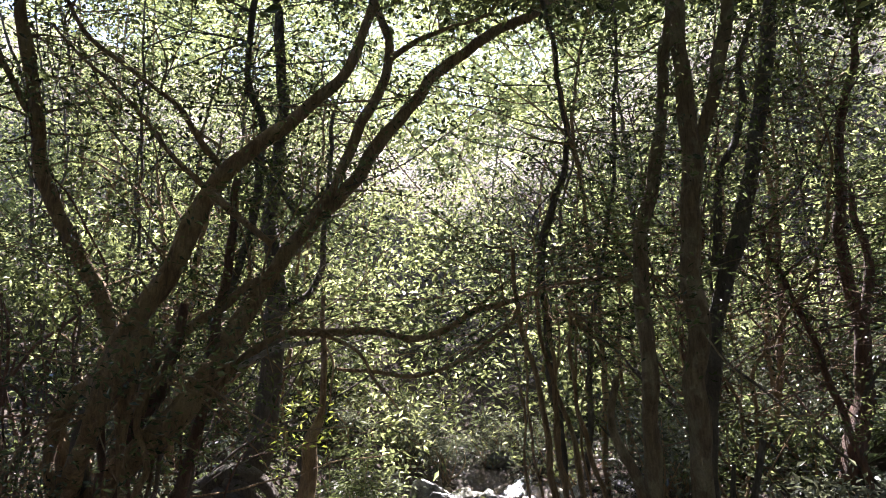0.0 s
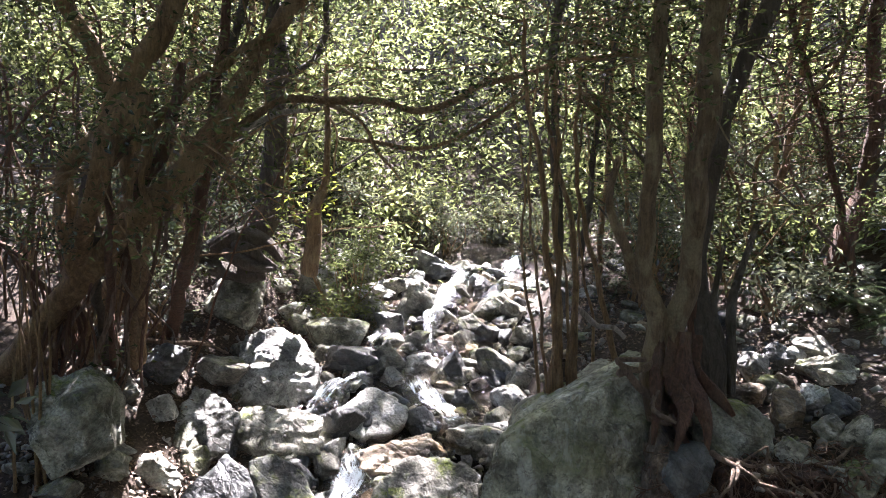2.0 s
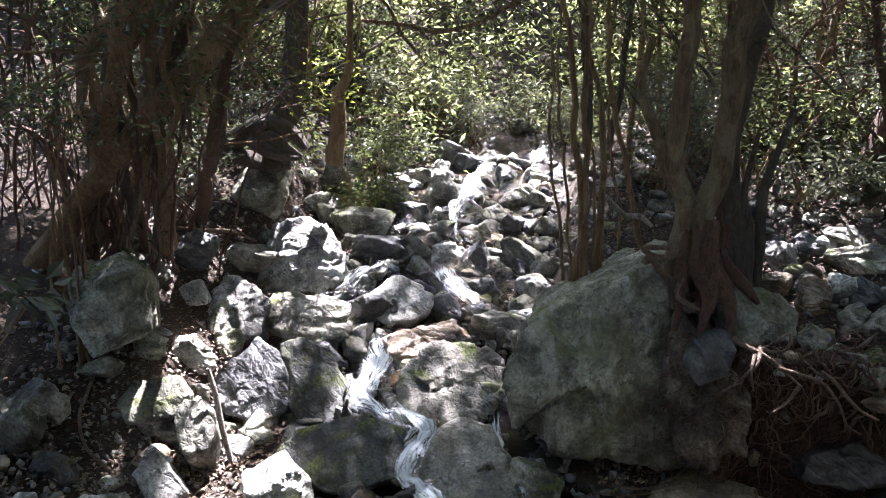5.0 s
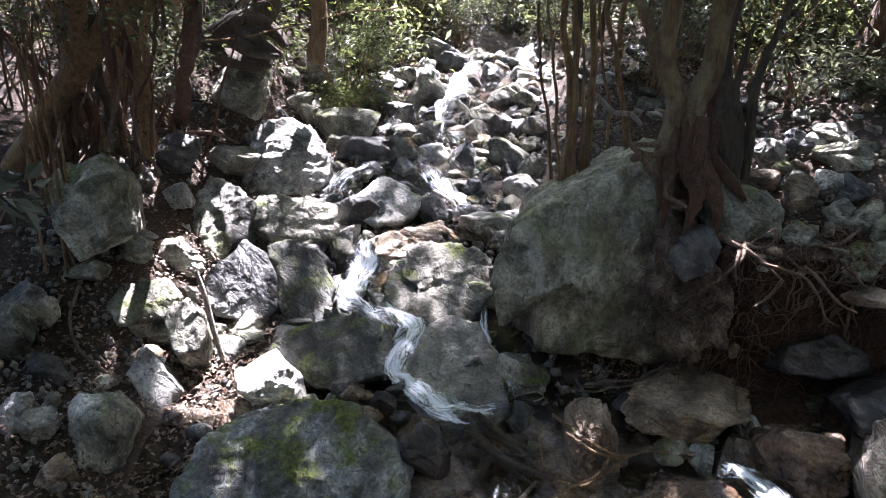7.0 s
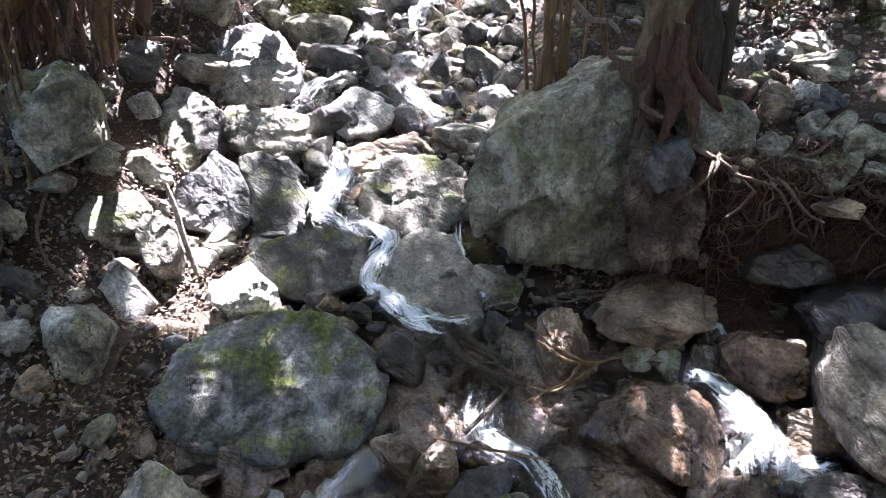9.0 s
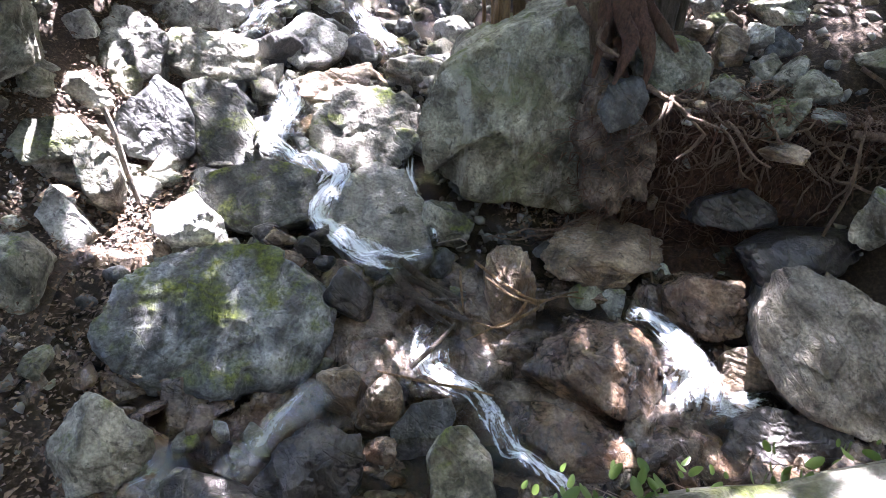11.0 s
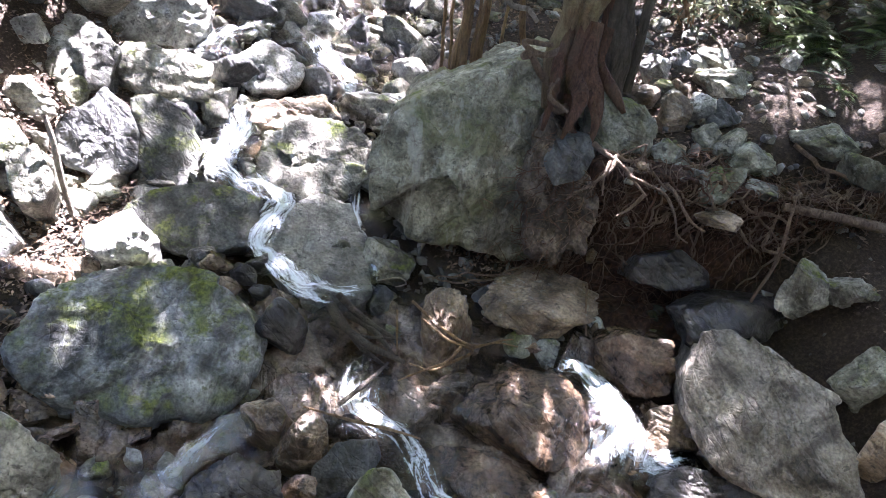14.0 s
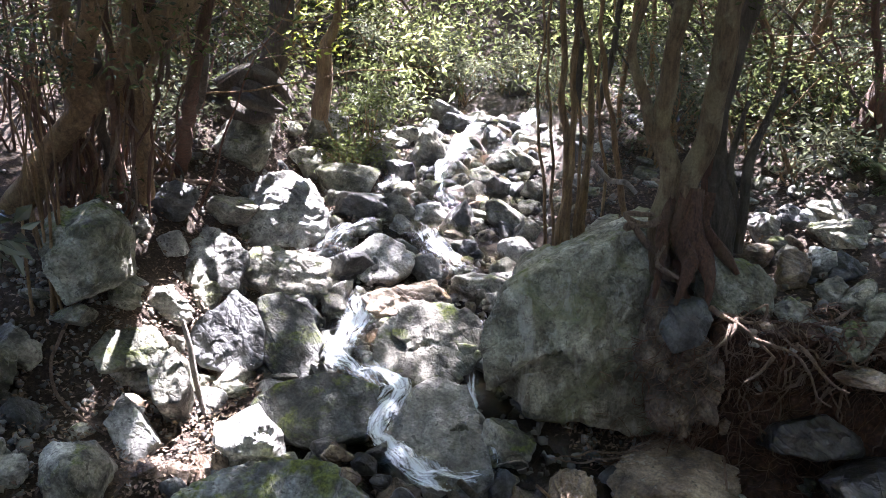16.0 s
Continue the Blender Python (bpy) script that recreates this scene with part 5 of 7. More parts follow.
tree("leaning forked tree reaching over the stream", [
    ("trunk", [(-3.95, 6.45, 1.75), (-3.27, 6.02, 2.42), (-2.70, 5.77, 2.97), (-2.28, 5.62, 3.34), (-1.97, 5.66, 3.66), (-1.66, 5.90, 4.16), (-1.38, 6.30, 4.88), (-1.02, 6.60, 5.42), (-0.62, 7.00, 6.05), (-0.14, 7.40, 6.88), (0.55, 7.90, 7.80), (1.32, 8.30, 8.42), (2.37, 8.80, 9.32)], [0.17, 0.15, 0.14, 0.13, 0.125, 0.115, 0.1, 0.09, 0.085, 0.08, 0.075, 0.07, 0.06]),
    ("limb", [(-1.10, 6.60, 5.37), (-0.87, 6.70, 5.78), (-0.60, 6.90, 6.50), (-0.30, 7.10, 7.34), (-0.42, 7.20, 7.87), (-0.61, 7.40, 8.78)], [0.075, 0.07, 0.065, 0.06, 0.05, 0.04]),
    ("limb", [(-0.31, 7.10, 7.31), (0.13, 7.30, 7.71), (0.81, 7.60, 8.07)], [0.045, 0.035, 0.025]),
    ("limb", [(-1.41, 6.20, 4.82), (-1.69, 6.00, 4.60), (-1.95, 5.80, 4.30), (-2.17, 5.70, 4.03), (-2.24, 5.60, 3.65)], [0.05, 0.05, 0.05, 0.055, 0.06]),
], canopy_of(0.6, 9.2, 8.0), M_BARK, 2)
tree("dark slender tree curving up from the shady bank", [
    ("trunk", [(-3.48, 7.66, 2.03)] + [(-2.63, 6.40, 3.74), (-2.78, 6.30, 4.48), (-3.10, 6.20, 5.18), (-3.36, 6.20, 5.70), (-3.46, 6.10, 6.37), (-3.56, 6.00, 7.09), (-3.64, 5.90, 8.07)], [0.13, 0.12, 0.1, 0.085, 0.08, 0.075, 0.07, 0.06]),
    ("limb", [(-3.48, 6.10, 6.31), (-3.59, 6.00, 6.54), (-3.83, 5.90, 7.05)], [0.04, 0.035, 0.03]),
], canopy_of(-4.2, 6.5, 6.6), M_BARK, 3)
tree("thin dark tree with a crooked stem", [
    ("trunk", [(-3.04, 8.45, 2.16)] + [(-2.35, 7.20, 2.99), (-2.15, 7.10, 4.27), (-1.86, 7.00, 5.03), (-1.65, 7.00, 5.90), (-1.65, 7.00, 6.57), (-1.76, 6.90, 7.15), (-1.67, 6.80, 8.27)], [0.07, 0.06, 0.055, 0.05, 0.05, 0.05, 0.045, 0.04]),
    ("limb", [(-1.60, 7.00, 6.08), (-1.42, 7.00, 5.77), (-1.23, 6.90, 5.56), (-1.06, 6.90, 5.73)], [0.03, 0.03, 0.025, 0.02]),
], canopy_of(-2.0, 7.6, 7.2), M_BARK_DARK, 4)
tree("dark upright trunk above an old stump", [
    ("trunk", [(-2.44, 8.90, 2.40)] + [(-1.97, 8.90, 3.44), (-1.91, 8.90, 4.25), (-1.85, 8.90, 5.09), (-1.94, 8.90, 6.11), (-1.80, 8.90, 7.49), (-1.89, 8.90, 9.14)], [0.2, 0.17, 0.16, 0.14, 0.11, 0.09, 0.07]),
    ("limb", [(-1.85, 8.90, 4.80), (-1.35, 8.80, 5.20), (-1.24, 8.80, 6.06), (-1.12, 8.80, 7.43)], [0.06, 0.05, 0.045, 0.03]),
], canopy_of(-2.4, 9.6, 7.4), M_BARK_DARK, 5)
tree("small tree with bright yellow-green young leaves", [
    ("trunk", [(-1.44, 8.50, 2.53)] + [(-1.35, 8.40, 3.19), (-1.22, 8.30, 3.68), (-1.18, 8.30, 4.45), (-1.21, 8.30, 4.97)], [0.13, 0.1, 0.05, 0.04, 0.03]),
    ("limb", [(-1.21, 8.30, 4.45), (-1.07, 8.20, 4.12), (-1.10, 8.20, 3.68)], [0.02, 0.015, 0.01]),
], ([(-1.59, 8.30, 3.45), (-1.53, 8.30, 3.20), (-1.38, 8.20, 3.38), (-1.26, 8.20, 3.32), (-1.07, 8.20, 3.56), (-1.02, 8.30, 3.80), (-1.61, 8.40, 3.70), (-1.43, 8.30, 3.82), (-1.65, 8.30, 3.03), (-0.94, 8.20, 3.67), (-1.70, 8.40, 3.27), (-1.31, 8.30, 3.56)], 13, 0.11, 0.085), M_BARK, 6, leaf=M_LEAF_LIGHT)
tree("long bare bough reaching across the stream", [
    ("trunk", [(-1.98, 6.00, 3.44), (-1.67, 6.10, 3.99), (-1.46, 6.20, 4.21), (-1.24, 6.30, 4.33), (-0.56, 6.40, 4.33), (-0.16, 6.40, 4.24), (0.24, 6.40, 4.33), (0.44, 6.40, 4.46), (1.05, 6.50, 4.67), (1.51, 6.50, 4.75), (2.06, 6.60, 4.73)], [0.05, 0.045, 0.045, 0.045, 0.042, 0.042, 0.04, 0.035, 0.03, 0.025, 0.015]),
    ("limb", [(-1.67, 6.10, 4.01), (-1.36, 6.20, 4.17), (-0.95, 6.30, 4.24)], [0.035, 0.03, 0.02], M_DEAD),
    ("limb", [(-0.95, 6.35, 4.32), (-0.60, 6.30, 4.12), (-0.46, 6.30, 3.87), (-0.26, 6.30, 3.62)], [0.025, 0.02, 0.018, 0.01]),
    ("limb", [(-0.83, 6.50, 4.01), (-0.27, 6.50, 3.93), (0.19, 6.50, 4.00), (0.65, 6.50, 4.26), (0.95, 6.50, 4.46)], [0.02, 0.025, 0.025, 0.022, 0.012]),
    ("limb", [(0.39, 6.40, 4.45), (0.59, 6.40, 4.62), (0.89, 6.40, 4.82)], [0.02, 0.015, 0.01]),
], ([(-0.31, 6.40, 4.62), (0.04, 6.40, 4.52), (0.64, 6.40, 4.77), (1.05, 6.50, 4.84), (1.56, 6.50, 4.89), (1.87, 6.50, 4.99), (-0.94, 6.30, 4.43), (-0.27, 6.40, 3.87), (0.24, 6.50, 4.08)], 26, 0.22, 0.075), M_BARK, 7)
tree("lichen-patched grey tree growing on the huge boulder", [
    ("trunk", [(1.97, 5.35, 1.78), (1.93, 5.40, 2.09), (1.84, 5.40, 2.44), (1.93, 5.35, 2.83), (1.96, 5.25, 3.28), (1.92, 5.20, 3.72)] + [(1.96, 5.15, 4.06), (1.97, 5.10, 4.68), (2.03, 5.10, 5.34), (2.06, 5.10, 6.03), (2.06, 5.10, 6.76), (2.10, 5.10, 7.52)], [0.19, 0.135, 0.11, 0.105, 0.105, 0.1, 0.1, 0.1, 0.095, 0.085, 0.07, 0.06]),
    ("limb", [(1.76, 5.40, 1.81), (1.70, 5.40, 2.17), (1.70, 5.40, 2.57), (1.61, 5.40, 2.90), (1.63, 5.35, 3.35), (1.63, 5.30, 3.72)] + [(1.61, 5.30, 4.09), (1.66, 5.30, 4.78), (1.92, 5.30, 5.88), (2.09, 5.30, 6.88)], [0.12, 0.1, 0.09, 0.075, 0.08, 0.075, 0.065, 0.05]),
    ("limb", [(2.20, 5.50, 1.93), (2.18, 5.55, 2.37), (2.11, 5.60, 2.80), (2.13, 5.60, 3.26), (2.20, 5.60, 3.82)] + [(2.29, 5.60, 4.27), (2.51, 5.60, 4.81), (2.69, 5.60, 5.29), (2.85, 5.60, 5.98), (3.04, 5.60, 6.71), (3.21, 5.60, 7.59)], [0.14, 0.11, 0.09, 0.085, 0.085, 0.085, 0.085, 0.085, 0.08, 0.07, 0.06], M_BARK_DARK),
    ("limb", [(1.57, 5.40, 2.82), (1.41, 5.40, 3.22), (1.33, 5.35, 3.50), (1.39, 5.30, 3.83)], [0.06, 0.045, 0.04, 0.03]),
    ("limb", [(2.23, 5.50, 2.06), (2.27, 5.50, 2.38), (2.21, 5.50, 2.68), (2.28, 5.50, 3.14)], [0.06, 0.045, 0.035, 0.02], M_BARK_DARK),
    ("limb", [(2.04, 5.10, 5.29), (2.20, 5.05, 5.72), (2.29, 5.00, 6.16), (2.45, 5.00, 6.69), (2.59, 5.00, 7.13)], [0.06, 0.065, 0.07, 0.06, 0.05]),
    ("limb", [(2.34, 5.60, 4.68), (2.46, 5.60, 5.34), (2.75, 5.70, 6.02), (2.81, 5.70, 6.44), (2.97, 5.70, 6.93)], [0.05, 0.04, 0.04, 0.035, 0.03], M_BARK_DARK),
    ("root", [(1.78, 5.30, 1.93), (1.61, 5.20, 2.09), (1.44, 5.15, 2.27), (1.37, 5.15, 2.28), (1.38, 5.15, 2.23), (1.51, 5.10, 2.24)], [0.04, 0.03, 0.022, 0.02, 0.018, 0.012], M_ROOT),
    ("root", [(1.88, 5.25, 1.91), (1.67, 5.10, 1.86), (1.56, 5.05, 1.96)], [0.04, 0.025, 0.012], M_ROOT),
    ("root", [(2.00, 5.25, 1.95), (2.03, 5.10, 1.82), (1.98, 5.00, 1.73)], [0.05, 0.035, 0.02], M_ROOT),
    ("root", [(1.83, 5.25, 1.95), (1.82, 5.08, 1.78), (1.90, 5.00, 1.73)], [0.05, 0.035, 0.02], M_BARK_RED),
    ("root", [(1.74, 5.36, 2.45), (1.72, 5.28, 2.22), (1.66, 5.15, 2.06), (1.60, 5.02, 1.90), (1.58, 4.96, 1.74)], [0.05, 0.07, 0.07, 0.04, 0.015], M_BARK_RED),
    ("root", [(1.84, 5.34, 2.5), (1.82, 5.25, 2.18), (1.82, 5.10, 2.01), (1.76, 4.97, 1.84), (1.72, 4.92, 1.7)], [0.06, 0.085, 0.08, 0.045, 0.015], M_BARK_RED),
    ("root", [(1.92, 5.32, 2.5), (1.91, 5.25, 2.18), (1.96, 5.10, 2.03), (2.00, 4.98, 1.86), (1.98, 4.9, 1.72)], [0.06, 0.08, 0.075, 0.04, 0.015], M_BARK_RED),
    ("root", [(2.06, 5.42, 2.45), (2.02, 5.30, 2.2), (2.12, 5.20, 2.02), (2.20, 5.10, 1.92)], [0.05, 0.065, 0.05, 0.02], M_BARK_RED),
    ("root", [(1.67, 5.28, 2.26), (1.53, 5.18, 2.23), (1.40, 5.14, 2.27), (1.38, 5.13, 2.33), (1.46, 5.13, 2.36), (1.60, 5.18, 2.35)], [0.03, 0.026, 0.024, 0.022, 0.022, 0.018], M_ROOT),
    ("root", [(1.67, 5.14, 2.1), (1.57, 5.0, 2.02), (1.66, 4.95, 1.97), (1.75, 4.93, 1.93)], [0.025, 0.025, 0.022, 0.015], M_ROOT),
    ("limb", [(2.12, 5.62, 1.95), (2.12, 5.6, 2.4), (2.06, 5.58, 2.8), (2.02, 5.55, 3.3), (2.06, 5.5, 3.9)], [0.1, 0.09, 0.075, 0.06, 0.05], M_BARK_RED),
    ("limb", [(2.36, 5.5, 1.98), (2.34, 5.5, 2.3), (2.33, 5.5, 2.58), (2.42, 5.55, 2.85), (2.55, 5.6, 3.3)], [0.06, 0.05, 0.045, 0.04, 0.03], M_BARK_DARK),
], canopy_of(2.4, 5.6, 7.6), M_BARK_PALE, 8)
tree("cluster of slender stems with a shaggy red-brown foot", [
    ("trunk", [(1.11, 6.20, 1.60), (1.10, 6.20, 1.96), (1.08, 6.20, 2.46), (1.02, 6.20, 2.94), (0.97, 6.20, 3.49), (0.83, 6.20, 4.25), (0.77, 6.20, 4.97)], [0.11, 0.075, 0.048, 0.036, 0.032, 0.028, 0.022]),
    ("limb", [(1.27, 6.25, 1.69), (1.26, 6.25, 2.16), (1.27, 6.30, 2.64), (1.25, 6.30, 3.21), (1.05, 6.30, 3.93), (0.98, 6.30, 4.59)], [0.065, 0.045, 0.034, 0.028, 0.025, 0.02]),
    ("limb", [(1.00, 6.50, 1.67), (0.94, 6.50, 2.31), (0.82, 6.50, 3.06), (0.82, 6.50, 3.76), (0.68, 6.50, 4.83)], [0.022, 0.018, 0.015, 0.013, 0.01]),
    ("limb", [(1.53, 6.70, 1.73), (1.52, 6.70, 2.38), (1.37, 6.70, 3.19), (1.38, 6.70, 4.05), (1.43, 6.70, 5.08)], [0.022, 0.018, 0.016, 0.013, 0.01]),
    ("limb", [(1.06, 6.30, 1.67), (0.97, 6.30, 2.54), (0.85, 6.30, 3.35), (0.89, 6.30, 4.27), (0.99, 6.30, 5.10)], [0.02, 0.017, 0.014, 0.012, 0.008]),
    ("limb", [(1.22, 6.20, 1.70), (1.17, 6.10, 2.62), (1.03, 6.10, 3.36), (1.12, 6.10, 4.08), (1.10, 6.10, 4.94)], [0.02, 0.016, 0.014, 0.011, 0.008]),
    ("limb", [(1.15, 6.15, 1.67), (1.10, 6.10, 2.24), (1.08, 6.10, 2.95), (1.06, 6.10, 3.66), (1.02, 6.10, 4.56)], [0.05, 0.035, 0.03, 0.025, 0.02]),
    ("limb", [(1.32, 6.30, 2.50), (1.48, 6.30, 2.35), (1.60, 6.20, 2.35), (1.68, 6.10, 2.27)], [0.03, 0.03, 0.028, 0.022], M_DEAD),
    ("limb", [(1.68, 6.40, 2.02), (1.56, 6.40, 2.53), (1.40, 6.50, 3.16), (1.31, 6.50, 3.76), (1.33, 6.50, 4.63)], [0.04, 0.035, 0.03, 0.025, 0.02]),
], canopy_of(1.4, 6.6, 7.4), M_BARK, 9)
tree("red-barked tree on the ferny bank", [
    ("trunk", [(4.25, 7.50, 2.70), (4.50, 7.60, 3.36), (4.62, 7.60, 3.70), (4.68, 7.60, 4.30), (4.63, 7.60, 4.55), (4.60, 7.60, 5.17), (4.68, 7.60, 5.89), (4.82, 7.60, 6.62), (5.09, 7.60, 7.46), (5.41, 7.60, 8.63)], [0.14, 0.14, 0.12, 0.1, 0.09, 0.075, 0.07, 0.06, 0.05, 0.04]),
    ("limb", [(4.68, 7.60, 4.30), (4.87, 7.60, 4.91), (4.89, 7.70, 5.45), (4.90, 7.80, 5.94)], [0.07, 0.06, 0.05, 0.04]),
], canopy_of(5.2, 8.2, 7.4), M_BARK_RED, 10)
tree("thin straight sapling on the ferny bank", [
    ("trunk", [(4.11, 9.16, 2.81), (3.94, 8.20, 3.54), (4.10, 8.20, 4.31), (4.19, 8.20, 5.18), (4.21, 8.20, 6.05), (4.16, 8.20, 7.49)], [0.06, 0.055, 0.05, 0.045, 0.04, 0.03]),
], canopy_of(4.4, 8.8, 6.6), M_BARK, 11)
tree("slim brown sapling standing among bank stones", [
    ("trunk", [(3.52, 5.69, 1.89), (4.44, 7.30, 1.98), (4.35, 7.30, 2.56), (4.25, 7.30, 3.11), (3.99, 7.30, 4.09), (3.57, 7.30, 5.33)], [0.07, 0.055, 0.05, 0.048, 0.045, 0.035]),
], canopy_of(4.6, 7.4, 6.4), M_BARK_RED, 12)
tree("old hollow trunk on the dark wooded bank", [
    ("trunk", [(-3.64, 7.10, 1.92), (-2.87, 5.80, 3.09), (-2.89, 5.80, 3.64), (-2.75, 5.90, 4.00)], [0.1, 0.08, 0.07, 0.06]),
    ("limb", [(-3.07, 7.39, 1.84), (-2.40, 5.80, 3.00), (-2.28, 5.70, 3.54), (-2.05, 5.70, 3.98), (-1.91, 5.70, 4.51)], [0.09, 0.08, 0.07, 0.06, 0.045], M_BARK_RED),
    ("limb", [(-2.87, 7.86, 1.91), (-2.04, 6.00, 2.98), (-1.91, 6.00, 3.44), (-1.83, 6.00, 4.00), (-1.70, 6.00, 4.83), (-1.62, 6.00, 5.65)], [0.09, 0.07, 0.06, 0.055, 0.05, 0.04], M_BARK_RED),
], None, M_BARK, 13)
tree("slender pair of stems among the far bushes", [
    ("trunk", [(1.36, 7.60, 2.80), (1.32, 7.60, 3.48), (1.27, 7.60, 4.54), (1.30, 7.60, 5.41), (1.61, 7.60, 6.24), (1.61, 7.60, 7.20), (1.49, 7.60, 8.27)], [0.06, 0.055, 0.06, 0.055, 0.045, 0.035, 0.03]),
    ("limb", [(1.61, 7.70, 2.84), (1.71, 7.70, 3.69), (1.82, 7.70, 4.66), (2.09, 7.70, 5.67), (2.29, 7.70, 7.22), (2.38, 7.70, 8.61)], [0.045, 0.04, 0.035, 0.03, 0.025, 0.02]),
], canopy_of(1.2, 8.0, 6.8), M_BARK_DARK, 14)

# ---- understorey and far woods ----
def thin_stems(n, seed):
    """Slim saplings that fill the wood behind the stream."""
    r = np.random.default_rng(seed)
    made = 0
    while made < n:
        y = r.uniform(8.5, 19)
        x = r.uniform(-0.55, 0.62) * y
        if abs(x - float(course(y))) < 1.2 and y < 13:
            continue
        z = float(ground_height(x, y)) - 0.1
        h, lean = r.uniform(4, 8), r.normal(size=2) * 0.5
        sh = np.array([x, y, z + h * 0.65]) - np.array(SUN_WAY) * ((z + h * 0.65 - 1.2) / SUN_WAY[2])
        if -2.7 < sh[0] - float(course(sh[1])) < 1.1 and 3.9 < sh[1] < 12:
            continue
        pts = [(x, y, z), (x + lean[0] * 0.3, y + lean[1] * 0.3, z + h * 0.35), (x + lean[0] * 0.5 + r.normal() * 0.2, y + lean[1] * 0.6, z + h * 0.7), (x + lean[0] * 1.3, y + lean[1], z + h)]
        rad = r.uniform(0.018, 0.055)
        runs = [("trunk", pts, [rad * 1.3, rad, rad * 0.8, rad * 0.4])]
        for k in range(6):
            a = r.uniform(0, 6.28)
            v = r.uniform(0.25, 0.95)
            s = np.array([np.interp(v, [0, 0.35, 0.7, 1], [q[j] for q in pts]) for j in range(3)])
            e = s + np.array([math.cos(a), math.sin(a), r.uniform(0.3, 0.9)]) * r.uniform(0.7, 1.6)
            runs.append(("limb", [s, (s + e) / 2 + r.normal(size=3) * 0.1, e], [rad * 0.5, rad * 0.35, rad * 0.2]))
        c = ellipsoid_points(int(r.integers(22, 40)), (x + lean[0], y + lean[1], z + h * 0.62), (1.1, 1.1, h * 0.36), seed + made)
        tree("slim evergreen sapling in the understorey", runs, (c, 22, 0.2, 0.08), M_BARK_DARK if made % 2 else M_BARK, 100 + made, "sapling", "understorey saplings", 8)
        made += 1


thin_stems(78, 21)


def far_woods():
    """Leafy hillside behind the stream; sun and haze are in its leaf colours."""
    r = np.random.default_rng(40)
    n = 9000
    y = 11 + 32 * r.uniform(0, 1, n) ** 1.3
    x = r.uniform(-0.78, 0.78, n) * (y + 2)
    z = ground_height(x, y) + r.uniform(0.1, 1, n) ** 1.2 * np.minimum(12, 1.6 + 0.6 * (y - 10))
    keep = np.abs(x - course(y)) > np.where(y < 13.2, 1.3, 0)
    c = np.stack([x, y, z], 1)[keep]
    c = c[0.5 * waves(c, 0.9, r) + 0.4 * waves(c, 2.2, r) > -0.32]      # gaps between the crowns
    y = r.uniform(27, 40, 2000)
    x = r.uniform(-0.42, 0.5, 2000) * y
    crowns = np.stack([x, y, ground_height(x, y) + 3 + r.uniform(0, 1, 2000) * (4 + 0.28 * y)], 1)
    tagged(new("hillside_crowns", leaf_mesh("hillside_crowns", clumps(crowns, 24, 0.6, 43), 0.36, M_LEAF_HILL, 44)), "tree crowns high on the hillside, sunlit paleness in their leaf colour", "foliage", kind="stuff")
    tagged(new("far_woods", leaf_mesh("far_woods", clumps(c, 30, 0.34, 41), 0.15, M_LEAF_FAR, 42)), "dense evergreen foliage of the hillside, leaf colour lightened for sun", "foliage", kind="stuff")


far_woods()


def woods_behind():
    """Closed, unseen foliage beside and behind the viewer, added to keep light low."""
    r = np.random.default_rng(44)
    n = 3000
    a = r.uniform(-0.3, math.pi + 0.3, n) + math.pi
    d = r.uniform(9.5, 13, n)
    c = np.stack([d * 1.1 * np.cos(a), 3 + d * np.sin(a), r.uniform(-0.5, 8.5, n)], 1)
    tagged(new("woods_behind", leaf_mesh("woods_behind", clumps(c, 26, 0.4, 45), 0.26, M_LEAF, 46, 0.5)), "unseen closed foliage all round, added to block sky light", "foliage", kind="stuff")


woods_behind()


def roof_behind():
    """Closed leaf roof over the viewer's back, unseen, added to cut sky light."""
    r = np.random.default_rng(47)
    n = 270
    c = np.stack([r.uniform(-11, 11, n), r.uniform(-11, 2.0, n), r.uniform(5.6, 8.2, n)], 1)
    tagged(new("roof_behind", leaf_mesh("roof_behind", clumps(c, 26, 0.4, 48), 0.26, M_LEAF, 49, 0.5)), "unseen closed foliage overhead, added to block sky light", "foliage", kind="stuff")


roof_behind()


def shrub(at, half, n, seed, label, leaf=M_LEAF_SHRUB, size=0.07, per=24, spread=0.12, stems=9, root=None):
    t = thing("shrub", (at[0], at[1], float(ground_height(at[0], at[1]))), label, "shrub", "undergrowth shrubs")
    r = np.random.default_rng(seed)
    c = ellipsoid_points(n, at, half, seed, 0.1)
    z0 = float(ground_height(at[0], at[1])) - 0.05
    runs = []
    for k in range(stems):
        e = c[int(r.integers(len(c)))]
        s = np.array(root) if root else np.array([at[0] + r.normal() * 0.08, at[1] + r.normal() * 0.08, z0])
        runs.append(([s, (s + e) / 2 + r.normal(size=3) * 0.06, e], [0.014, 0.01, 0.005]))
    part("stem", tubes("stem", runs, M_BARK, 6, seed), t)
    part("foliage", leaf_mesh("foliage", clumps(c, per, spread, seed), size, leaf, seed), t)


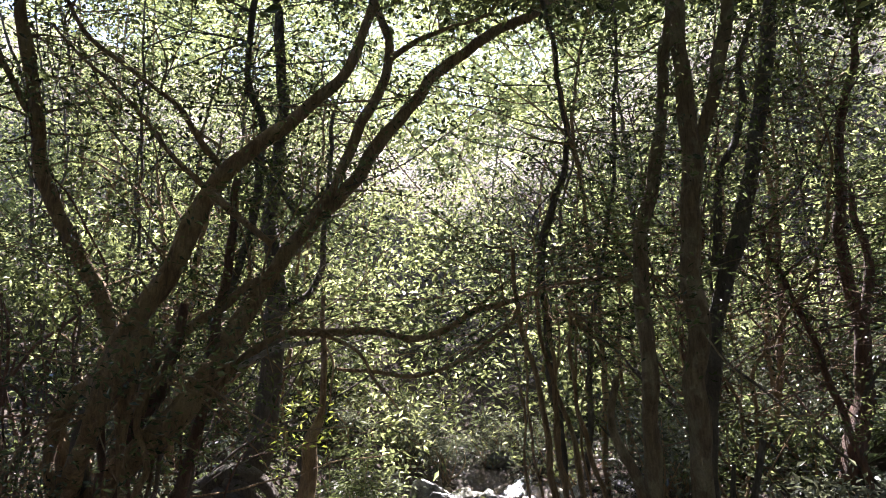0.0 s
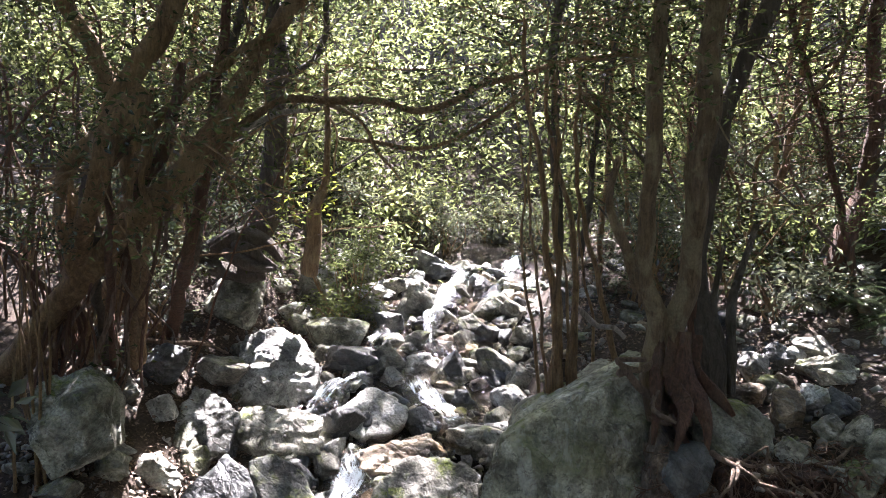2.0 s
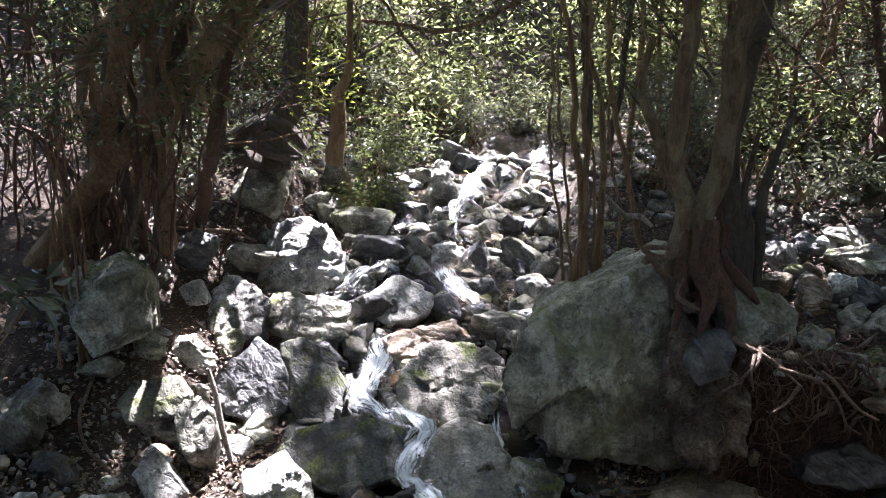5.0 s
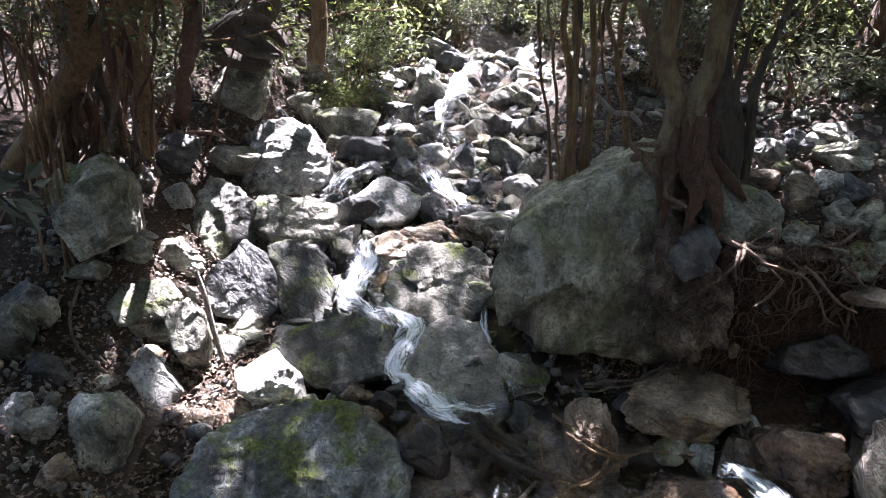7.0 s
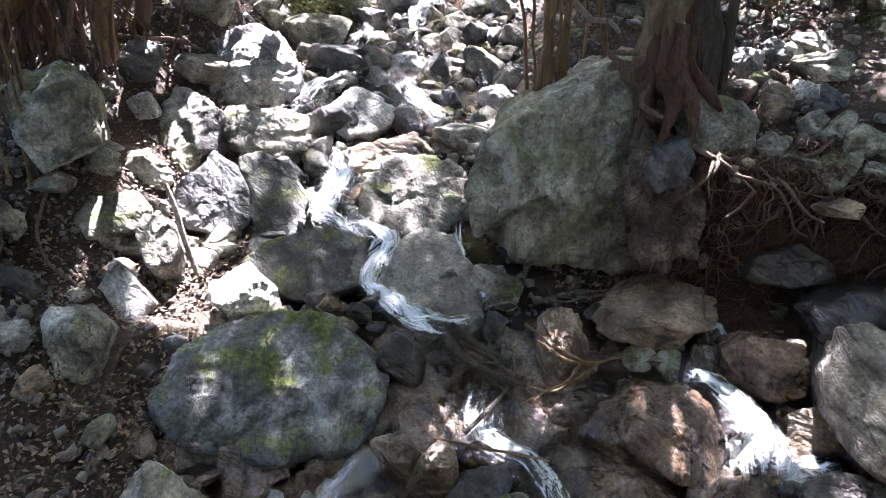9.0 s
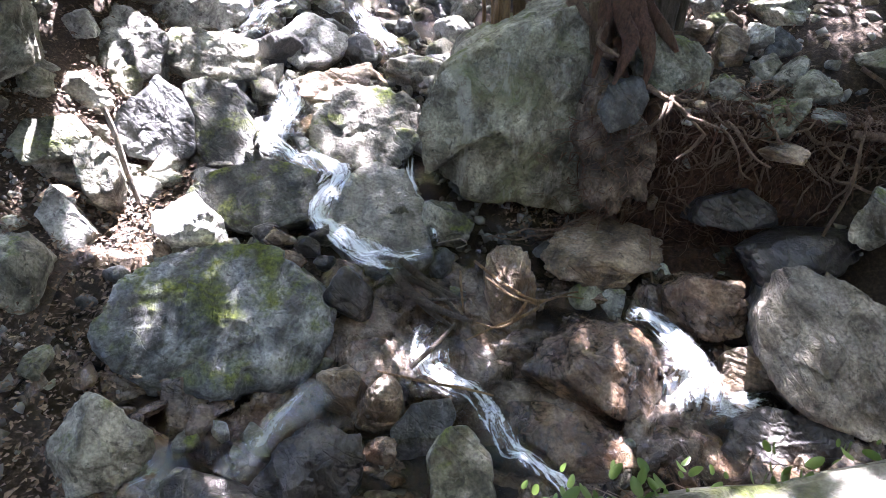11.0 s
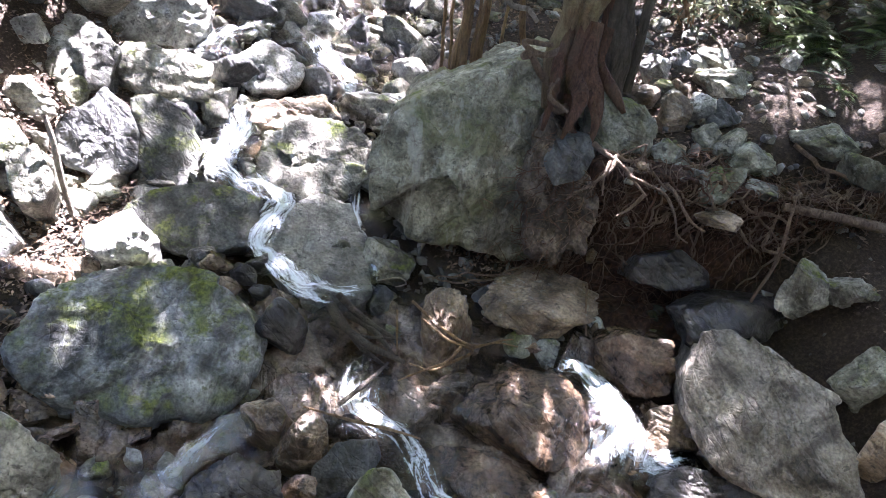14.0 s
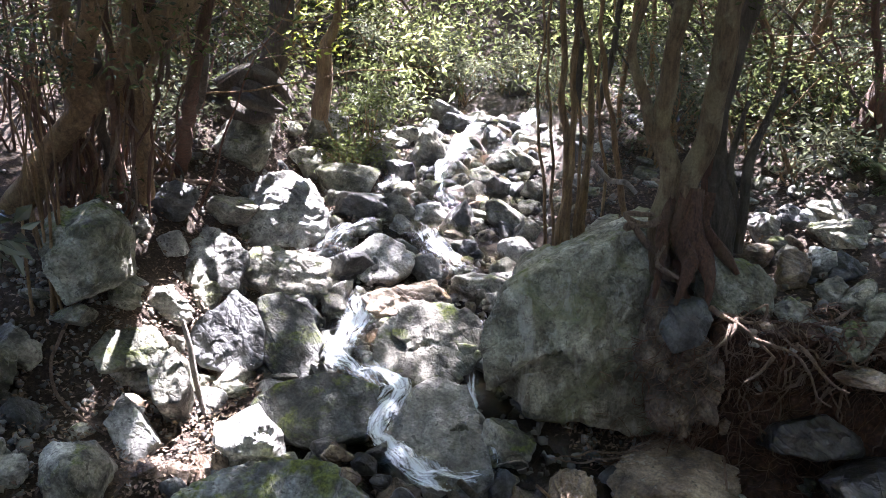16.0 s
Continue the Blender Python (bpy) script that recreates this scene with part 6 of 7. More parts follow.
def lianas():
    """Thin crooked stems and climbers that cross the wood on both banks."""
    r = np.random.default_rng(64)
    for k in range(84):
        side = -1 if k < 44 else 1
        y = r.uniform(6.9, 10.5) if side < 0 else r.uniform(7.4, 11)
        x = float(course(y)) + side * r.uniform(2.4 if side < 0 else 2.8, 5.4)
        p = np.array([x, y, float(ground_height(x, y)) - 0.05])
        t = thing("climber", p, "thin crooked bare climber stem among the trees", "climber", "climbers in the wood")
        lean = np.array([r.normal() * 0.5 - side * 0.25, r.normal() * 0.3, 1.0])
        pts = [p]
        for q in range(int(r.integers(6, 11))):
            lean = lean + r.normal(size=3) * [0.4, 0.25, 0.15]
            lean[2] = max(lean[2], 0.25)
            pts.append(pts[-1] + lean / np.linalg.norm(lean) * r.uniform(0.4, 0.8))
        w = r.uniform(0.008, 0.026)
        mat = (M_BARK_DARK, M_BARK, M_BARK_RED)[k % 3]
        part("stem", tube("stem", pts, [w, w * 0.8, w * 0.35], mat, 7, 0.12, 0.015, 700 + k, 0.1), t)
        for q in range(3):
            s = pts[int(r.integers(2, len(pts)))]
            e = s + np.array([r.normal(), r.normal() * 0.6, r.normal() * 0.4 + 0.2]) * 0.6
            part("side_stem", tube("side_stem", [s, (s + e) / 2 + r.normal(size=3) * 0.1, e], [w * 0.45, w * 0.35, w * 0.15], mat, 5, 0.1, 0.012, 760 + 3 * k + q, 0.08), t)


lianas()


def bank_shrubs():
    r = np.random.default_rng(60)
    k = 0
    while k < 60:
        y = r.uniform(7.5, 14.5)
        side = -1 if r.uniform() < 0.5 else 1
        x = float(course(y)) + side * r.uniform(1.5, 5.5)
        if side > 0 and y < 7.5:
            continue
        z = float(ground_height(x, y))
        hgt = r.uniform(0.5, 1.3)
        shrub((x, y, z + hgt * 0.6), (r.uniform(0.4, 0.9), r.uniform(0.4, 0.8), hgt * 0.6), int(r.integers(26, 46)), 300 + k, "leafy evergreen shrub on the stream bank", M_LEAF_SHRUB if k % 3 else M_LEAF, 0.075)
        k += 1


bank_shrubs()


def low_plants():
    r = np.random.default_rng(61)
    for k in range(44):
        y = r.uniform(6.8, 12.5)
        x = float(course(y)) + r.uniform(2.9, 7.2)
        z = float(ground_height(x, y))
        hgt = r.uniform(0.25, 0.7)
        shrub((x, y, z + hgt * 0.55), (r.uniform(0.3, 0.6), r.uniform(0.3, 0.6), hgt * 0.55), int(r.integers(12, 24)), 1300 + k, "low broad-leaved plant among the ferns", M_LEAF_SHRUB if k % 2 else M_LEAF, 0.1, 16, 0.13)


low_plants()
for k in range(9):
    hx, hy = 0.2 + 0.45 * k + 0.2 * math.sin(k * 2.3) - 0.6, 12.9 + 0.5 * math.cos(k * 1.7)
    shrub((hx, hy, float(ground_height(hx, hy)) + 0.5), (0.55, 0.45, 0.55), 30, 1400 + k, "leafy grey-green shrub at the head of the stream", M_LEAF_SHRUB, 0.08)


# ---- loose stones, gravel, fallen leaves ----
def cobbles():
    r = np.random.default_rng(90)
    looks = (M_ROCK, M_GREEN, M_PALE, M_DARK, M_ROCK, M_BROWN)
    kinds = [mesh_from("cobble", *rock_shape((1, r.uniform(0.7, 1), r.uniform(0.5, 0.8)), 900 + i, 3), looks[i % 6]) for i in range(18)]
    at = np.array([b[0] for b in BOULDERS])
    reach = np.array([max(b[1][0], b[1][1]) for b in BOULDERS]) * 0.36
    made = 0
    while made < 290:
        y = 2.6 + 9.5 * r.uniform() ** 1.1
        u = r.normal() * 1.7
        x = float(course(y)) + u
        if x > 4.5 or x < -3.6 or (x > 2.2 and y < 4.0):
            continue
        s = r.uniform(0.08, 0.3) * (0.8 + 0.05 * y)
        if np.any(np.hypot(at[:, 0] - x, at[:, 1] - y) < reach + s * 0.25):
            continue
        ob = new("cobble", kinds[int(r.integers(18))])
        ob.location = (x, y, float(ground_height(x, y)) + s * 0.15)
        ob.scale = (s, s * r.uniform(0.7, 1.1), s * r.uniform(0.6, 1.1))
        ob.rotation_euler = (r.normal() * 0.3, r.normal() * 0.3, r.uniform(0, 6.28))
        tagged(ob, "rough grey cobble lying in the stream bed", "stone", "cobbles of the stream bed")
        made += 1


cobbles()


def wedge_stones():
    r = np.random.default_rng(93)
    looks = (M_ROCK, M_GREEN, M_PALE, M_DARK, M_ROCK)
    kinds = [mesh_from("wedge_stone", *rock_shape((1, r.uniform(0.7, 1), r.uniform(0.6, 0.9)), 1010 + i, 4), looks[i % 5]) for i in range(15)]
    for k in range(230):
        y = 4.6 + 6.4 * r.uniform() ** 1.15
        x = float(course(y)) + r.uniform(-2.3, 1.1)
        s = r.uniform(0.14, 0.42)
        ob = new("wedge_stone", kinds[k % 15])
        ob.location = (x, y, float(ground_height(x, y)) + s * 0.12)
        ob.scale = (s, s * r.uniform(0.7, 1.1), s * r.uniform(0.7, 1.1))
        ob.rotation_euler = (r.normal() * 0.5, r.normal() * 0.5, r.uniform(0, 6.28))
        tagged(ob, "angular grey stone wedged between larger boulders", "stone", "wedged stones of the stream bed")


wedge_stones()


def bank_stones():
    r = np.random.default_rng(92)
    looks = (M_ROCK, M_GREEN, M_PALE, M_BROWN)
    kinds = [mesh_from("bank_stone", *rock_shape((1, r.uniform(0.7, 1), r.uniform(0.5, 0.8)), 980 + i, 3), looks[i % 4]) for i in range(12)]
    for k in range(240):
        y = r.uniform(5.0, 7.6) if k < 170 else r.uniform(3.9, 4.7)
        x = r.uniform(1.9, 5.6)
        s = r.uniform(0.07, 0.26) if k < 170 else r.uniform(0.05, 0.16)
        ob = new("bank_stone", kinds[k % 12])
        ob.location = (x, y, float(ground_height(x, y)) + s * 0.15)
        if k >= 170:      # pressed into the face of the soil bank
            ob.location = bank_at(x, r.uniform(0.0, 0.85)) + [0, -0.04 - s * 0.1, 0.02]
        ob.scale = (s, s * r.uniform(0.7, 1.1), s * r.uniform(0.6, 1.0))
        ob.rotation_euler = (r.normal() * 0.4, r.normal() * 0.4, r.uniform(0, 6.28))
        tagged(ob, "loose grey stone on the root-bound bank", "stone", "loose stones of the bank")


bank_stones()


def wet_stones():
    r = np.random.default_rng(91)
    kinds = [mesh_from("wet_stone", *rock_shape((1, r.uniform(0.7, 1), r.uniform(0.5, 0.8)), 950 + i, 4), (M_WET, M_BROWN, M_WET, M_DARK)[i % 4]) for i in range(12)]
    for k in range(60):
        y = r.uniform(2.3, 4.7)
        x = float(course(y)) + r.uniform(-2.4, 2.4)
        s = r.uniform(0.1, 0.3)
        ob = new("wet_stone", kinds[k % 12])
        ob.location = (x, y, float(ground_height(x, y)) + 0.06 + s * 0.05)
        ob.scale = (s, s * r.uniform(0.7, 1.1), s * r.uniform(0.4, 0.7))
        ob.rotation_euler = (r.normal() * 0.3, r.normal() * 0.3, r.uniform(0, 6.28))
        tagged(ob, "wet brown stone half under shallow water", "stone", "wet stones in the water")


wet_stones()


def gravel():
    r = np.random.default_rng(95)
    d, f = ico(1)
    n = 6400
    y = 2.2 + 8.5 * r.uniform(0, 1, n) ** 1.2
    x = course(y) + r.normal(size=n) * 2.0
    y[5200:], x[5200:] = r.uniform(3.6, 6.2, n - 5200), r.uniform(-3.4, -1.6, n - 5200)
    s = r.uniform(0.012, 0.045, n) * np.where(np.arange(n) > 5200, 0.7, 1) * np.where((y < 4.7) & (np.abs(x - course(y)) < 2.6), 0.35, 1)
    z = ground_height(x, y) + s * 0.3
    shapes = d[None] * (1 + 0.35 * r.normal(size=(n, len(d), 1))) * (s[:, None] * r.uniform(0.6, 1.2, (n, 3)))[:, None]
    v = shapes + np.stack([x, y, z], 1)[:, None]
    faces = (f[None] + (np.arange(n) * len(d))[:, None, None]).reshape(-1, 3)
    tagged(new("gravel", mesh_from("gravel", v.reshape(-1, 3), faces, M_PEBBLE)), "grey-brown gravel between the boulders", "gravel", kind="stuff")


gravel()


def litter():
    r = np.random.default_rng(97)
    n = 34000
    y = 2.4 + 8 * r.uniform(0, 1, n)
    u = np.where(r.uniform(0, 1, n) < 0.6, -1.0 - np.abs(r.normal(size=n)) * 1.3, 1.2 + np.abs(r.normal(size=n)) * 1.4)
    x = course(y) + u
    dry = (y > 4.8) | (np.abs(u) > 3.4) | (x < -1.5)
    x, y, n = x[dry], y[dry], int(dry.sum())
    at = np.stack([x, y, ground_height(x, y) + r.uniform(0.03, 0.09, n)], 1)
    tagged(new("leaf_litter", leaf_mesh("leaf_litter", at, 0.042, M_LITTER, 98, 0.5, 0.8)), "dry brown fallen leaves on the banks", "fallen leaves", kind="stuff")


litter()

# ---- wall under the camera ----
def parapet():
    n, k = 240, 10
    x = np.linspace(-4, 5, n)
    prof = [(0.30, -3.0), (0.30, 2.40), (0.33, 2.47), (0.40, 2.50), (0.55, 2.51), (0.70, 2.505), (0.79, 2.48), (0.835, 2.43), (0.85, 2.3), (0.9, -1.2)]
    P = np.array([[(xx, py, pz) for py, pz in prof] for xx in x]).reshape(-1, 3)
    r = np.random.default_rng(33)
    P[:, 2] += np.where(P[:, 2] > 2, 0.081 + 0.158 * (P[:, 0] - 0.9) + 0.012 * waves(P, 6.0, r) + 0.008 * waves(P, 25.0, r), 0)
    P[:, 1] += 0.012 * waves(P, 8.0, r) + 0.006 * waves(P, 30.0, r)
    i, j = np.meshgrid(np.arange(n - 1), np.arange(k - 1), indexing="ij")
    f = np.stack([i * k + j, i * k + j + 1, (i + 1) * k + j + 1, (i + 1) * k + j], -1).reshape(-1, 4)
    tagged(new("parapet", mesh_from("parapet", P, f, M_WALL)), "weathered pale concrete parapet with moss", "wall", kind="structure")
    # creeping plant on its edge
    t = thing("creeper", (0.9, 0.8, 2.48), "small round-leaved creeper along the mossy parapet", "plant")
    runs, at = [], []
    for q in range(24):
        x0 = r.uniform(0.2, 2.0)
        pts = [(x0 + 0.04 * m, 0.8 + 0.03 * r.normal(), 2.53 + 0.158 * (x0 + 0.04 * m - 0.9) + 0.006 * r.uniform(0, 1)) for m in range(4)]
        runs.append((pts, [0.0013, 0.0012, 0.001, 0.0007]))
        for m in range(9):
            at.append(np.array(pts[int(r.integers(4))]) + r.normal(size=3) * [0.035, 0.025, 0.005])
    for q, (pts, radii) in enumerate(runs):
        part("stem", tube("stem", pts, radii, M_ROOT, 5, 0.1, 0, q, 0.03), t)
    ang = np.linspace(0, 2 * np.pi, 12, endpoint=False)
    for q, c in enumerate(at):      # oval leaves, cupped along the midrib
        sz = r.uniform(0.006, 0.019)
        ring = np.stack([np.cos(ang) * sz * 0.52 * (1 - 0.2 * np.sin(ang)), 0.22 * sz * np.cos(ang) ** 2 + 0.12 * sz * np.sin(ang), sz * (np.sin(ang) + 1)], 1)
        verts = np.vstack([ring, [(0, 0, sz * 0.95)]])
        m3 = np.array(Euler((r.uniform(-1.2, 0.5), r.normal() * 0.5, r.uniform(-1.2, 1.2))).to_matrix())
        part("leaf", mesh_from("leaf", verts @ m3.T + c, np.stack([np.arange(12), (np.arange(12) + 1) % 12, np.full(12, 12)], 1), M_CREEPER), t)


parapet()

# ---- roots, sticks, vines ----
def stick(name, pts, radii, mat, label, category="branch", seed=1, wander=0.006):
    tagged(new(name, tube(name, pts, radii, mat, 8, 0.1, wander, seed, 0.03)), label, category)


stick("stick", [(-1.94, 5.25, 1.30), (-1.87, 5.20, 1.05), (-1.81, 5.15, 0.75), (-1.75, 5.10, 0.53), (-1.71, 5.05, 0.25)], [0.016, 0.024, 0.022, 0.02, 0.014], M_DEAD, "bleached broken stick leaning on pale stones", seed=2)
stick("stick", [(-2.04, 5.30, 1.02), (-1.98, 5.25, 0.75), (-1.89, 5.20, 0.47)], [0.012, 0.014, 0.01], M_DEAD, "thin grey stick propped beside another stick", seed=3)
stick("vine", [(-2.87, 5.50, 1.35), (-2.86, 5.15, 1.13), (-2.88, 5.02, 1.00), (-2.75, 4.84, 0.81), (-2.54, 4.73, 0.71), (-2.32, 4.66, 0.63)], [0.012, 0.014, 0.014, 0.013, 0.012, 0.008], M_ROOT, "curved brown vine lying on leaf litter", "vine", 4)
stick("stick", [(3.33, 4.37, 1.77), (3.28, 4.23, 1.47), (3.25, 4.19, 1.20), (3.19, 4.16, 0.97), (3.14, 4.11, 0.73)], [0.008, 0.014, 0.013, 0.012, 0.008], M_ROOT, "slender pale stick standing against the root bank", seed=5)
stick("log", [(3.34, 4.47, 1.59), (3.61, 4.40, 1.59), (4.00, 4.31, 1.59), (4.51, 4.18, 1.58)], [0.03, 0.035, 0.04, 0.04], M_ROOT, "grey-brown fallen log half buried in roots", "log", 6)
stick("twig", [(0.52, 4.55, 0.60), (0.68, 4.52, 0.66), (0.73, 4.51, 0.62), (0.65, 4.49, 0.60)], [0.005, 0.007, 0.006, 0.004], M_DEAD, "small pale forked twig over the water", "twig", 7, 0.002)
stick("twig", [(0.81, 4.08, 0.63), (0.98, 3.95, 0.57), (1.16, 3.90, 0.53), (1.03, 3.86, 0.45), (0.90, 3.84, 0.38), (0.75, 3.91, 0.37)], [0.006, 0.009, 0.01, 0.01, 0.008, 0.005], M_BARK, "thin brown twig fallen across the brown rock", "twig", 8, 0.004)
stick("twig", [(1.16, 3.91, 0.53), (1.32, 3.95, 0.56), (1.48, 3.93, 0.56)], [0.009, 0.007, 0.004], M_BARK, "thin brown twig fallen across the brown rock", "twig", 9, 0.004)
stick("stick", [(2.09, 4.52, 0.76), (2.07, 4.35, 0.62), (2.08, 4.22, 0.48)], [0.009, 0.009, 0.006], M_ROOT, "short upright stick below the root bank", seed=10)
stick("log", [(0.20, 4.43, 0.47), (0.33, 4.21, 0.41), (0.46, 4.02, 0.36), (0.62, 3.90, 0.30)], [0.012, 0.022, 0.02, 0.01], M_BARK_DARK, "wet dark driftwood jammed in the water", "log", 11, 0.01)
stick("twig", [(0.08, 3.28, 0.50), (0.36, 3.34, 0.36), (0.58, 3.35, 0.29), (0.80, 3.33, 0.25)], [0.006, 0.01, 0.01, 0.006], M_BARK, "brown stick lying over the narrow water", "twig", 12, 0.005)
stick("branch", [(-3.09, 7.20, 2.15), (-3.05, 6.93, 2.01), (-3.03, 6.81, 1.91), (-2.89, 6.71, 1.78), (-2.77, 6.66, 1.71)], [0.03, 0.035, 0.03, 0.035, 0.02], M_DEAD, "sun-bleached twisted root rising from the bank", "root", 13, 0.012)
stick("log", [(-2.93, 7.11, 2.04), (-2.68, 7.26, 1.99), (-2.44, 7.62, 1.89), (-2.25, 7.87, 1.72)], [0.02, 0.025, 0.022, 0.015], M_ROOT, "thin fallen branch across mossy stones", "log", 14)
for k, (a, bq) in enumerate((([(-1.34, 10.96, 2.33), (-1.19, 11.18, 2.56), (-1.01, 11.55, 2.66), (-0.88, 11.62, 2.64)], 0.014), ([(-1.44, 10.70, 2.32), (-1.26, 10.97, 2.45), (-1.12, 11.31, 2.72)], 0.01), ([(-1.20, 11.25, 2.56), (-1.24, 11.24, 2.68), (-1.36, 10.84, 2.63)], 0.008))):
    stick("branch", a, [bq, bq, bq * 0.5], M_DEAD, "bare grey driftwood branch on stones", "branch", 20 + k)


for k, (a, bq) in enumerate((([(0.15, 4.39, 0.52), (0.29, 4.16, 0.47), (0.48, 3.98, 0.42), (0.71, 3.86, 0.40)], 0.03), ([(0.25, 4.44, 0.52), (0.45, 4.21, 0.48), (0.65, 4.09, 0.44)], 0.026), ([(0.29, 3.51, 0.32), (0.47, 3.65, 0.4), (0.61, 3.83, 0.43)], 0.016), ([(0.3, 4.3, 0.46), (0.52, 4.12, 0.44), (0.66, 3.9, 0.4)], 0.02), ([(0.2, 4.2, 0.44), (0.4, 4.1, 0.44), (0.7, 4.05, 0.45)], 0.012), ([(0.66, 4.25, 0.56), (0.665, 4.1, 0.48), (0.67, 3.96, 0.42)], 0.009), ([(0.76, 4.29, 0.62), (1.09, 3.93, 0.56), (1.48, 4.05, 0.52)], 0.011), ([(1.08, 3.90, 0.55), (0.97, 3.81, 0.46), (0.66, 3.71, 0.39)], 0.01))):
    stick("driftwood", a, [bq, bq, bq * 0.5], M_BARK_DARK if bq > 0.011 else M_BARK, "dark wet driftwood jammed beside the smooth slab", "driftwood", 40 + k, 0.008)


def old_stump():
    """Dark overhanging stump on the square rock."""
    t = thing("stump", (-2.3, 8.5, 2.5), "dark rotten stump overhanging a square rock", "stump")
    # third tube is added dark filler, standing in for the shaded hollow
    for k, (a, w) in enumerate((([(-2.78, 8.60, 2.72), (-2.35, 8.45, 2.97), (-2.02, 8.45, 2.94), (-1.77, 8.55, 2.70)], 0.13), ([(-2.4, 8.3, 2.8), (-2.15, 8.22, 2.68), (-1.83, 8.32, 2.6)], 0.075), ([(-2.72, 8.5, 2.66), (-2.37, 8.5, 2.56), (-1.95, 8.5, 2.5)], 0.1), ([(-2.3, 8.35, 2.9), (-2.06, 8.28, 2.82), (-1.79, 8.35, 2.62)], 0.06))):
        part("stump_wood", tube("stump_wood", a, [w * 0.8, w, w * 0.5], M_BARK_DARK, 12, 0.3, 0.015, 830 + k, 0.05), t)


old_stump()


def root_bank():
    """Exposed roots hanging over the soil beside the huge boulder."""
    r = np.random.default_rng(55)
    t = thing("exposed_roots", (2.2, 4.55, 1.4), "tangle of bare brown roots over the soil bank", "roots")
    mains = [[(1.93, 4.75, 1.78), (2.04, 4.60, 1.73), (2.13, 4.50, 1.67), (2.27, 4.45, 1.56)], [(2.05, 4.60, 1.77), (1.99, 4.50, 1.66), (1.85, 4.45, 1.57), (1.75, 4.40, 1.54)],
             [(2.00, 4.55, 1.74), (1.96, 4.45, 1.64), (1.96, 4.40, 1.55)], [(1.96, 4.70, 1.76), (2.19, 4.60, 1.72), (2.26, 4.60, 1.83), (2.25, 4.65, 1.85), (2.11, 4.65, 1.75)],
             [(2.13, 4.50, 1.67), (2.35, 4.50, 1.61), (2.44, 4.45, 1.53), (2.53, 4.40, 1.39), (2.63, 4.30, 1.29)], [(2.27, 4.45, 1.56), (2.19, 4.40, 1.47), (2.06, 4.35, 1.44)],
             [(2.45, 4.55, 1.62), (2.62, 4.40, 1.44), (2.73, 4.30, 1.41)], [(2.99, 4.75, 1.71), (2.98, 4.60, 1.60), (3.07, 4.50, 1.54), (3.30, 4.50, 1.51), (3.44, 4.40, 1.46)],
             [(3.60, 5.00, 1.89), (3.71, 4.80, 1.80), (3.85, 4.70, 1.76), (4.12, 4.60, 1.72), (4.41, 4.50, 1.68)], [(3.38, 4.50, 1.54), (3.59, 4.60, 1.60), (3.79, 4.70, 1.69)],
             [(3.35, 4.50, 1.40), (3.24, 4.35, 1.31), (3.34, 4.30, 1.28), (3.55, 4.20, 1.26), (3.77, 4.10, 1.15), (4.01, 4.00, 1.08)], [(2.67, 4.75, 1.68), (2.83, 4.80, 1.72), (2.99, 4.90, 1.78)],
             [(2.94, 4.50, 1.42), (3.08, 4.40, 1.39), (3.20, 4.30, 1.29)]]

    def crooked(pts, amount, gap=0.055):
        """The line through pts, kinked every few centimetres."""
        pts = np.array(pts, float)
        d = np.concatenate([[0], np.cumsum(np.linalg.norm(np.diff(pts, axis=0), axis=1))])
        q = np.linspace(0, d[-1], max(3, int(d[-1] / gap)))
        c = np.stack([np.interp(q, d, pts[:, a]) for a in range(3)], -1)
        c[1:-1] += r.normal(size=(len(c) - 2, 3)) * amount
        return c

    def thinning(c, w):
        return list(np.linspace(w, w * 0.4, len(c)))

    for i, m in enumerate(mains):
        w = r.uniform(0.013, 0.023)
        m = crooked(m, 0.012, 0.08)
        part("root", tube("root", m, thinning(m, w), M_ROOT, 7, 0.12, 0.012, 500 + i, 0.03), t)
    for i in range(90):
        x, v = r.uniform(1.7, 4.7), r.uniform(0.62, 1.0)
        pts, dx, dv = [], r.normal() * 0.06, -0.05
        for q in range(int(r.integers(4, 9))):
            p = bank_at(x, v)
            pts.append(p + [0, -0.07 - 0.05 * abs(r.normal()), 0.02 + 0.03 * r.normal()])
            dx, dv = dx + r.normal() * 0.05, dv + r.normal() * 0.03
            x, v = x + dx, min(1.0, max(0.3, v + dv))
        w = r.uniform(0.004, 0.014)
        pts = crooked(pts, 0.013)
        part("root", tube("root", pts, thinning(pts, w), M_ROOT if i % 4 < 3 else M_BARK_RED, 6, 0.12, 0.008, 600 + i, 0.03), t)
    runs = []
    for i in range(900):
        x, v = r.uniform(1.5, 4.9), r.uniform(0.3, 1.0)
        pts, dx, dv = [], r.normal() * 0.04, r.normal() * 0.03 - 0.015
        for q in range(5):
            pts.append(bank_at(x, v) + [0, -0.06 - 0.03 * abs(r.normal()), 0.03 + 0.02 * r.normal()])
            dx, dv = dx + r.normal() * 0.03, dv + r.normal() * 0.02
            x, v = x + dx, min(1.0, max(0.2, v + dv))
        w = r.uniform(0.0018, 0.0048)
        pts = crooked(pts, 0.012, 0.05)
        runs.append((pts, thinning(pts, w)))
    flank = np.vstack([np.array([v.co[:] for v in ob.data.vertices]) + np.array(ob.location) for ob in (HUGE, EARTH)])
    flank = flank[(flank[:, 0] > 1.35) & (flank[:, 1] < 5.1) & (flank[:, 2] < 1.8)]
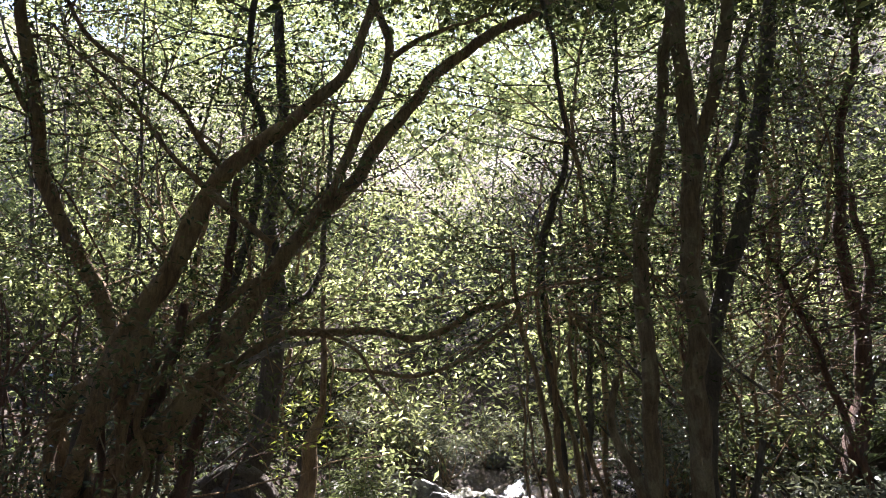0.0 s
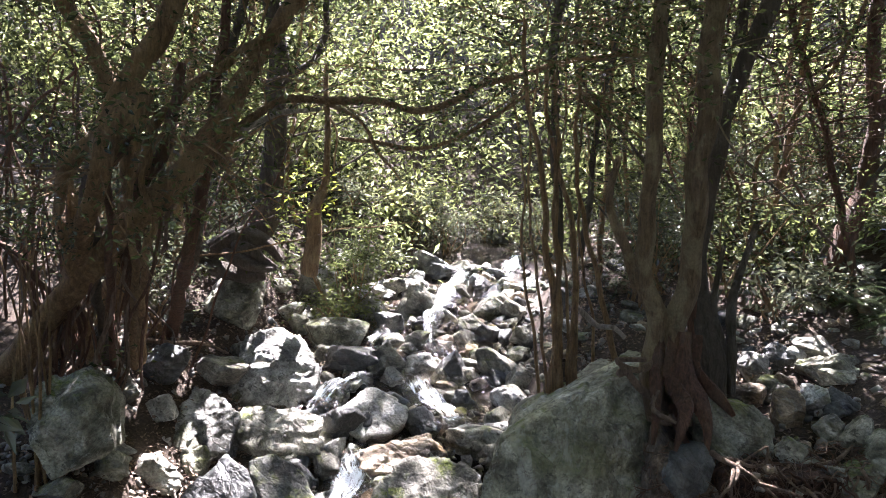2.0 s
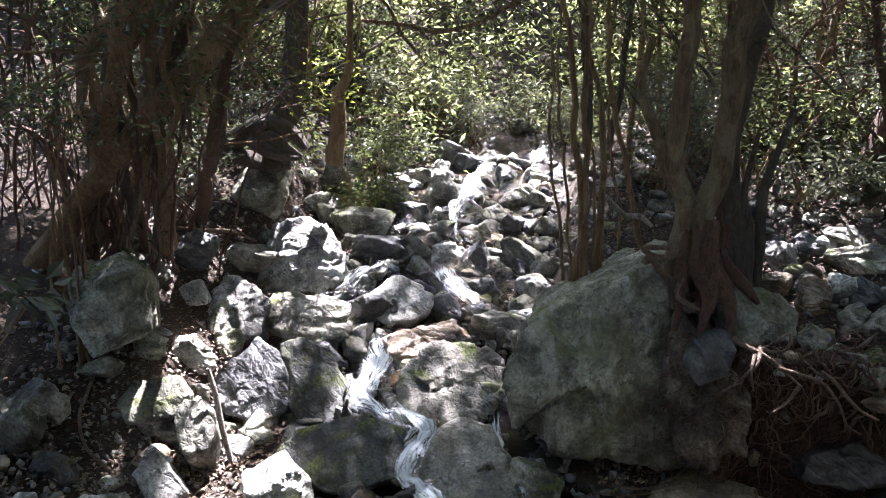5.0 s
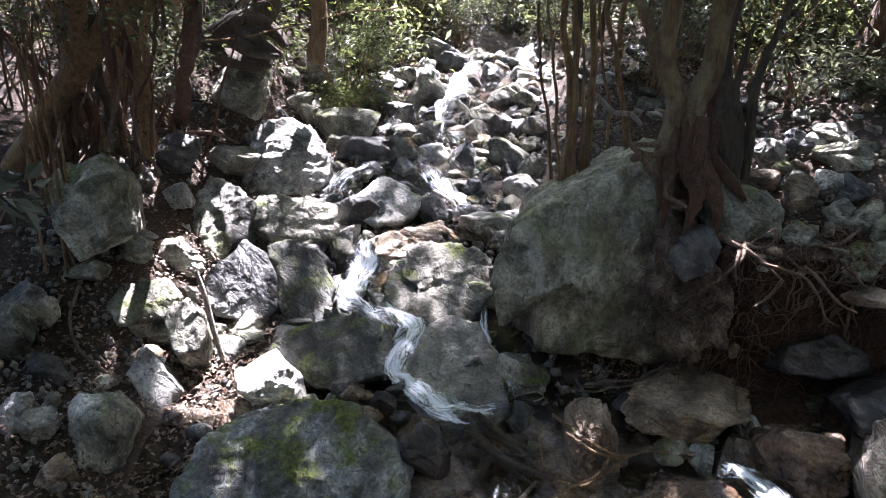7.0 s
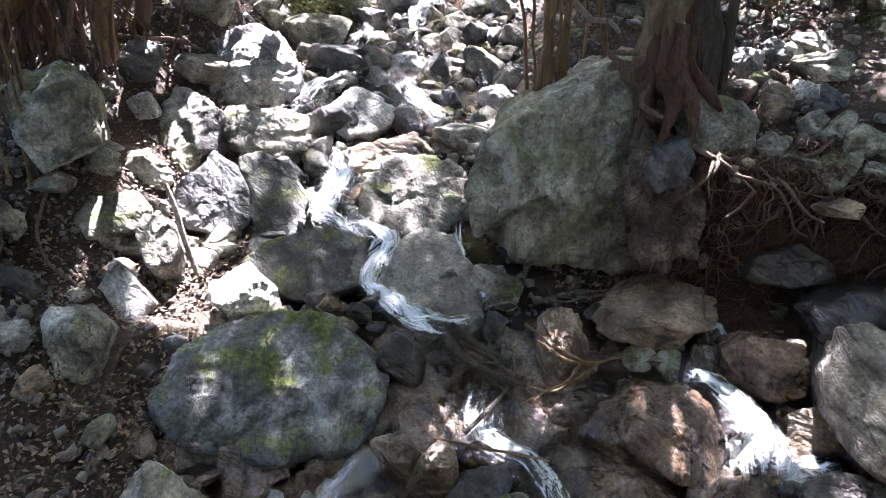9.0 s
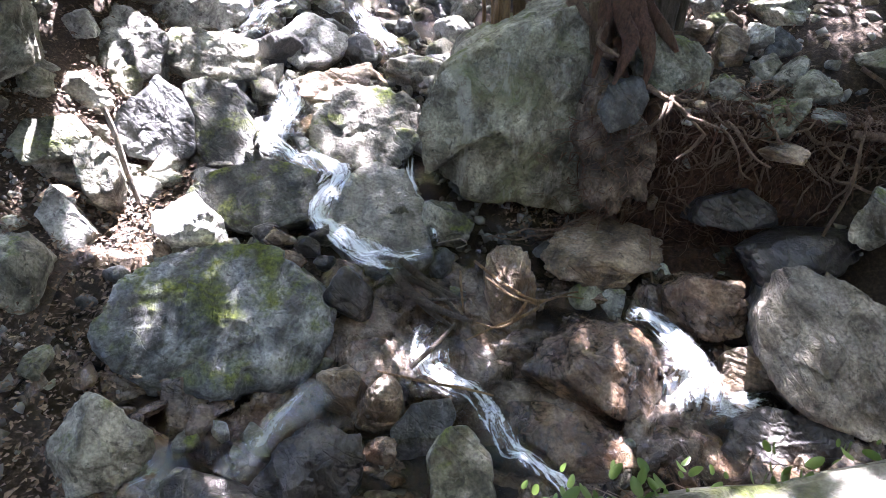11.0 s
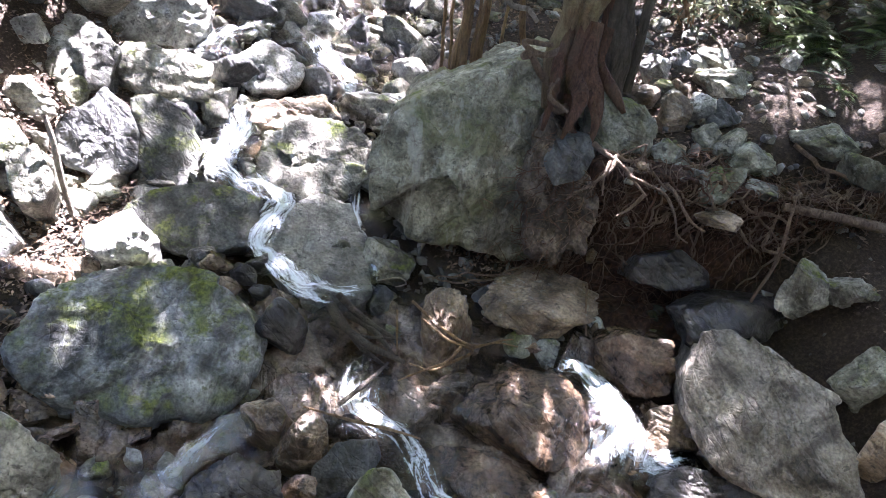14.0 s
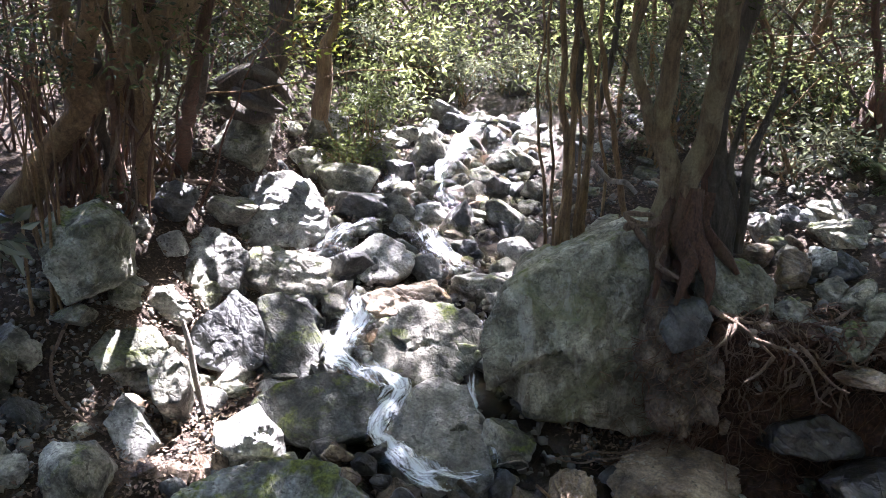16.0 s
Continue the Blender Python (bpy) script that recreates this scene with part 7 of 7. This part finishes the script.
    for i in range(420):
        s = flank[int(r.integers(len(flank)))] + [0, -0.012, 0]
        e = s + [r.normal() * 0.1, -0.015, r.normal() * 0.1 - 0.04]
        w = r.uniform(0.002, 0.005)
        runs.append(([s, (s + e) / 2 + r.normal(size=3) * [0.04, 0.01, 0.03], e], [w, w, w * 0.5]))
    for some, bark in ((runs[::2], M_BARK_RED), (runs[1::2], M_ROOT)):
        tagged(part("rootlet", tubes("rootlet", some, bark, 5, 7, step=0.05, wander=0.008), t), kind="stuff")


root_bank()


def trailing_roots():
    """Fine aerial roots and vines hanging on the shady bank's trunks."""
    r = np.random.default_rng(56)
    t = thing("hanging_vines", (-2.9, 5.9, float(ground_height(-2.9, 5.9))), "fibrous brown vines hanging round old trunks", "vines")
    runs = []
    for i in range(40):
        x, y = r.uniform(-4.9, -2.9), r.uniform(6.2, 7.6)
        z = float(ground_height(x, y))
        h = r.uniform(0.7, 2.6)
        s, e = np.array([x, y, z - 0.05]), np.array([x + r.normal() * 0.25, y + r.normal() * 0.2, z + h])
        w = r.uniform(0.004, 0.016)
        pts = [s, s * 0.6 + e * 0.4 + r.normal(size=3) * 0.08, e]
        part("vine", tube("vine", pts, [w, w, w * 0.7], M_BARK_RED, 6, 0.1, 0.01, 900 + i, 0.08), t)
    for i in range(34):      # fibres under the leaning trunk
        q = r.uniform()
        s = np.array([-3.3, 6.04, 2.4]) * (1 - q) + np.array([-2.0, 5.66, 3.6]) * q + [r.normal() * 0.05, r.uniform(-0.08, 0.12), -0.04]
        low = max(float(ground_height(s[0], s[1])) - 0.05, s[2] - r.uniform(0.4, 1.3))
        e = np.array([s[0] + r.normal() * 0.12 - 0.1, s[1] + r.normal() * 0.12, low])
        w = r.uniform(0.003, 0.02)
        part("vine", tube("vine", [s, s * 0.6 + e * 0.4 + r.normal(size=3) * 0.05, s * 0.2 + e * 0.8 + r.normal(size=3) * 0.05, e], [w, w, w * 0.7], M_BARK_RED if i % 3 else M_ROOT, 5, 0.1, 0.01, 950 + i, 0.08), t)


trailing_roots()

# ---- ferns and low plants ----
def fern_mesh(seed, fronds=8, length=0.5):
    r = np.random.default_rng(seed)
    vs, fs = [], []
    for k in range(fronds):
        a = 6.28 * k / fronds + r.normal() * 0.2
        d = np.array([math.cos(a), math.sin(a), 0])
        ln = length * r.uniform(0.7, 1.15)
        for m in range(20):
            q = (m + 2) / 22
            c = d * ln * q + [0, 0, ln * (0.75 * q - 0.8 * q * q)]
            side = np.array([-d[1], d[0], 0])
            w = ln * 0.2 * math.sin(3.0 * min(1, 1.05 - q)) + 0.008
            for sgn in (-1, 1):
                tip = c + side * sgn * w + d * w * 0.35 - [0, 0, 0.18 * w]
                h = d * ln * 0.02
                base = len(vs)
                vs += [c - h, (c + tip) / 2 - h * 1.3, tip, (c + tip) / 2 + h * 1.3]
                fs.append([base, base + 1, base + 2, base + 3])
    return mesh_from("frond", np.array(vs), np.array(fs), M_FERN, False)


def ferns():
    kinds = [fern_mesh(700 + i, 7 + i % 3, 0.42 + 0.06 * (i % 3)) for i in range(5)]
    r = np.random.default_rng(77)
    made = 0
    while made < 280:
        y = r.uniform(5.6, 11)
        x = float(course(y)) + r.uniform(2.9, 7.5)
        if x < 3.95 + 0.15 * (y - 6):
            continue
        at = (x, y, float(ground_height(x, y)) + 0.02)
        t = thing("fern", at, "green fern with arching fronds on the shady bank", "fern", "ferns of the bank")
        f = part("frond", kinds[made % 5], t)
        f.matrix_parent_inverse = Matrix()
        f.rotation_euler, f.scale = (0, -0.35, r.uniform(0, 6.28)), (r.uniform(0.55, 1.1),) * 3
        made += 1


ferns()
shrub((-3.05, 5.35, 3.22), (0.42, 0.3, 0.36), 100, 801, "grey-green small-leaved shrub in front of the trunks", M_LEAF_SHRUB, 0.05, 34, 0.07)
shrub((-2.46, 3.90, 2.34), (0.14, 0.14, 0.12), 7, 802, "young laurel shrub with long glossy leaves", M_LEAF_SHRUB, 0.15, 6, 0.05, stems=2, root=(-3.6, 4.1, 0.9))
